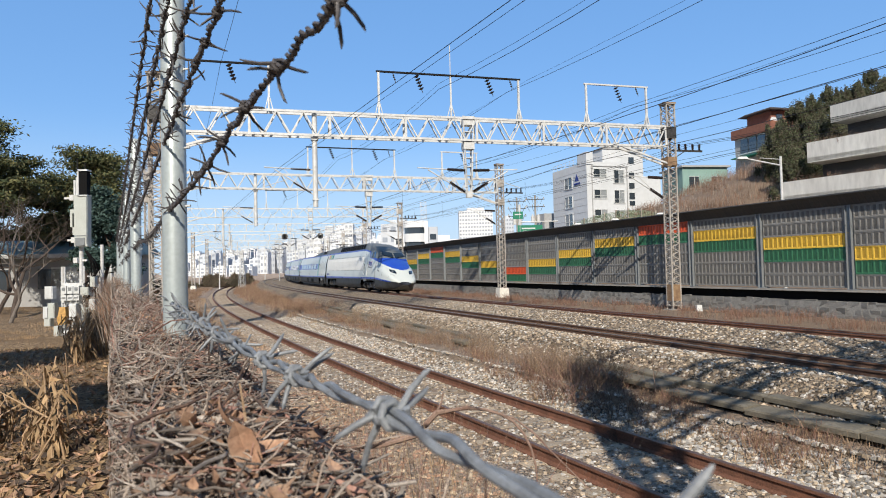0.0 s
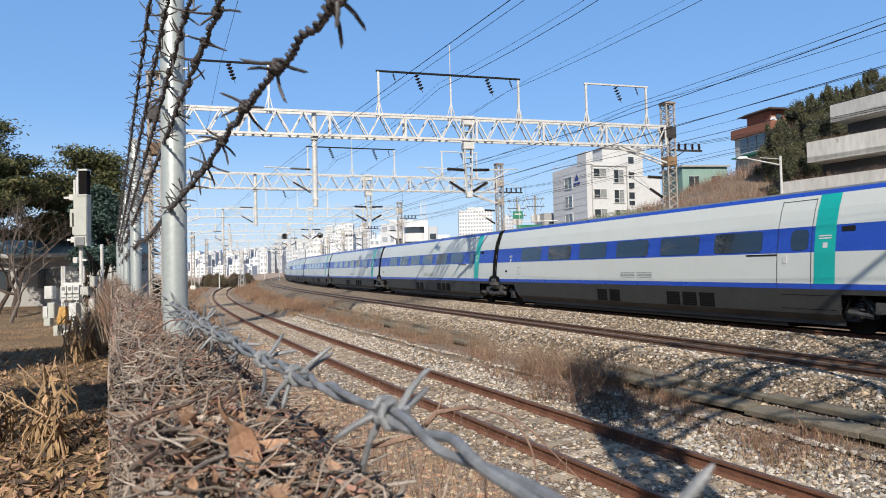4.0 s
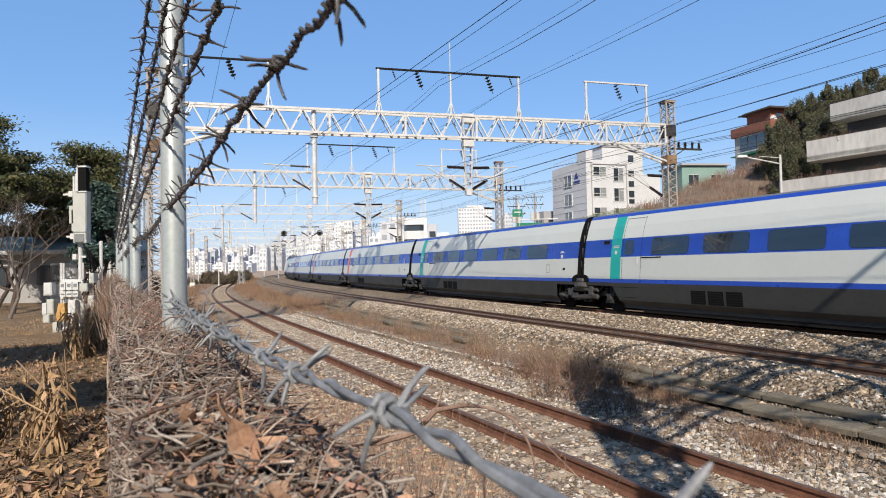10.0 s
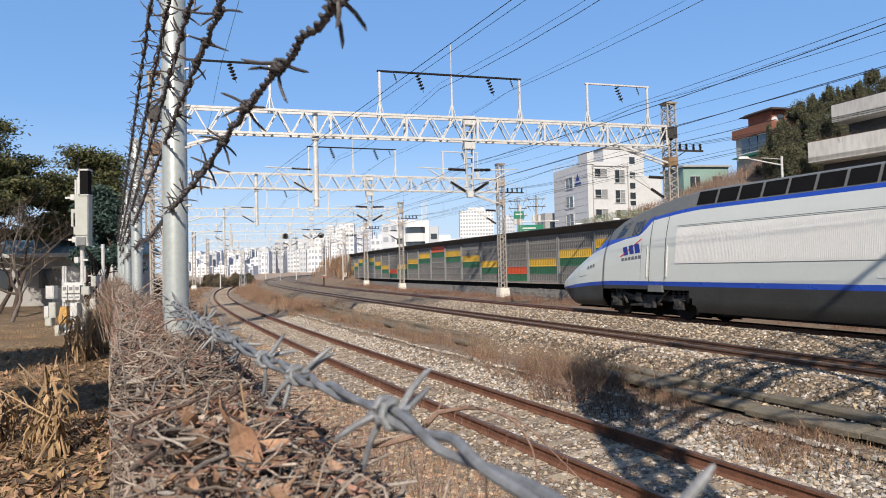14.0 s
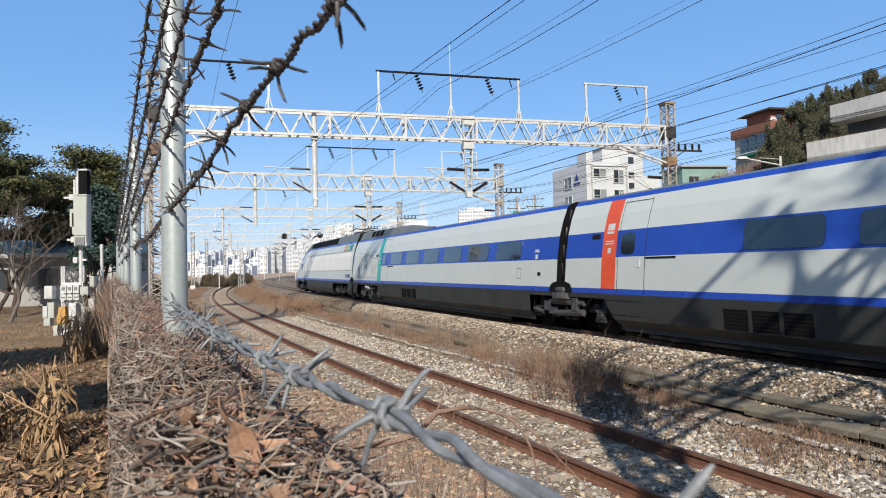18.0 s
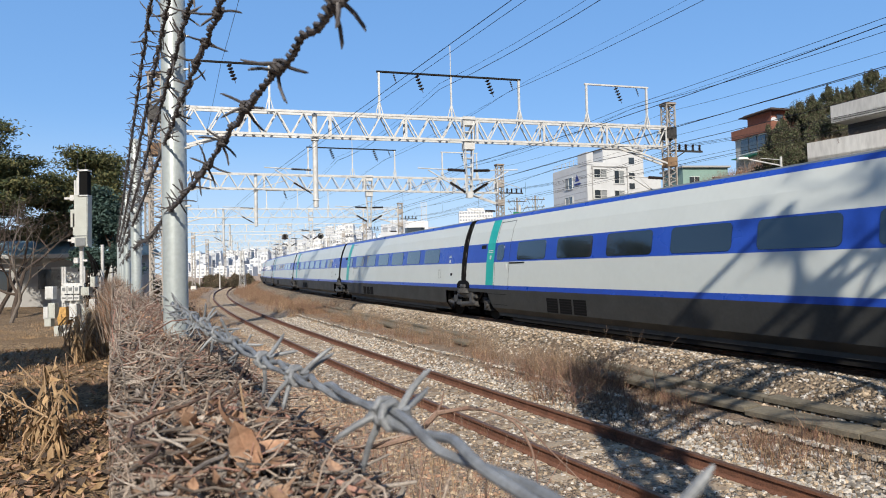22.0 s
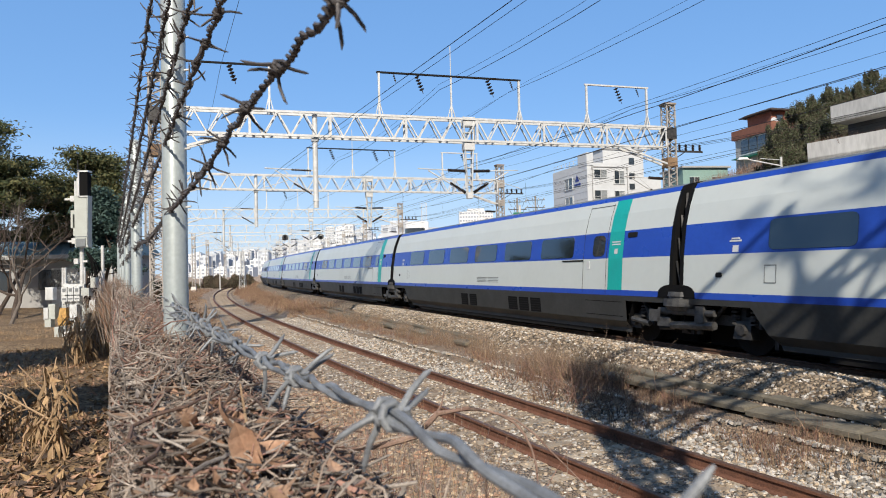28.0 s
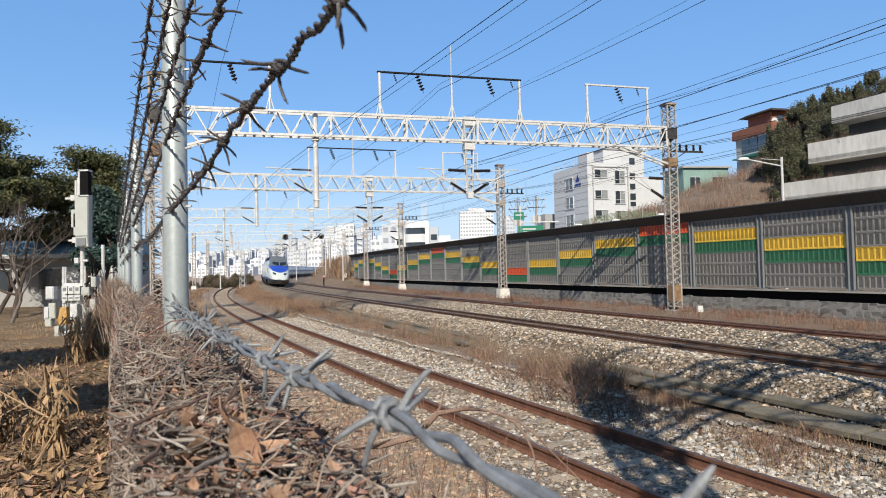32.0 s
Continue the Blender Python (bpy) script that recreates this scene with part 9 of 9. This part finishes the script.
M["post_white"] = material("post_white", (.66, .66, .64), .6, .1, (.5, .5, .48), 4, .6, 0, fine=.1)
lm = thing("lattice_mast", "slim white lattice mast beside the siding", "mast", Matrix.Translation(on_ground(-.3215, 92)))
g = Geo()
for sx, sy in ((-1, -1), (1, -1), (1, 1), (-1, 1)):
    g.bar((sx * .42, sy * .42, -.1), (sx * .16, sy * .16, 5.6), .07, .07)
for k in range(7):
    z0, z1 = k * .8, (k + 1) * .8
    w0, w1 = .42 - .26 * z0 / 5.6, .42 - .26 * z1 / 5.6
    for sy in (-1, 1):
        g.bar((-w0, sy * w0, z0), (w1, sy * w1, z1), .045, .045).bar((w0, sy * w0, z0), (-w1, sy * w1, z1), .045, .045)
part("mast", g, M["post_white"], lm)
for k, y, h in ((-.3577, 98, 4.0), (-.189, 112, 6.6), (-.182, 116, 6.4), (-.1615, 100, 6.0), (-.153, 104, 6.6), (-.333, 125, 7.0), (-.262, 135, 7.5), (-.285, 150, 8.0), (-.236, 145, 7.5), (-.206, 150, 8.5), (-.37, 130, 7.5), (-.39, 118, 7.0)):
    lp2 = thing("line_post", "thin pale post beside the distant tracks", "post", Matrix.Translation(on_ground(k, y)))
    part("post", Geo().rod((0, 0, -.1), (0, 0, h), .11, .07, n=8), M["post_white"], lp2)
    part("cross_arm", Geo().bar((-.9, 0, h * .86), (1.2, 0, h * .9), .07, .07), M["post_white"], lp2)
for k, y in ((-.2525, 96), (-.1955, 96)):              # signal heads seen from behind
    x = k * y
    sh = thing("railway_signal", "round dark signal hung over the tracks", "signal", Matrix.Translation((x, y, 7.2)))
    part("backplate", Geo().rod((0, -.05, 0), (0, .05, 0), .46, n=18), M["cap_dark"], sh)
    part("housing", Geo().box((0, -.16, 0), (.34, .24, .62)), M["black"], sh)
    part("hanger", Geo().bar((0, 0, .4), (0, 0, 1.3), .07, .07).bar((-.9, 0, 1.3), (.9, 0, 1.3), .06, .06), M["galv"], sh)
p = line(14.4, 12.3)
single("marker_stone", Geo().box((0, 0, .12), (.28, .2, .36), taper=.9), M["marking"], "small white marker stone near the barrier", "marker", Matrix.Translation((p.x, p.y, zs(p.x, p.y))))


def motions():
    for cars, rail, lead in ((train_far, LINE_FAR, lead_far), (train_near, LINE_NEAR, lead_near)):
        off = 0.0
        for i, (c, L) in enumerate(zip(cars, LENGTHS)):
            walk(c, car_rows(rail, lead, off, L, i == 19))
            off += L


motions()
